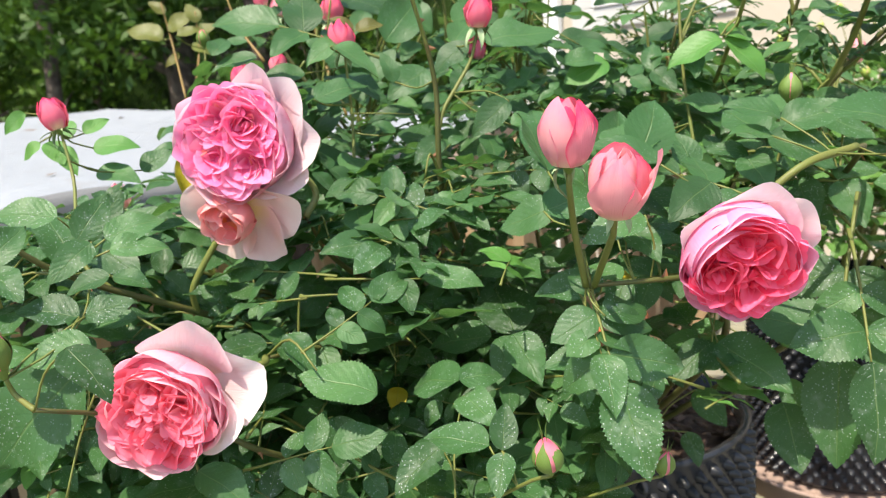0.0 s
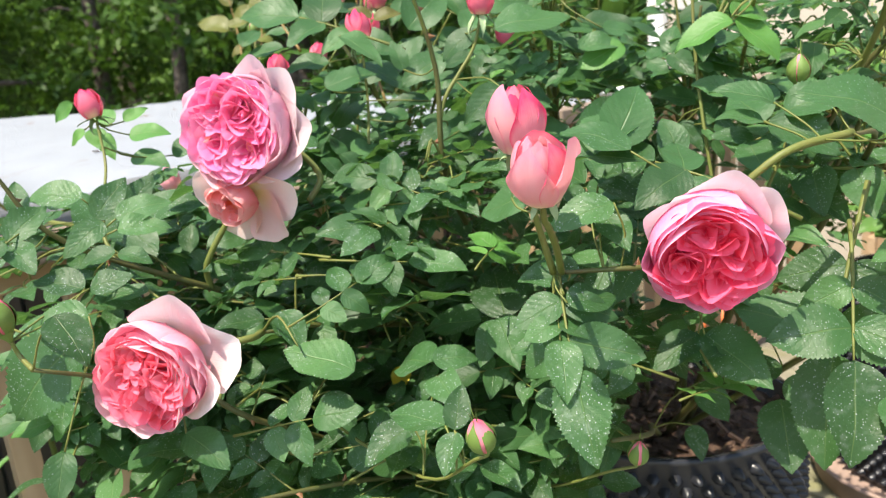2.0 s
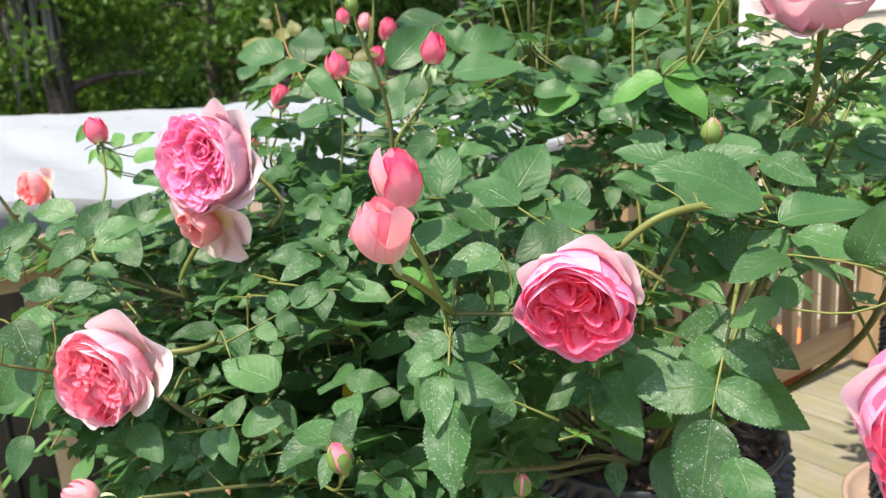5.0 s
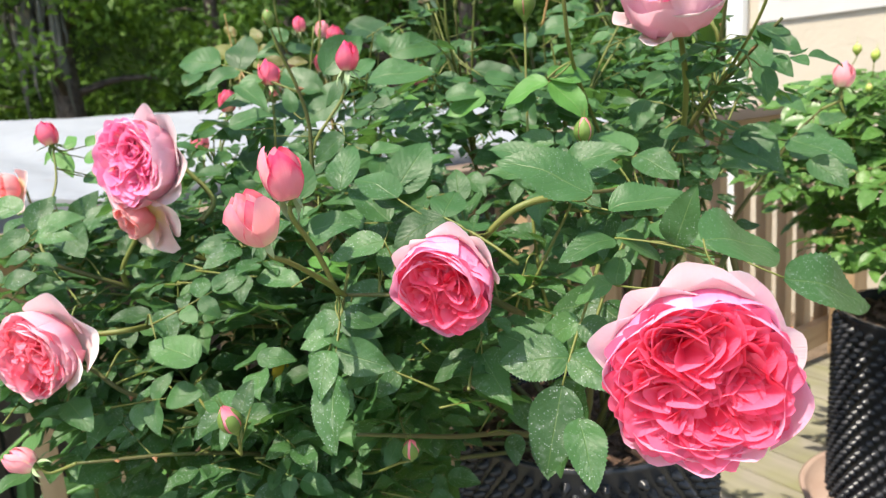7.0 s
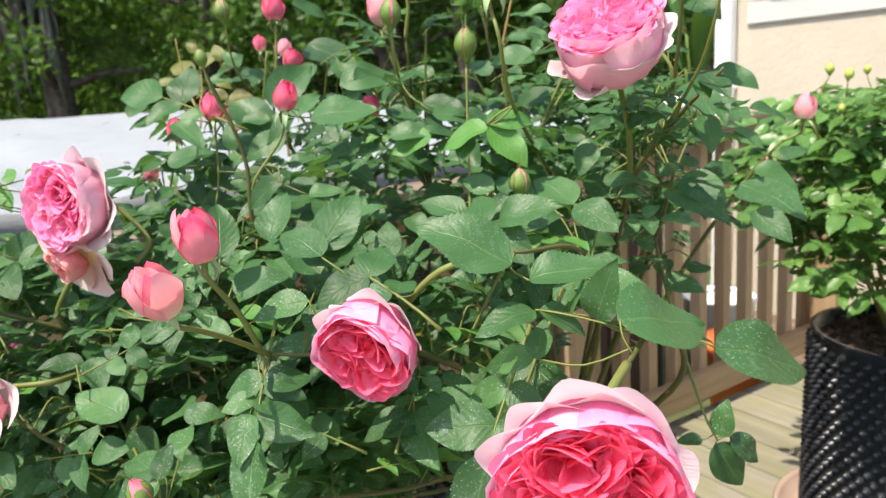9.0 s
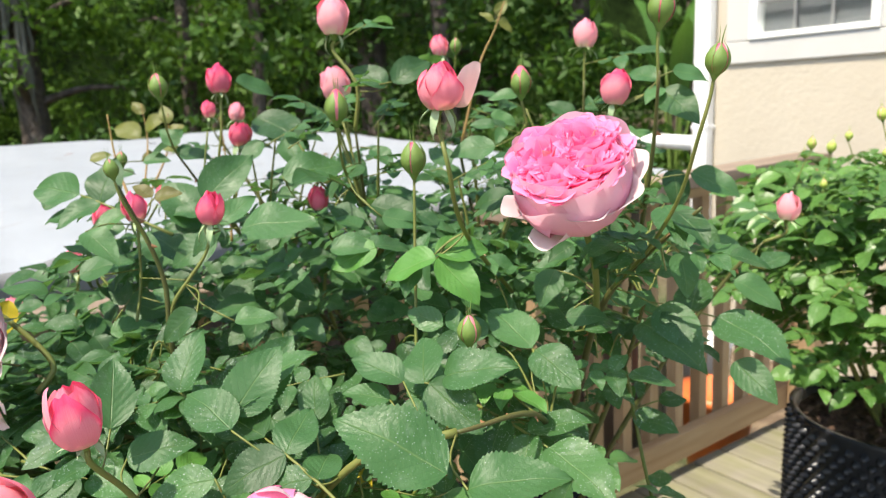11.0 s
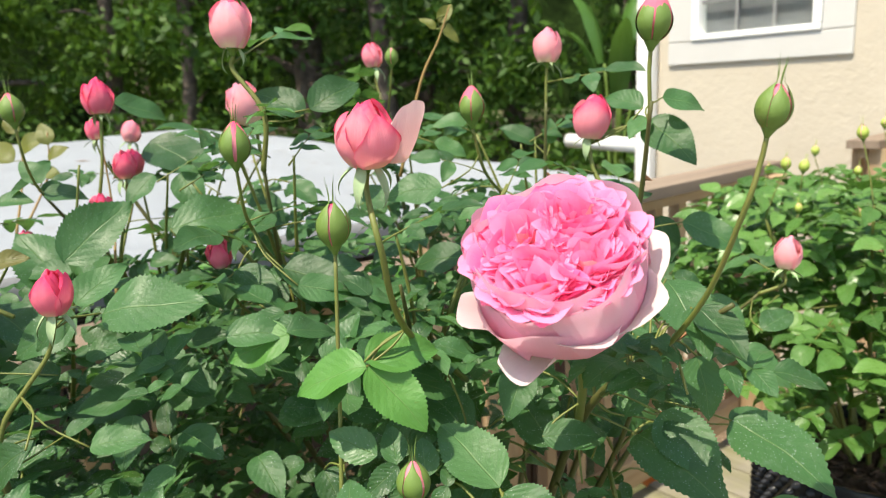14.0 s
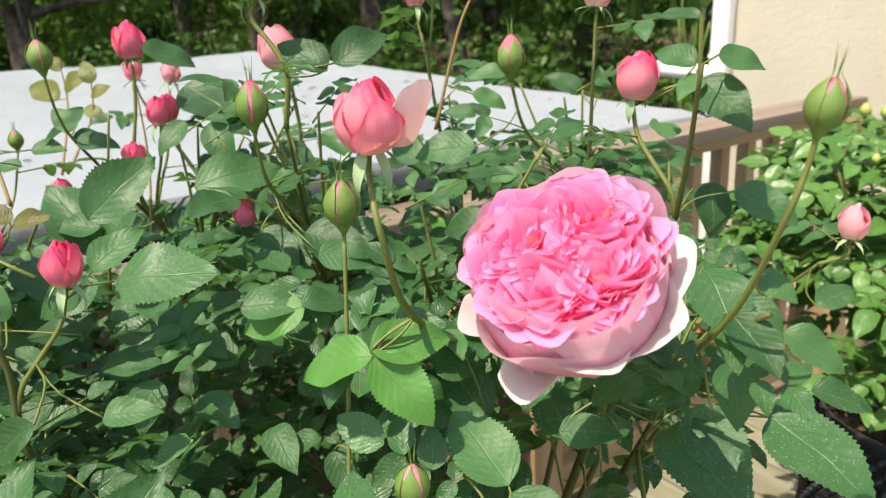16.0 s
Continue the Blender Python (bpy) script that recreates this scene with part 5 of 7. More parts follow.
flower("bud", (0.589, 1.092, 1.038), (0.10, 0.05, 1), 0.0331, "pink", 20, tone="pale", via=((0.562, 1.095, 0.99),))
flower("bud", (0.467, 0.640, 1.200), (0.16, -0.10, 1), 0.0205, "green", 21, via=((0.392, 0.748, 1.010), (0.420, 0.705, 1.050), (0.444, 0.672, 1.098), (0.457, 0.645, 1.150)), label="fat green bud with a pink slit")
flower("bud", (0.221, 0.722, 1.132), (0.02, -0.05, 1), 0.028, "green", 22)
flower("bud", (0.082, 0.885, 1.279), (0.05, 0, 1), 0.0400, "pink", 23, via=((0.098, 0.89, 1.15), (0.105, 0.885, 1.20)), label="tall coral pink bud with spread sepals")
flower("bud", (-0.167, 1.040, 1.226), (-0.05, 0, 1), 0.0383, "pink", 24, tone="deep")
flower("bud", (-0.188, 0.932, 1.216), (-0.1, 0, 1), 0.030, "green", 25)
flower("bud", (0.104, 0.828, 1.180), (0.05, -0.05, 1), 0.031, "slit", 26)
flower("bud", (-0.010, 1.084, 1.213), (-0.3, -0.2, 0.9), 0.045, "cup", 27, tone="pale")
flower("bud", (0.267, 1.020, 1.203), (0, 0, 1), 0.033, "slit", 28, tone="deep")
flower("bud", (0.338, 1.106, 1.262), (0.05, 0, 1), 0.0348, "pink", 29, tone="pale")
flower("bud", (0.385, 0.938, 1.190), (0.1, -0.05, 1), 0.0365, "pink", 30)
flower("bud", (0.431, 0.870, 1.264), (0.1, -0.05, 1), 0.034, "slit", 31, tone="deep")
flower("bud", (0.100, 1.25, 1.270), (-0.05, 0, 1), 0.0313, "pink", 32)
flower("bud", (0.139, 1.199, 1.264), (0.05, 0, 1), 0.021, "green", 33)
flower("bud", (-0.033, 0.643, 1.132), (-0.15, -0.05, 1), 0.016, "green", 34)
flower("bud", (-0.105, 0.755, 1.083), (-0.1, -0.1, 1), 0.0296, "pink", 35, tone="deep")
flower("bud", (-0.214, 0.955, 1.072), (0, -0.1, 1), 0.0261, "pink", 36)
flower("bud", (0.030, 0.693, 1.091), (0.1, -0.1, 1), 0.0296, "pink", 37, tone="deep")
flower("bud", (-0.286, 0.857, 0.999), (-0.15, -0.05, 1), 0.0278, "pink", 38)
flower("bud", (-0.401, 0.865, 0.930), (-0.2, -0.1, 1), 0.0296, "pink", 39, tone="pale")
flower("bud", (-0.277, 1.178, 1.185), (-0.1, 0, 1), 0.0261, "pink", 40, tone="deep")
flower("bud", (-0.262, 1.240, 1.180), (0.2, 0, 1), 0.030, "cup", 41, tone="pale")
flower("bud", (-0.150, 1.051, 1.148), (0.1, -0.2, 1), 0.0313, "pink", 42, tone="deep")
flower("bud", (-0.322, 1.013, 1.118), (0, 0, 1), 0.021, "green", 43)
flower("bud", (-0.232, 0.433, 0.723), (-0.75, -0.3, 0.5), 0.0278, "pink", 44, tone="pale", via=((-0.18, 0.45, 0.715),))
flower("bud", (-0.296, 0.418, 0.886), (-0.25, -0.15, 0.95), 0.030, "slit", 45, tone="deep", via=((-0.271, 0.414, 0.845),))
flower("bud", (-0.362, 0.503, 1.020), (-0.15, -0.1, 1), 0.034, "slit", 46, via=((-0.352, 0.507, 0.980),))
cane([(0.180, 1.057, 1.126), (0.201, 1.081, 1.225), (0.220, 1.095, 1.271), (0.232, 1.105, 1.308)], 0.0020, 0.0008, "shoot", M_YOUNG_STEM, False)
cane([(-0.215, 0.889, 1.071), (-0.247, 0.911, 1.118), (-0.267, 0.928, 1.180)], 0.0020, 0.0008, "shoot", M_YOUNG_STEM, False)
cane([(-0.138, 0.991, 1.001), (-0.173, 1.052, 1.089), (-0.186, 1.065, 1.171)], 0.0020, 0.0008, "shoot", M_YOUNG_STEM, False)
flower("bud", (-0.237, 0.862, 1.055), (0.1, -0.1, 1), 0.0296, "pink", 47, tone="deep")
cane([(-0.406, 1.160, 1.042), (-0.439, 1.229, 1.130), (-0.453, 1.242, 1.198)], 0.0020, 0.0008, "shoot", M_YOUNG_STEM, False)
cane([(-0.392, 1.162, 1.050), (-0.397, 1.227, 1.118), (-0.399, 1.240, 1.181)], 0.0020, 0.0008, "shoot", M_YOUNG_STEM, False)
cane([(0.40, 0.86, 0.90), (0.425, 0.75, 0.83), (0.450, 0.695, 0.765), (0.464, 0.694, 0.735)], 0.0020, 0.0010, "shoot", M_STEM, False)
put("thorn_growth", thorns.mesh("thorn_growth", M_THORN, False), bush, kind="stuff")


def hero(kind, base, tip, up):
    """A leaf that shows by itself: C a compound leaf, S, N, Y, B one leaflet (green, young, yellow, bronze)."""
    base, tip = Vector(base), Vector(tip)
    m = frame_to(base, tip - base, Vector(up) - Vector((0, 0.30 if base.x > 0.36 and base.y < 0.62 else 0.0, 0)))
    size = (tip - base).length
    HEROES.append((base, tip))
    if kind == "C":
        leaf(bush, m @ Matrix.Scale(size, 4), rng.randrange(8))
    else:
        mat = dict(S=M_LEAF, N=M_LEAF_YOUNG, Y=M_LEAF_YELLOW, B=M_LEAF_BRONZE)[kind]
        put("leaf", LEAFLET_MESH[mat.name][rng.randrange(6)], bush, m @ Matrix.Scale(size * 1.02, 4))


HEROES = []
# ---- leaves that stand out singly ----
hero("C", (0.093, 0.499, 0.859), (0.106, 0.420, 0.769), (-0.24, -0.52, 0.82))
hero("C", (0.312, 0.574, 0.857), (0.267, 0.505, 0.720), (-0.33, -0.48, 0.81))
hero("S", (0.262, 0.580, 0.740), (0.260, 0.540, 0.697), (-0.16, -0.55, 0.82))
hero("S", (0.281, 0.612, 0.747), (0.286, 0.595, 0.714), (-0.45, -0.42, 0.79))
hero("S", (0.210, 0.648, 0.727), (0.230, 0.623, 0.701), (-0.28, -0.54, 0.79))
hero("S", (0.283, 0.652, 0.740), (0.231, 0.649, 0.730), (0.03, -0.54, 0.84))
hero("S", (0.205, 0.658, 0.679), (0.210, 0.634, 0.658), (-0.00, -0.51, 0.86))
hero("S", (0.272, 0.616, 0.968), (0.325, 0.601, 0.991), (-0.22, -0.68, 0.70))
hero("S", (0.257, 0.615, 0.963), (0.242, 0.660, 0.987), (-0.19, -0.60, 0.78))
hero("S", (0.261, 0.615, 0.963), (0.307, 0.590, 0.938), (-0.28, -0.58, 0.77))
hero("S", (0.249, 0.631, 0.944), (0.252, 0.587, 0.925), (-0.15, -0.68, 0.72))
hero("S", (0.256, 0.642, 0.945), (0.223, 0.654, 0.956), (-0.10, -0.64, 0.77))
hero("S", (0.200, 0.561, 0.803), (0.234, 0.507, 0.786), (-0.29, -0.58, 0.76))
hero("S", (0.195, 0.561, 0.805), (0.158, 0.537, 0.788), (0.00, -0.56, 0.83))
hero("S", (0.007, 0.451, 0.782), (-0.038, 0.472, 0.786), (0.12, -0.47, 0.87))
hero("S", (0.015, 0.442, 0.783), (0.020, 0.457, 0.810), (0.08, -0.47, 0.88))
hero("S", (0.016, 0.441, 0.782), (0.009, 0.417, 0.764), (-0.07, -0.47, 0.88))
hero("S", (-0.011, 0.517, 0.803), (-0.052, 0.555, 0.796), (-0.00, -0.50, 0.87))
hero("S", (-0.011, 0.517, 0.805), (0.024, 0.528, 0.806), (0.16, -0.61, 0.78))
hero("S", (-0.008, 0.515, 0.793), (0.010, 0.474, 0.792), (-0.17, -0.57, 0.80))
hero("S", (0.020, 0.600, 0.809), (-0.037, 0.618, 0.802), (0.23, -0.58, 0.79))
hero("S", (0.040, 0.601, 0.811), (0.025, 0.669, 0.845), (0.03, -0.63, 0.78))
hero("S", (0.037, 0.581, 0.816), (0.053, 0.536, 0.793), (-0.05, -0.59, 0.81))
hero("S", (0.036, 0.591, 0.813), (0.020, 0.555, 0.789), (-0.11, -0.56, 0.82))
hero("S", (-0.122, 0.586, 0.752), (-0.101, 0.557, 0.710), (0.14, -0.46, 0.87))
hero("S", (-0.133, 0.607, 0.756), (-0.168, 0.602, 0.733), (0.22, -0.47, 0.86))
hero("S", (-0.130, 0.607, 0.757), (-0.091, 0.629, 0.762), (0.27, -0.47, 0.84))
hero("S", (-0.166, 0.679, 0.811), (-0.130, 0.708, 0.849), (0.20, -0.63, 0.75))
hero("S", (-0.147, 0.562, 0.837), (-0.123, 0.537, 0.812), (0.31, -0.48, 0.82))
hero("S", (-0.340, 0.655, 0.909), (-0.310, 0.664, 0.953), (0.47, -0.55, 0.69))
hero("S", (-0.305, 0.637, 0.921), (-0.249, 0.640, 0.930), (0.34, -0.63, 0.70))
hero("S", (-0.336, 0.612, 0.896), (-0.370, 0.642, 0.949), (0.47, -0.53, 0.71))
hero("S", (-0.330, 0.635, 0.911), (-0.276, 0.592, 0.896), (0.16, -0.66, 0.74))
hero("S", (-0.241, 0.407, 0.885), (-0.209, 0.388, 0.864), (0.45, -0.42, 0.79))
hero("S", (-0.303, 0.511, 0.852), (-0.343, 0.508, 0.841), (0.12, -0.50, 0.86))
hero("S", (-0.323, 0.564, 0.864), (-0.274, 0.562, 0.849), (0.23, -0.60, 0.76))
hero("S", (0.121, 0.549, 0.953), (0.163, 0.600, 0.999), (-0.28, -0.61, 0.74))
hero("S", (0.067, 0.570, 0.958), (0.067, 0.600, 1.005), (0.11, -0.73, 0.67))
hero("S", (0.072, 0.543, 0.926), (0.029, 0.560, 0.912), (-0.00, -0.70, 0.72))
hero("S", (0.147, 0.565, 0.925), (0.179, 0.555, 0.926), (-0.07, -0.66, 0.75))
hero("S", (0.124, 0.540, 0.909), (0.140, 0.507, 0.891), (0.04, -0.55, 0.83))
hero("S", (-0.097, 0.870, 1.041), (-0.159, 0.880, 1.097), (0.11, -0.66, 0.75))
hero("S", (-0.094, 0.869, 1.039), (-0.060, 0.877, 1.075), (-0.05, -0.76, 0.64))
hero("S", (-0.097, 0.870, 1.041), (-0.141, 0.847, 1.032), (0.14, -0.75, 0.64))
hero("C", (-0.181, 0.785, 0.933), (-0.125, 0.846, 1.028), (-0.05, -0.70, 0.72))
hero("S", (-0.008, 0.845, 0.960), (-0.061, 0.827, 0.980), (0.08, -0.72, 0.69))
hero("S", (-0.002, 0.843, 0.952), (-0.057, 0.792, 0.958), (-0.24, -0.62, 0.75))
hero("S", (0.003, 0.843, 0.952), (0.059, 0.826, 0.963), (-0.14, -0.62, 0.77))
hero("S", (0.002, 0.856, 0.967), (0.033, 0.861, 0.987), (0.20, -0.69, 0.69))
hero("C", (-0.021, 0.859, 0.781), (-0.078, 0.801, 0.801), (0.01, -0.61, 0.79))
hero("S", (-0.028, 0.498, 0.761), (-0.062, 0.473, 0.741), (0.11, -0.50, 0.86))
hero("S", (-0.063, 0.821, 0.801), (-0.117, 0.825, 0.825), (0.09, -0.60, 0.80))
hero("S", (0.095, 0.488, 0.856), (0.130, 0.509, 0.855), (0.09, -0.58, 0.81))
hero("S", (0.096, 0.511, 0.866), (0.078, 0.534, 0.883), (-0.14, -0.57, 0.81))
hero("C", (0.055, 0.552, 0.773), (0.084, 0.511, 0.769), (-0.19, -0.56, 0.81))
hero("N", (-0.402, 0.699, 1.029), (-0.425, 0.695, 1.012), (0.56, -0.54, 0.63))
hero("N", (-0.390, 0.693, 1.001), (-0.409, 0.690, 0.987), (0.34, -0.67, 0.66))
hero("N", (-0.381, 0.693, 1.002), (-0.364, 0.679, 0.981), (0.28, -0.61, 0.74))
hero("N", (-0.371, 0.692, 0.995), (-0.354, 0.678, 0.973), (0.05, -0.63, 0.77))
hero("N", (-0.358, 0.715, 1.006), (-0.339, 0.729, 1.021), (0.34, -0.68, 0.65))
hero("N", (-0.340, 0.692, 0.992), (-0.300, 0.694, 0.996), (0.35, -0.63, 0.70))
hero("S", (-0.337, 0.688, 0.971), (-0.297, 0.677, 0.965), (0.36, -0.63, 0.69))
hero("S", (-0.305, 0.708, 0.967), (-0.279, 0.722, 0.985), (0.37, -0.59, 0.72))
hero("N", (-0.359, 0.695, 1.005), (-0.378, 0.708, 1.021), (0.05, -0.72, 0.70))
hero("C", (-0.107, 0.773, 0.868), (-0.145, 0.784, 0.927), (0.20, -0.57, 0.79))
hero("C", (-0.065, 0.746, 0.833), (-0.102, 0.747, 0.890), (-0.06, -0.64, 0.77))
hero("C", (-0.145, 0.703, 0.829), (-0.182, 0.702, 0.876), (0.18, -0.63, 0.76))
hero("C", (-0.028, 0.815, 0.867), (-0.059, 0.826, 0.925), (-0.04, -0.68, 0.74))
hero("C", (0.008, 0.708, 0.837), (-0.014, 0.718, 0.889), (-0.07, -0.62, 0.78))
hero("C", (-0.073, 0.660, 0.811), (-0.117, 0.656, 0.843), (-0.02, -0.62, 0.79))
hero("C", (-0.204, 0.774, 0.881), (-0.230, 0.785, 0.937), (0.29, -0.67, 0.68))
hero("C", (0.044, 0.785, 0.916), (0.029, 0.805, 0.965), (0.00, -0.64, 0.76))
hero("C", (-0.204, 0.622, 0.838), (-0.237, 0.628, 0.870), (0.10, -0.63, 0.77))
hero("S", (-0.356, 0.491, 0.933), (-0.397, 0.507, 0.955), (0.57, -0.48, 0.67))
hero("S", (-0.324, 0.476, 0.924), (-0.340, 0.448, 0.907), (0.30, -0.51, 0.81))
hero("S", (-0.331, 0.485, 0.924), (-0.315, 0.515, 0.947), (0.50, -0.53, 0.68))
hero("S", (-0.328, 0.485, 0.921), (-0.299, 0.468, 0.903), (0.35, -0.53, 0.78))
hero("S", (-0.318, 0.566, 0.944), (-0.364, 0.558, 0.956), (0.55, -0.49, 0.67))
hero("S", (-0.277, 0.531, 0.928), (-0.298, 0.501, 0.908), (0.53, -0.52, 0.67))
hero("S", (-0.257, 0.510, 0.906), (-0.287, 0.501, 0.898), (0.32, -0.50, 0.80))
hero("S", (-0.296, 0.547, 0.928), (-0.277, 0.570, 0.961), (0.55, -0.50, 0.67))
hero("S", (-0.268, 0.534, 0.929), (-0.231, 0.557, 0.944), (0.22, -0.63, 0.75))
hero("S", (-0.261, 0.523, 0.922), (-0.223, 0.534, 0.925), (0.37, -0.58, 0.73))
hero("S", (-0.256, 0.511, 0.905), (-0.230, 0.515, 0.896), (0.51, -0.43, 0.74))
hero("S", (-0.270, 0.482, 0.884), (-0.314, 0.483, 0.894), (0.25, -0.55, 0.80))
hero("S", (-0.266, 0.482, 0.884), (-0.235, 0.492, 0.892), (0.51, -0.45, 0.73))
hero("S", (-0.249, 0.452, 0.871), (-0.293, 0.442, 0.872), (0.52, -0.46, 0.72))
hero("C", (-0.352, 0.529, 0.908), (-0.360, 0.540, 0.968), (0.25, -0.57, 0.78))
hero("S", (-0.261, 0.455, 0.855), (-0.322, 0.430, 0.801), (0.50, -0.45, 0.74))
hero("S", (-0.270, 0.426, 0.777), (-0.265, 0.400, 0.750), (0.30, -0.43, 0.85))
hero("S", (-0.199, 0.470, 0.769), (-0.160, 0.454, 0.750), (0.25, -0.48, 0.84))
hero("S", (0.326, 0.486, 0.894), (0.293, 0.493, 0.878), (0.26, -0.62, 0.74))
hero("S", (0.329, 0.476, 0.894), (0.332, 0.493, 0.919), (-0.21, -0.55, 0.81))
hero("S", (0.118, 0.580, 0.946), (0.143, 0.619, 0.995), (0.43, -0.52, 0.73))
hero("S", (0.113, 0.574, 0.927), (0.068, 0.588, 0.960), (0.24, -0.54, 0.80))
hero("S", (0.123, 0.556, 0.929), (0.156, 0.533, 0.920), (0.41, -0.60, 0.69))
hero("S", (0.059, 0.514, 0.929), (0.102, 0.530, 0.941), (0.42, -0.51, 0.75))
hero("S", (0.131, 0.514, 0.921), (0.085, 0.497, 0.912), (0.34, -0.56, 0.75))
hero("S", (0.283, 0.520, 0.816), (0.219, 0.546, 0.833), (0.01, -0.59, 0.81))
hero("C", (0.296, 0.532, 0.852), (0.276, 0.441, 0.759), (-0.04, -0.61, 0.79))
hero("S", (0.299, 0.476, 0.787), (0.316, 0.432, 0.755), (0.10, -0.55, 0.83))
hero("S", (0.098, 0.798, 0.997), (0.152, 0.839, 1.006), (0.32, -0.69, 0.65))
hero("S", (-0.067, 0.827, 1.079), (-0.027, 0.872, 1.128), (0.51, -0.58, 0.64))
hero("S", (0.009, 0.877, 1.100), (0.070, 0.922, 1.116), (0.47, -0.58, 0.66))
hero("S", (-0.104, 0.683, 1.067), (-0.062, 0.671, 1.046), (0.55, -0.54, 0.64))
hero("S", (-0.052, 0.714, 1.032), (-0.062, 0.717, 1.062), (0.07, -0.63, 0.78))
hero("C", (-0.105, 0.749, 1.074), (-0.229, 0.740, 1.120), (0.22, -0.67, 0.71))
hero("S", (-0.072, 0.509, 0.802), (-0.130, 0.515, 0.821), (0.45, -0.44, 0.78))
hero("C", (0.085, 0.506, 0.854), (0.094, 0.436, 0.813), (0.24, -0.45, 0.86))
hero("S", (-0.022, 0.779, 1.043), (-0.061, 0.748, 1.025), (0.42, -0.49, 0.76))
hero("S", (-0.038, 0.768, 0.999), (-0.086, 0.759, 0.999), (0.28, -0.41, 0.87))
hero("S", (0.035, 0.756, 0.973), (0.043, 0.722, 0.950), (0.31, -0.42, 0.85))
hero("S", (0.011, 0.792, 0.972), (-0.033, 0.773, 0.968), (0.26, -0.52, 0.81))
hero("S", (-0.012, 0.706, 0.975), (-0.037, 0.678, 0.959), (0.40, -0.36, 0.84))
hero("S", (0.078, 0.832, 1.008), (0.132, 0.843, 1.011), (0.09, -0.51, 0.85))
hero("S", (0.077, 0.805, 0.972), (0.033, 0.810, 0.989), (0.47, -0.42, 0.78))
hero("S", (0.073, 0.760, 0.960), (0.113, 0.745, 0.950), (0.38, -0.52, 0.76))
hero("S", (0.142, 0.795, 0.968), (0.179, 0.802, 0.969), (0.27, -0.46, 0.85))
hero("S", (0.139, 0.750, 0.949), (0.168, 0.722, 0.937), (0.00, -0.53, 0.85))
hero("S", (-0.029, 0.791, 1.005), (-0.001, 0.810, 1.020), (0.24, -0.51, 0.83))
hero("S", (0.094, 0.712, 0.957), (0.080, 0.687, 0.947), (0.25, -0.46, 0.85))
hero("S", (-0.058, 0.741, 0.983), (-0.078, 0.740, 0.998), (0.48, -0.49, 0.73))
hero("S", (0.200, 0.759, 0.940), (0.198, 0.735, 0.924), (-0.04, -0.55, 0.84))
hero("S", (0.174, 0.755, 0.944), (0.151, 0.739, 0.936), (0.03, -0.56, 0.83))
hero("S", (-0.014, 0.880, 1.020), (-0.058, 0.884, 1.030), (0.54, -0.42, 0.73))
hero("S", (-0.004, 0.727, 0.968), (0.009, 0.742, 0.978), (0.15, -0.48, 0.87))
hero("S", (-0.188, 0.961, 1.135), (-0.211, 0.960, 1.161), (0.32, -0.60, 0.73))
hero("S", (-0.186, 0.960, 1.125), (-0.145, 0.970, 1.123), (0.33, -0.55, 0.77))
hero("S", (-0.152, 0.797, 1.050), (-0.200, 0.783, 1.046), (0.47, -0.49, 0.74))
hero("S", (-0.242, 0.778, 1.074), (-0.232, 0.806, 1.098), (0.32, -0.53, 0.78))
hero("S", (-0.199, 0.788, 1.069), (-0.244, 0.775, 1.063), (0.28, -0.49, 0.82))
hero("S", (-0.092, 0.867, 1.059), (-0.134, 0.856, 1.062), (0.47, -0.52, 0.71))
hero("S", (-0.048, 0.999, 1.140), (-0.016, 0.979, 1.099), (0.09, -0.67, 0.73))
hero("S", (-0.104, 1.036, 1.135), (-0.122, 1.004, 1.105), (0.29, -0.58, 0.76))
hero("S", (0.024, 1.014, 1.116), (0.066, 0.999, 1.093), (0.39, -0.60, 0.69))
hero("S", (-0.026, 1.049, 1.094), (0.012, 1.033, 1.070), (0.43, -0.55, 0.71))
hero("S", (-0.038, 1.045, 1.091), (-0.060, 1.014, 1.069), (0.27, -0.61, 0.74))
hero("S", (0.045, 1.073, 1.120), (0.082, 1.057, 1.098), (0.25, -0.60, 0.76))
hero("S", (0.118, 0.924, 1.067), (0.143, 0.954, 1.081), (0.19, -0.60, 0.78))
hero("S", (0.054, 1.012, 1.067), (0.035, 0.983, 1.053), (0.23, -0.64, 0.73))
hero("S", (0.260, 1.036, 1.185), (0.224, 1.027, 1.185), (0.16, -0.66, 0.73))
hero("S", (0.244, 0.968, 1.124), (0.192, 0.954, 1.124), (-0.07, -0.67, 0.73))
hero("S", (0.216, 1.073, 1.161), (0.251, 1.079, 1.148), (0.10, -0.63, 0.77))
hero("S", (0.319, 1.151, 1.153), (0.283, 1.146, 1.178), (0.31, -0.68, 0.67))
hero("S", (0.337, 1.155, 1.152), (0.338, 1.161, 1.182), (0.28, -0.63, 0.72))
hero("S", (0.180, 0.999, 1.103), (0.147, 1.016, 1.123), (0.06, -0.66, 0.75))
hero("S", (0.277, 0.893, 1.072), (0.229, 0.901, 1.069), (-0.06, -0.60, 0.80))
hero("S", (0.126, 0.853, 1.069), (0.186, 0.845, 1.059), (0.32, -0.54, 0.78))
hero("S", (0.080, 0.861, 1.067), (0.121, 0.846, 1.043), (0.40, -0.54, 0.74))
hero("S", (0.117, 0.760, 1.039), (0.161, 0.772, 1.041), (0.37, -0.54, 0.76))
hero("S", (0.046, 0.788, 1.007), (0.088, 0.775, 0.993), (0.10, -0.55, 0.83))
hero("S", (0.053, 0.680, 0.985), (0.089, 0.691, 0.992), (0.07, -0.58, 0.81))
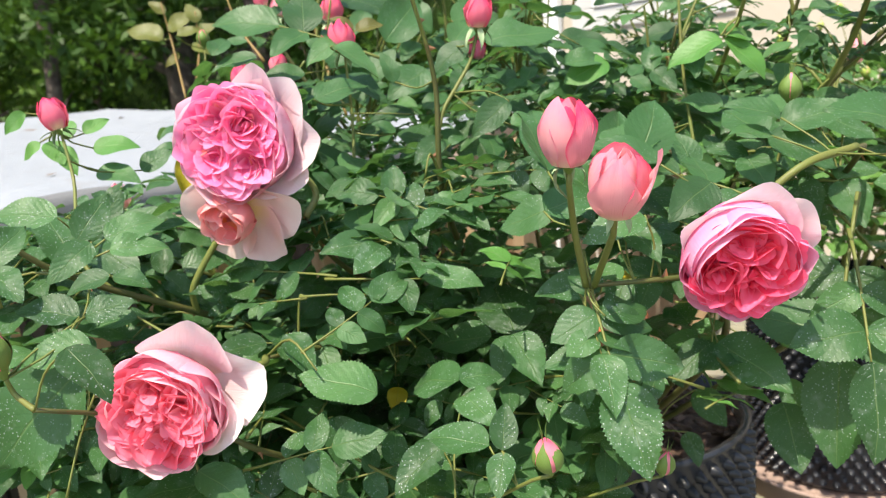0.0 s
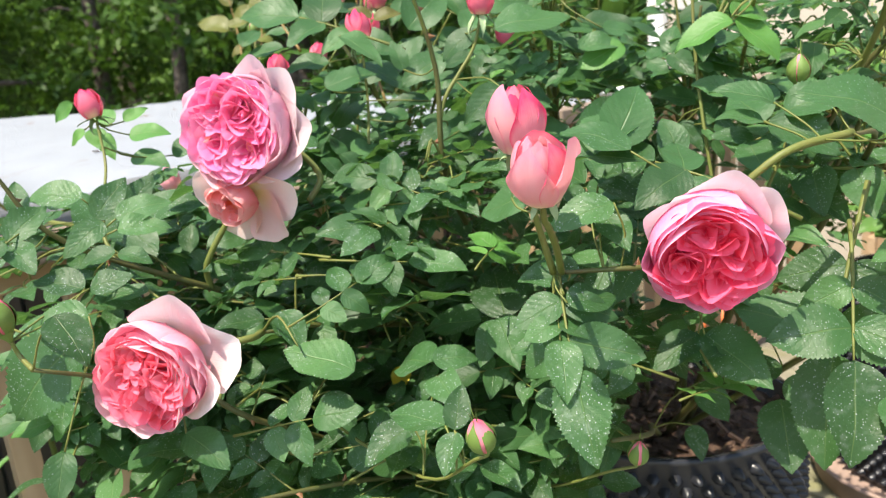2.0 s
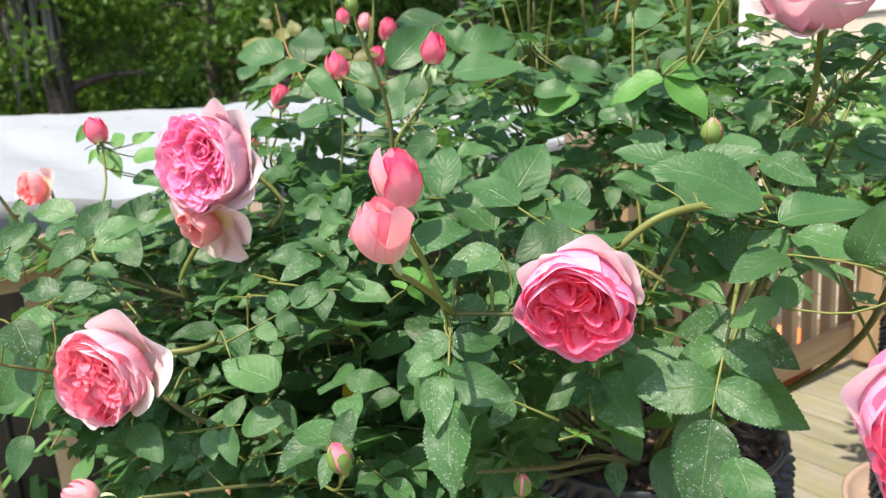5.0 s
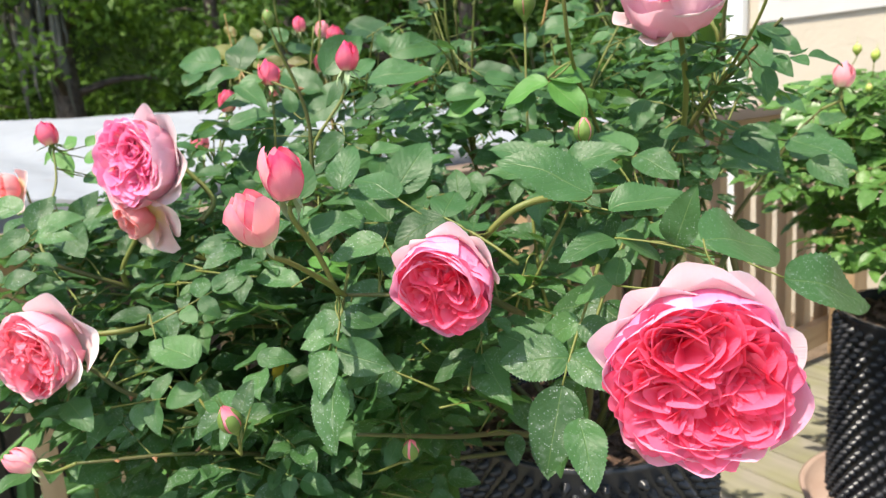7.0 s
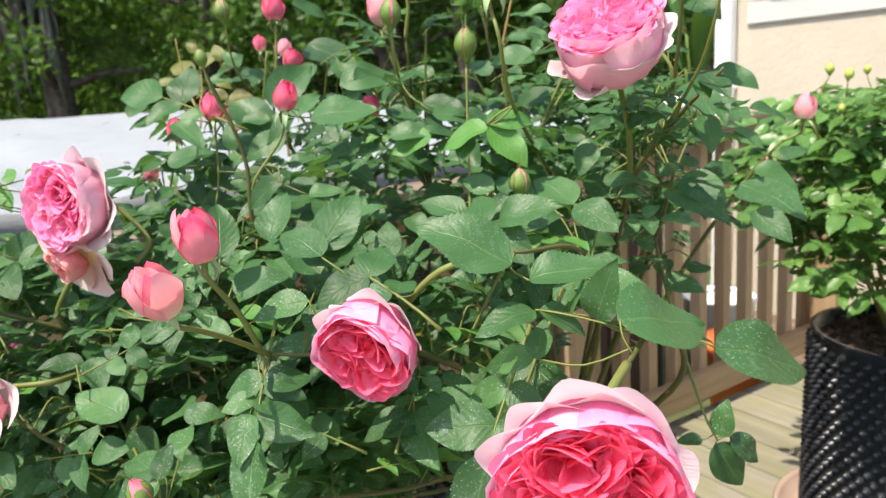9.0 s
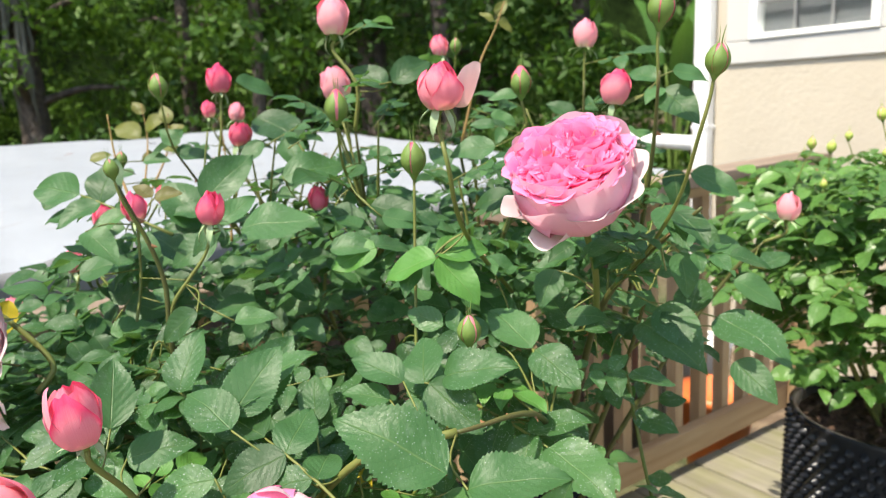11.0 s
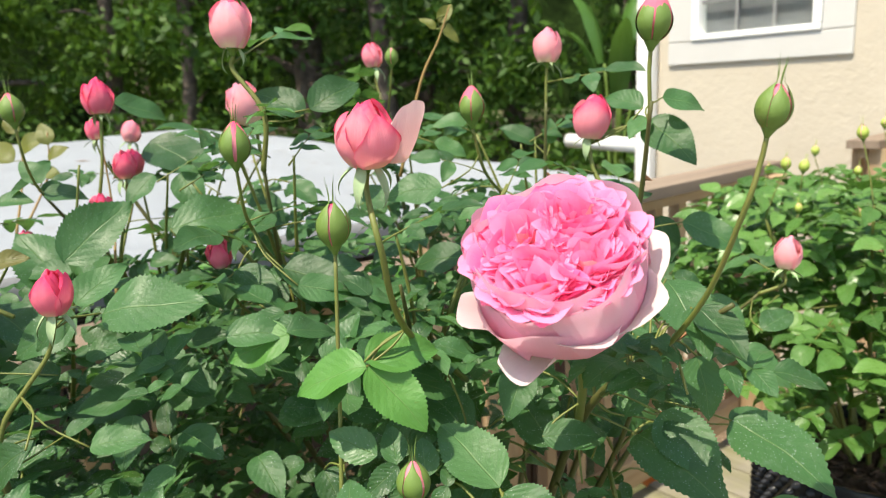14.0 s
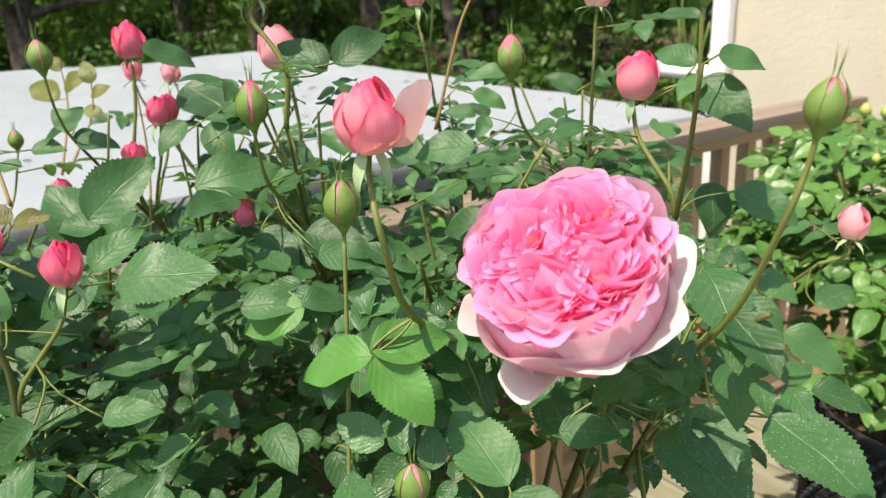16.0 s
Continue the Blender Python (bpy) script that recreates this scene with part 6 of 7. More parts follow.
hero("S", (0.048, 0.631, 1.007), (0.015, 0.618, 0.984), (0.46, -0.50, 0.73))
hero("S", (-0.127, 0.693, 1.021), (-0.080, 0.708, 1.039), (0.22, -0.56, 0.80))
hero("S", (0.135, 0.803, 0.963), (0.185, 0.796, 0.969), (0.37, -0.56, 0.74))
hero("S", (0.213, 0.768, 0.945), (0.244, 0.778, 0.959), (-0.07, -0.51, 0.86))
hero("S", (0.205, 0.716, 0.960), (0.226, 0.696, 0.939), (0.01, -0.49, 0.87))
hero("S", (0.466, 0.967, 1.090), (0.518, 0.956, 1.070), (0.04, -0.61, 0.79))
hero("S", (0.448, 0.984, 1.093), (0.455, 0.957, 1.053), (0.22, -0.63, 0.75))
hero("S", (0.514, 0.957, 0.971), (0.566, 0.945, 0.949), (0.06, -0.65, 0.75))
hero("S", (0.551, 1.019, 0.973), (0.586, 1.043, 0.991), (0.04, -0.62, 0.79))
hero("S", (0.492, 0.981, 1.014), (0.526, 0.966, 0.999), (0.04, -0.67, 0.74))
hero("S", (0.491, 0.842, 0.951), (0.529, 0.853, 0.957), (0.05, -0.52, 0.85))
hero("S", (0.354, 0.728, 0.987), (0.390, 0.729, 0.993), (-0.16, -0.60, 0.79))
hero("S", (0.340, 0.763, 1.022), (0.330, 0.735, 0.998), (0.12, -0.55, 0.83))
hero("S", (0.493, 0.718, 0.958), (0.522, 0.690, 0.938), (-0.20, -0.58, 0.79))
hero("S", (0.410, 0.804, 0.866), (0.453, 0.794, 0.861), (-0.13, -0.51, 0.85))
hero("S", (0.435, 0.833, 0.873), (0.462, 0.840, 0.874), (0.10, -0.55, 0.83))
hero("S", (0.254, 0.575, 0.979), (0.214, 0.578, 0.998), (0.15, -0.53, 0.83))
hero("S", (0.245, 0.570, 0.966), (0.212, 0.563, 0.974), (0.15, -0.51, 0.85))
hero("S", (0.184, 0.570, 0.944), (0.177, 0.585, 0.976), (0.06, -0.49, 0.87))
hero("S", (0.134, 0.539, 0.959), (0.160, 0.565, 1.004), (0.48, -0.44, 0.76))
hero("S", (0.144, 0.520, 0.956), (0.101, 0.535, 0.981), (0.42, -0.46, 0.78))
hero("S", (0.061, 0.499, 0.959), (0.049, 0.525, 1.003), (0.47, -0.35, 0.81))
hero("S", (-0.244, 0.940, 1.100), (-0.275, 0.932, 1.101), (0.51, -0.49, 0.71))
hero("S", (-0.233, 0.946, 1.117), (-0.198, 0.955, 1.118), (0.42, -0.52, 0.75))
hero("S", (-0.165, 1.014, 1.106), (-0.139, 1.018, 1.088), (0.51, -0.56, 0.65))
hero("S", (-0.098, 0.969, 1.215), (-0.061, 1.008, 1.201), (0.14, -0.62, 0.77))
hero("S", (0.486, 0.804, 0.971), (0.540, 0.750, 0.959), (0.09, -0.55, 0.83))
hero("S", (0.417, 0.770, 0.973), (0.468, 0.716, 0.961), (-0.08, -0.51, 0.85))
hero("S", (0.433, 0.775, 0.987), (0.467, 0.736, 0.963), (-0.20, -0.57, 0.79))
hero("S", (0.462, 0.839, 0.961), (0.475, 0.889, 0.993), (-0.22, -0.55, 0.80))
hero("S", (0.408, 0.770, 0.986), (0.425, 0.797, 1.001), (-0.11, -0.60, 0.79))
hero("S", (0.436, 0.793, 1.079), (0.457, 0.750, 1.049), (0.04, -0.55, 0.83))
hero("S", (0.458, 0.794, 1.060), (0.484, 0.775, 1.040), (-0.19, -0.57, 0.80))
hero("S", (0.449, 0.793, 1.065), (0.443, 0.793, 1.075), (-0.11, -0.57, 0.81))
hero("S", (0.330, 0.689, 0.970), (0.286, 0.727, 0.997), (0.12, -0.57, 0.81))
hero("S", (0.333, 0.680, 0.973), (0.373, 0.653, 0.954), (-0.09, -0.58, 0.81))
hero("S", (0.366, 0.758, 0.968), (0.397, 0.785, 0.968), (-0.00, -0.57, 0.82))
hero("S", (0.359, 0.756, 0.966), (0.331, 0.796, 0.989), (-0.12, -0.58, 0.81))
hero("N", (0.249, 0.687, 1.047), (0.199, 0.684, 1.034), (0.10, -0.53, 0.84))
hero("N", (0.250, 0.687, 1.047), (0.289, 0.678, 1.013), (-0.05, -0.49, 0.87))
hero("N", (0.248, 0.687, 1.050), (0.289, 0.717, 1.053), (0.13, -0.57, 0.81))
hero("S", (0.225, 0.701, 1.039), (0.223, 0.676, 1.017), (0.17, -0.50, 0.85))
hero("N", (0.163, 0.771, 1.039), (0.116, 0.759, 1.021), (0.38, -0.52, 0.76))
hero("S", (0.161, 0.771, 1.040), (0.191, 0.798, 1.038), (0.20, -0.54, 0.82))
hero("S", (0.146, 0.834, 1.060), (0.190, 0.842, 1.053), (0.36, -0.58, 0.73))
hero("S", (0.037, 0.730, 1.064), (0.110, 0.746, 1.073), (0.43, -0.45, 0.78))
hero("S", (0.006, 0.744, 1.065), (0.028, 0.775, 1.095), (0.32, -0.58, 0.75))
hero("S", (0.020, 0.726, 1.063), (-0.015, 0.715, 1.044), (0.24, -0.49, 0.84))
hero("S", (-0.122, 0.797, 1.045), (-0.061, 0.785, 1.022), (0.48, -0.40, 0.78))
hero("S", (0.141, 0.901, 1.203), (0.177, 0.934, 1.227), (0.38, -0.67, 0.64))
hero("S", (0.136, 0.899, 1.198), (0.094, 0.896, 1.225), (0.08, -0.71, 0.70))
hero("S", (-0.147, 1.105, 1.168), (-0.058, 1.077, 1.138), (0.17, -0.60, 0.78))
hero("S", (-0.205, 0.964, 1.139), (-0.198, 0.990, 1.160), (0.58, -0.44, 0.69))
hero("S", (-0.195, 0.963, 1.126), (-0.160, 0.991, 1.123), (0.28, -0.51, 0.81))
hero("S", (-0.202, 0.964, 1.136), (-0.252, 0.971, 1.115), (0.33, -0.56, 0.76))
hero("S", (0.444, 0.942, 1.202), (0.482, 0.948, 1.196), (0.06, -0.74, 0.67))
hero("S", (0.434, 0.957, 1.182), (0.467, 0.917, 1.156), (-0.29, -0.62, 0.73))
hero("S", (0.429, 0.958, 1.194), (0.396, 0.975, 1.209), (-0.14, -0.71, 0.69))
hero("S", (0.432, 0.957, 1.185), (0.417, 0.931, 1.172), (0.01, -0.67, 0.74))
hero("S", (0.004, 0.796, 0.947), (-0.015, 0.767, 0.930), (0.11, -0.48, 0.87))
hero("S", (0.296, 0.777, 0.961), (0.249, 0.812, 0.996), (0.10, -0.60, 0.80))
hero("C", (0.304, 0.664, 0.916), (0.405, 0.566, 0.914), (-0.07, -0.51, 0.86))
hero("C", (0.211, 0.512, 0.926), (0.110, 0.556, 0.974), (0.46, -0.45, 0.77))
hero("Y", (-0.071, 0.667, 0.743), (-0.074, 0.643, 0.728), (0.07, -0.60, 0.80))
hero("Y", (-0.123, 0.746, 0.737), (-0.118, 0.741, 0.713), (-0.03, -0.54, 0.84))
hero("Y", (0.157, 0.708, 0.829), (0.174, 0.688, 0.828), (-0.34, -0.52, 0.79))
hero("Y", (-0.266, 0.734, 0.979), (-0.271, 0.724, 0.939), (0.54, -0.55, 0.64))
hero("B", (-0.094, 0.774, 1.089), (-0.114, 0.772, 1.105), (0.58, -0.49, 0.65))
hero("B", (-0.092, 0.775, 1.088), (-0.064, 0.784, 1.094), (0.53, -0.47, 0.71))
hero("B", (-0.342, 0.973, 1.117), (-0.315, 0.983, 1.126), (0.36, -0.52, 0.77))
hero("B", (0.207, 1.148, 1.288), (0.189, 1.147, 1.303), (0.24, -0.67, 0.70))
hero("B", (0.211, 1.149, 1.291), (0.235, 1.151, 1.275), (-0.02, -0.70, 0.72))
hero("B", (0.211, 1.150, 1.295), (0.225, 1.157, 1.316), (0.39, -0.66, 0.64))
hero("B", (-0.454, 1.231, 1.140), (-0.513, 1.235, 1.168), (0.27, -0.73, 0.62))
hero("B", (-0.444, 1.233, 1.153), (-0.403, 1.240, 1.183), (0.23, -0.73, 0.65))
hero("B", (-0.429, 1.226, 1.113), (-0.454, 1.222, 1.097), (0.37, -0.64, 0.67))
hero("B", (-0.408, 1.229, 1.128), (-0.377, 1.227, 1.115), (0.24, -0.73, 0.64))
hero("B", (-0.399, 1.233, 1.145), (-0.367, 1.236, 1.159), (0.30, -0.68, 0.67))
hero("B", (-0.449, 1.239, 1.180), (-0.473, 1.243, 1.203), (0.07, -0.68, 0.73))
hero("B", (-0.396, 1.236, 1.163), (-0.412, 1.243, 1.195), (0.29, -0.74, 0.61))
hero("S", (0.312, 0.480, 0.961), (0.251, 0.474, 1.000), (0.26, -0.50, 0.82))
hero("S", (0.323, 0.487, 0.949), (0.380, 0.495, 0.966), (-0.13, -0.51, 0.85))
hero("S", (0.328, 0.481, 0.929), (0.293, 0.449, 0.924), (-0.01, -0.50, 0.87))
hero("S", (0.331, 0.481, 0.929), (0.365, 0.486, 0.915), (0.11, -0.49, 0.86))
hero("S", (0.371, 0.482, 0.923), (0.381, 0.465, 0.965), (0.04, -0.51, 0.86))
hero("S", (0.389, 0.447, 0.935), (0.445, 0.502, 0.919), (-0.02, -0.50, 0.87))
hero("S", (0.452, 0.542, 0.885), (0.530, 0.585, 0.860), (-0.03, -0.48, 0.88))
hero("S", (0.441, 0.700, 1.085), (0.449, 0.675, 1.066), (0.10, -0.60, 0.78))
hero("S", (0.444, 0.700, 1.085), (0.467, 0.670, 1.069), (0.25, -0.55, 0.78))
hero("S", (0.448, 0.720, 1.049), (0.456, 0.700, 1.019), (0.15, -0.60, 0.78))
hero("S", (0.462, 0.693, 0.731), (0.489, 0.702, 0.684), (-0.20, -0.60, 0.75))
hero("S", (0.476, 0.698, 0.739), (0.507, 0.708, 0.709), (-0.20, -0.60, 0.75))
hero("S", (0.450, 0.689, 0.737), (0.426, 0.681, 0.739), (-0.10, -0.60, 0.78))
hero("S", (0.466, 0.695, 0.739), (0.471, 0.696, 0.775), (-0.15, -0.70, 0.60))


# ---- the mass of the foliage ----
def inside(p):
    """The room that the leaves of the bush fill."""
    top = 1.075 + 0.40 * min(0.0, p.x + 0.09) - 0.35 * max(0.0, p.x - 0.38)
    front = 0.50 + max(0.0, p.z - 0.84) * 1.25 + max(0.0, abs(p.x - 0.1) - 0.40) * 0.4
    right = min(0.41, max(0.18, 0.20 + (p.z - 0.72) * 0.85)) + max(0.0, p.y - 1.0) * 0.20
    if p.x > 0.13 and p.z < 0.76 and p.y < 1.02:
        return False
    return -0.62 < p.x < right and front < p.y < 1.42 and 0.54 < p.z < top


def clear(p, tip):
    for c, n, r in FLOWERS:
        for q in (p, p.lerp(tip, 0.5), tip):
            d = q - c
            a = d.dot(n)
            if d.length < r * 1.15 or (r > 0.024 and 0 < a < 0.30 and (d - n * a).length < r * 1.05):
                return False
    for a, b in HEROES:
        d = p.lerp(tip, 0.6) - a.lerp(b, 0.5)
        if -0.13 < d.y < 0 and math.hypot(d.x, d.z + 0.25 * d.y) < 0.021:
            return False
    return True


twigs = Build()
spots, sprays, bearing = [], [], set()
for line, radii in CANES[:22]:
    turn = rng.uniform(0, 6.28)
    travelled = 0.0
    for i in range(4, len(line) - 1):
        travelled += (line[i] - line[i - 1]).length
        if travelled > 0.034:
            travelled = 0.0
            turn += 2.4
            spots.append((line[i], Vector((math.cos(turn), math.sin(turn), rng.uniform(-0.1, 0.5))), 0))
for n in range(720):
    for attempt in range(20):
        p = Vector((rng.uniform(-0.58, 0.62), rng.uniform(0.5, 1.40), rng.uniform(0.55, 1.07)))
        if n > 425:
            p = Vector((rng.uniform(-0.35, 0.13), rng.uniform(0.5, 0.85), rng.uniform(0.55, 0.82)))
        if n > 675:
            p = Vector((rng.uniform(-0.22, 0.12), rng.uniform(0.52, 0.80), rng.uniform(0.60, 0.80)))
        elif n > 625:
            p = Vector((rng.uniform(-0.56, -0.36), rng.uniform(0.56, 0.80), rng.uniform(0.60, 0.88)))
        elif n > 555:
            z = rng.uniform(0.84, 1.04)
            p = Vector((rng.uniform(-0.22, 0.28), 0.50 + 1.25 * (z - 0.84) + rng.uniform(0.01, 0.09), z))
        elif n > 525:
            p = Vector((rng.uniform(0.22, 0.43), rng.uniform(0.88, 1.14), rng.uniform(0.97, 1.10)))
        elif n > 498:
            p = Vector((rng.uniform(0.35, 0.48), rng.uniform(0.66, 0.98), rng.uniform(0.86, 1.07)))
        if inside(p) or n > 498:
            break
    near = min((q for line, _ in CANES[:22] for q in line[2:]), key=lambda q: (q - p).length + max(0.0, q.z - p.z) * 2)
    reach = 0.28 if 625 < n < 676 else 0.18
    if (near - p).length > reach:
        p = near + (p - near).normalized() * reach
    line = spline([near, near.lerp(p, 0.55) + Vector((0, 0, 0.02)), p], 4)
    sprays.append(line if near.z > 0.77 else None)
    turn = rng.uniform(0, 6.28)
    for q in (line[4], line[6], line[8]):
        turn += 2.4
        spots.append((q, Vector((math.cos(turn), math.sin(turn), rng.uniform(-0.15, 0.4))), len(sprays)))
for base, tip in HEROES:
    near = min((q for line, _ in CANES for q in line[3:]), key=lambda q: (q - base).length)
    if 0.004 < (near - base).length < 0.08:
        along = (tip - base).normalized()
        mid = base.lerp(near, 0.5) - along * (near - base).length * 0.12
        twigs.tube(spline([near, mid, base], 3), 0.0008, 5)
LEAVES = []
for p, way, spray in spots:
    size = rng.uniform(0.064, 0.104) * (1 - 0.28 * max(0.0, min(1.0, (p.y - 0.62) / 0.4))) * (0.78 if p.x > 0.33 else 1.0)
    way = (way + Vector((0, -0.18, 0))).normalized()
    start = p + way * size * 0.38
    tip = start + way * size
    if not (inside(tip.lerp(p, 0.3)) or (0.33 < tip.x < 0.55 and 0.62 < tip.y and 0.80 < tip.z < 1.10) or (525 < spray < 557 and tip.z < 1.16)) or not clear(start, tip):
        continue
    if any((tip - h[1]).length < 0.025 or (start.lerp(tip, .6) - h[0].lerp(h[1], .5)).length < 0.025 for h in HEROES):
        continue
    if (p.x > 0.32 and tip.z < 0.95 and rng.random() < 0.6) or (p.y > 0.80 and tip.z < 0.90 and rng.random() < 0.15):
        continue
    up = Vector((rng.uniform(-.7, .7), rng.uniform(-1.1, 0.3), 1.0))
    LEAVES.append((frame_to(start, way, up) @ Matrix.Scale(size, 4), rng.randrange(8), tip))
    bearing.add(spray)
for i, line in enumerate(sprays):
    if line and i + 1 in bearing and (line[0] - line[-1]).length < (0.11 if i < 556 else 0.05 if i < 626 else 0.28):
        twigs.tube(line, [0.0013 - 0.0006 * j / len(line) for j in range(len(line))], 5)
BARE = []
for n in range(34):
    x, y = rng.uniform(-0.22, 0.36), rng.uniform(0.84, 1.22)
    near = min((q for line, _ in CANES[:22] for q in line[3:]), key=lambda q: math.hypot(q.x - x, q.y - y) + abs(q.z - 0.95))
    top = Vector((x, y, rng.uniform(1.08, 1.19) - 0.20 * max(0.0, -0.1 - x)))
    if math.hypot(near.x - x, near.y - y) > 0.11:
        continue
    BARE.append(cane([near, near.lerp(top, 0.45) + Vector((0, 0, 0.02)), top], 0.0024, 0.0012, "shoot", M_STEM, False))
STALKS += BARE
stalk_leaves = []
for line in STALKS:
    if line[-1].y < 0.75 or (line[-1].x < -0.08 and rng.random() < 0.6):
        continue
    turn, travelled, limit = rng.uniform(0, 6.28), 0.03, rng.uniform(0.045, 0.07)
    head = Vector((math.cos(turn), math.sin(turn), 0.5)).normalized()
    if line in BARE and clear(line[-1], line[-1] + head * 0.07):
        stalk_leaves.insert(0, (frame_to(line[-1] + head * 0.012, head, (0, -0.3, 1.0)) @ Matrix.Scale(0.066, 4), 2, line[-1]))
    for i in range(3, len(line) - 3):
        travelled += (line[i] - line[i - 1]).length
        if travelled < limit or line[i].z < 0.88:
            continue
        travelled, turn = 0.0, turn + 2.4
        way = Vector((math.cos(turn), math.sin(turn), rng.uniform(0.0, 0.5))).normalized()
        size = rng.uniform(0.056, 0.088)
        start = line[i] + way * size * 0.38
        tip = start + way * size
        if clear(start, tip) and not (tip.x > 0.45 and tip.z > 1.12) and not (way.y < -0.5 and line[i].y < 0.6) and tip.y > 0.42:
            stalk_leaves.append((frame_to(start, way, (rng.uniform(-.4, .4), rng.uniform(-.9, .1), 1.0)) @ Matrix.Scale(size, 4), rng.choice((1, 2, 3, 5, 8, 9, 10)), tip))
for m, kind, tip in stalk_leaves[:200]:
    leaf(bush, m, kind, M_LEAF_YOUNG if rng.random() < 0.12 else M_LEAF)
LEAVES.sort(key=lambda l: l[2].y)
rest = Foliage()
for i, (m, kind, tip) in enumerate(LEAVES):
    if i < 290:
        leaf(bush, m, kind, M_LEAF_YOUNG if rng.random() < 0.06 else M_LEAF)
    else:
        rest.add(m, kind)
put("foliage", rest.mesh("foliage", M_LEAF), bush, kind="stuff")
put("twig_growth", twigs.mesh("twig_growth", M_STEM), bush, kind="stuff")

# ---- the second rose bush ----
second = thing("rose_bush", (*POT_B, 0.485), m=Matrix.Identity(4), label="bright green rose bush with small yellow-green buds in a black pot", category="rose bush")
mass = Foliage()
shoots = []
for n in range(17):
    a = n * 2.4
    r = 0.34 * math.sqrt((n + 0.5) / 17)
    top = Vector((POT_B[0] + math.cos(a) * r, POT_B[1] + math.sin(a) * r, rng.uniform(0.96, 1.07) - 0.20 * r))
    line = spline([(POT_B[0] + math.cos(a) * 0.04, POT_B[1] + math.sin(a) * 0.04, 0.475), (POT_B[0] + math.cos(a) * r * 0.6, POT_B[1] + math.sin(a) * r * 0.6, 0.72), top], 8)
    put("cane", Build().tube(line, [0.005 - 0.003 * i / len(line) for i in range(len(line))], 6).mesh("cane", M_STEM), second)
    shoots.append(line)
b_leaves = []
for n in range(1150):
    a, r = rng.uniform(0, 6.28), math.sqrt(rng.random())
    h = rng.random()
    wide = 0.40 * (0.62 + 0.38 * math.sin(math.pi * min(1, 0.25 + h * 0.8)))
    p = Vector((POT_B[0] - 0.02 + math.cos(a) * r * wide, POT_B[1] + math.sin(a) * r * wide, 0.615 + 0.42 * h))
    if p.x < 0.68 - max(0.0, p.z - 0.70) * 1.1:
        continue
    if p.y < POT_B[1] and p.z < 0.67:
        continue
    way = Vector((math.cos(a), math.sin(a), rng.uniform(-.35, .35))) + Vector((rng.uniform(-.8, .8), rng.uniform(-.8, .8), 0))
    m = frame_to(p, way, (rng.uniform(-.5, .5), rng.uniform(-.7, .3), 1)) @ Matrix.Scale(rng.uniform(0.062, 0.102), 4)
    b_leaves.append((p.y + 0.6 * p.x, m, rng.randrange(8)))
b_leaves.sort(key=lambda l: l[0])
for i, (_, m, kind) in enumerate(b_leaves):
    if i < 60:
        leaf(second, m, kind, M_LEAF_FAR)
    else:
        mass.add(m, kind)
put("foliage", mass.mesh("foliage", M_LEAF_FAR), second, kind="stuff")
for n in range(51):
    line = shoots[n % 17]
    p = line[-1 - 2 * (n // 17)]
    a = rng.uniform(0, 6.28)
    q = p + Vector((math.cos(a) * 0.03, math.sin(a) * 0.03, rng.uniform(0.06, 0.14)))
    foot, axis = bud(second, q, (rng.uniform(-.2, .2), rng.uniform(-.2, .2), 1), rng.uniform(0.016, 0.025), "green", 60 + n, tone="young")
    put("flower_stalk", Build().tube(spline([p, p.lerp(foot, 0.5) + Vector((0, 0, 0.008)), foot], 4), 0.0011, 5).mesh("flower_stalk", M_STEM), second)

# ---- plants on the ground past the railing ----
def strap_plant(x, y, blades, long, label):
    plant = thing("strap_leaf_plant", (x, y, -0.36), label=label, category="plant")
    for i in range(blades):
        a, l = rng.uniform(0, 6.28), long * rng.uniform(0.65, 1.1)
        reach = l * rng.uniform(0.35, 0.75)
        verts, uv = [], []
        for j in range(9):
            v = j / 8
            c = Vector((0.03 + reach * v ** 1.3, 0, l * (v - 0.45 * v ** 2.4)))
            w = 0.014 * (1 - v) ** 0.5 + 0.001
            verts += [(c.x, -w, c.z), (c.x, 0, c.z - 0.005), (c.x, w, c.z)]
            uv += [(0, v), (0.5, v), (1, v)]
        me = mesh("blade", verts, [(j * 3 + k, j * 3 + k + 1, j * 3 + k + 4, j * 3 + k + 3) for j in range(8) for k in range(2)], M_LEAF_YOUNG, uv)
        put("blade", me, plant, Matrix.Rotation(a, 4, "Z"))
    return plant


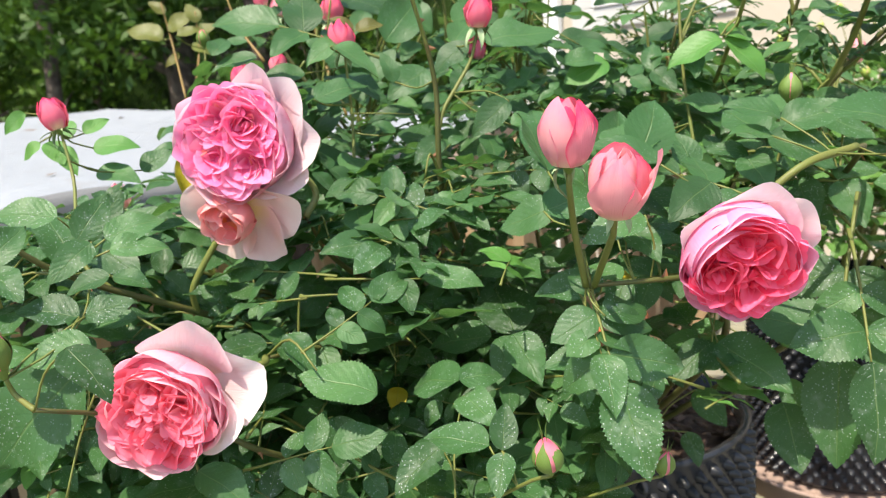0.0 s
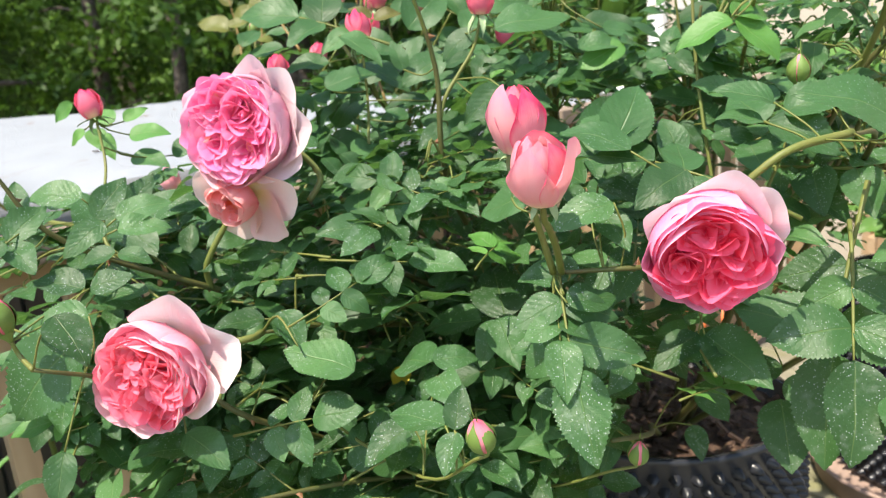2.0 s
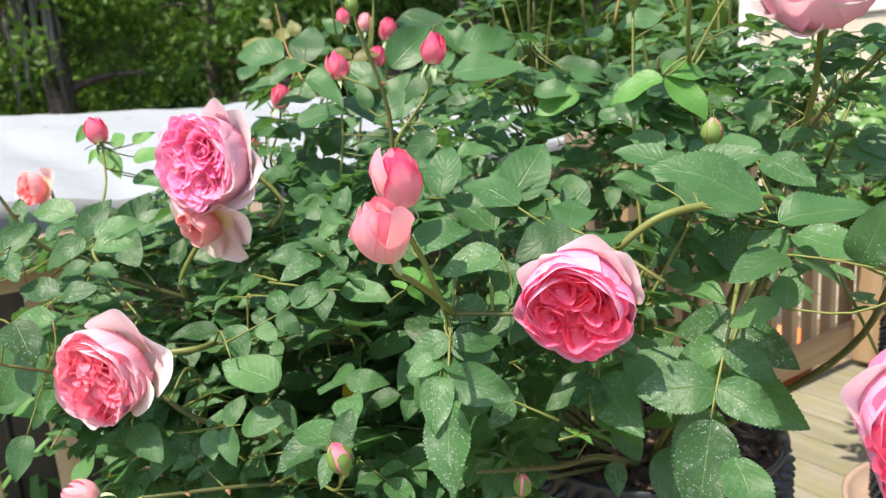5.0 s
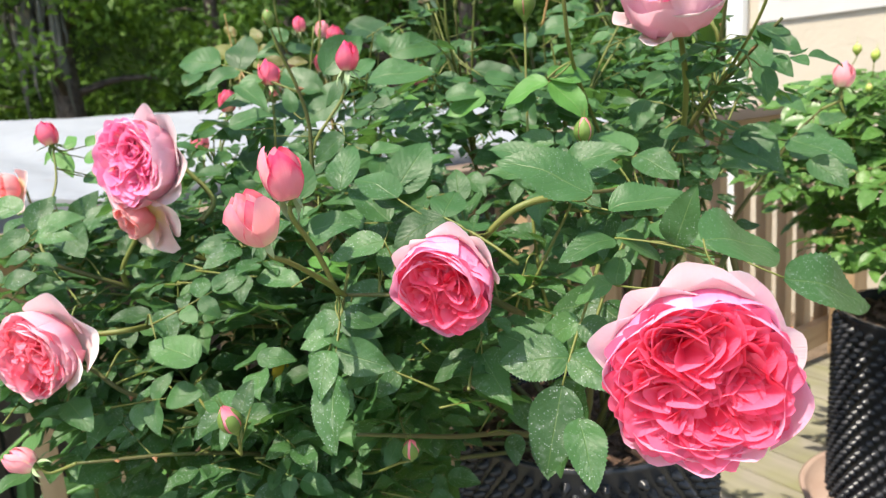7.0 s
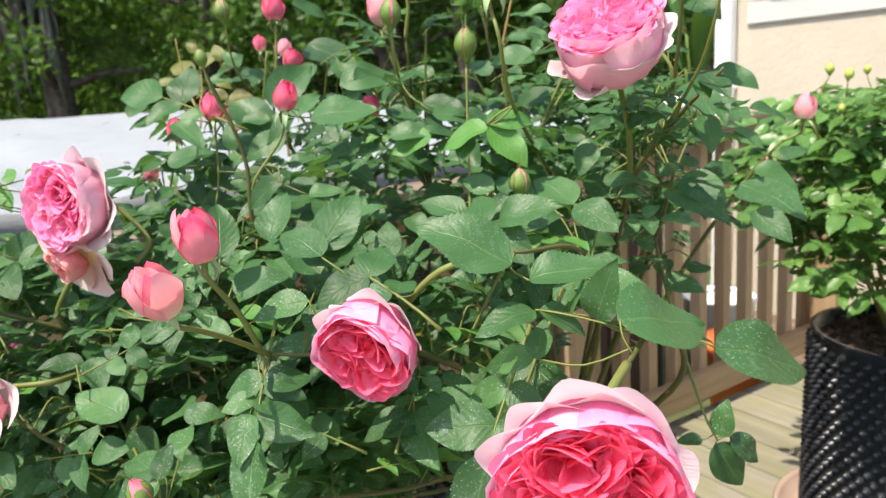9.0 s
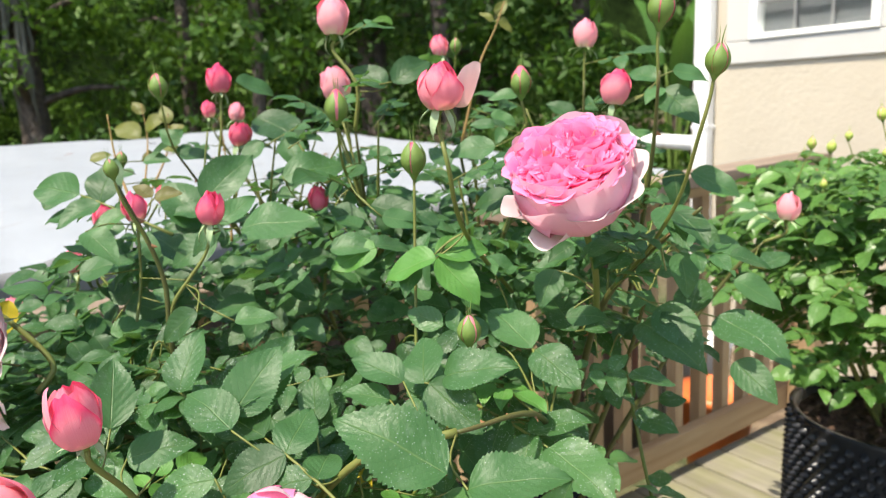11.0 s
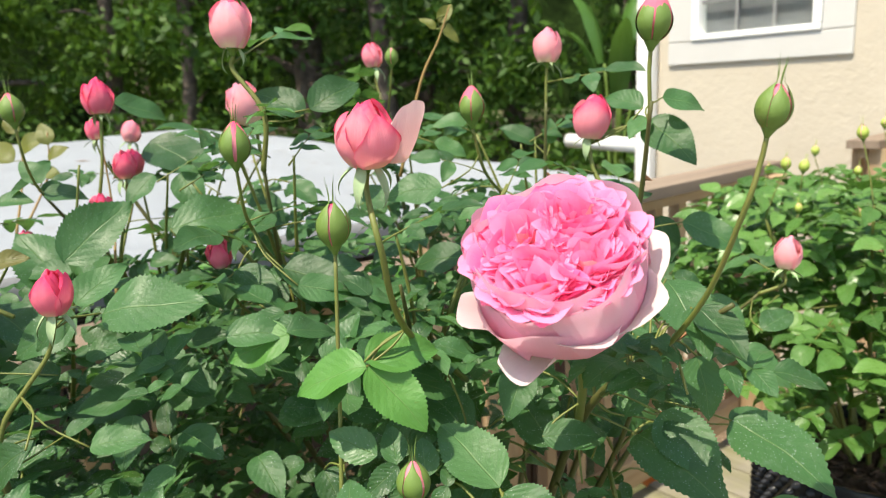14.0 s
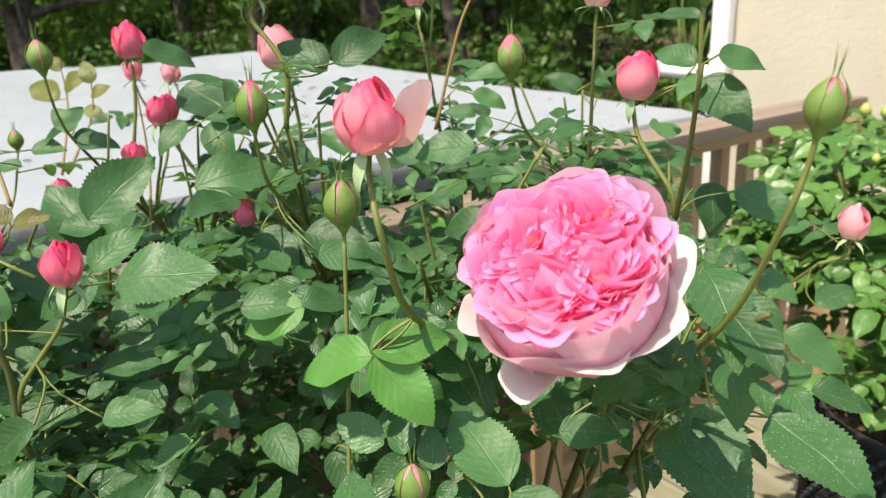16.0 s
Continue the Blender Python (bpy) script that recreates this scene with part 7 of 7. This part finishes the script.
strap_plant(-0.97, 0.98, 60, 1.20, "clump of arching yellow-green strap leaves on the ground")
strap_plant(-1.24, 0.68, 60, 1.30, "clump of arching yellow-green strap leaves on the ground")
strap_plant(-0.74, 1.27, 50, 1.05, "small clump of arching green strap leaves on the ground")
plant = thing("flowering_plant", (-0.875, 1.115, -0.36), label="leafy plant with one deep magenta flower", category="plant")
put("stem", Build().tube(spline([(0, 0, 0), (0.02, 0.01, 0.5), (0, 0, 0.96)], 5), 0.005, 6).mesh("stem", M_STEM), plant)
for i in range(14):
    a, z = 2.4 * i, 0.30 + 0.045 * i
    put("leaf", LEAFLET_MESH[M_LEAF.name][i % 6], plant, frame_to(Vector((0.01, 0.005, z)), (math.cos(a), math.sin(a), 0.35), (0, 0, 1)) @ Matrix.Scale(0.10, 4))
for i in range(16):
    a, back = 2.4 * i, 0.25 + 0.05 * i
    o = Vector((math.cos(a), math.sin(a), 0))
    base = Vector((0, 0, 0.96))
    petal(plant, "guard", MAGENTA, petal_pose(base + o * 0.004, base + (o * math.sin(back) + Vector((0, 0, math.cos(back)))) * 0.032, o), i)


def paddle_plant(x, y, blades, label):
    """A clump of tall broad leaves on stout stalks."""
    plant = thing("broadleaf_plant", (x, y, ground_z(x, y) - 0.03), label=label, category="plant")
    for i in range(blades):
        a, long, rise = 2.4 * i, rng.uniform(0.75, 1.05), rng.uniform(1.2, 1.75)
        lean = rng.uniform(0.12, 0.35)
        put("stalk", Build().tube(spline([(0.05, 0, 0), (0.07, 0, rise * 0.5), (0.07 + lean * 0.4, 0, rise)], 4), [0.028 - 0.0018 * j for j in range(9)], 8).mesh("stalk", M_SEPAL), plant, Matrix.Rotation(a, 4, "Z"))
        verts, uv = [], []
        for j in range(13):
            v = j / 12
            w = 0.13 * math.sin(math.pi * min(1.0, 0.06 + 0.94 * v)) ** 0.6
            c = Vector((0.07 + lean * 0.4 + lean * v + 0.25 * v ** 3, 0, rise + long * (v - 0.16 * v ** 3)))
            for u in (-1, -0.5, 0, 0.5, 1):
                verts.append((c.x + 0.05 * abs(u), u * w, c.z + 0.012 * math.sin(17 * v + 4 * u)))
                uv.append((0.5 + u * 0.5, v))
        me = mesh("blade", verts, [(j * 5 + k, j * 5 + k + 1, j * 5 + k + 6, j * 5 + k + 5) for j in range(12) for k in range(4)], M_LEAF_FAR, uv)
        put("blade", me, plant, Matrix.Rotation(a, 4, "Z"))
    return plant


paddle_plant(0.66, 9.2, 5, "tall clump of broad light green leaves near the woods")
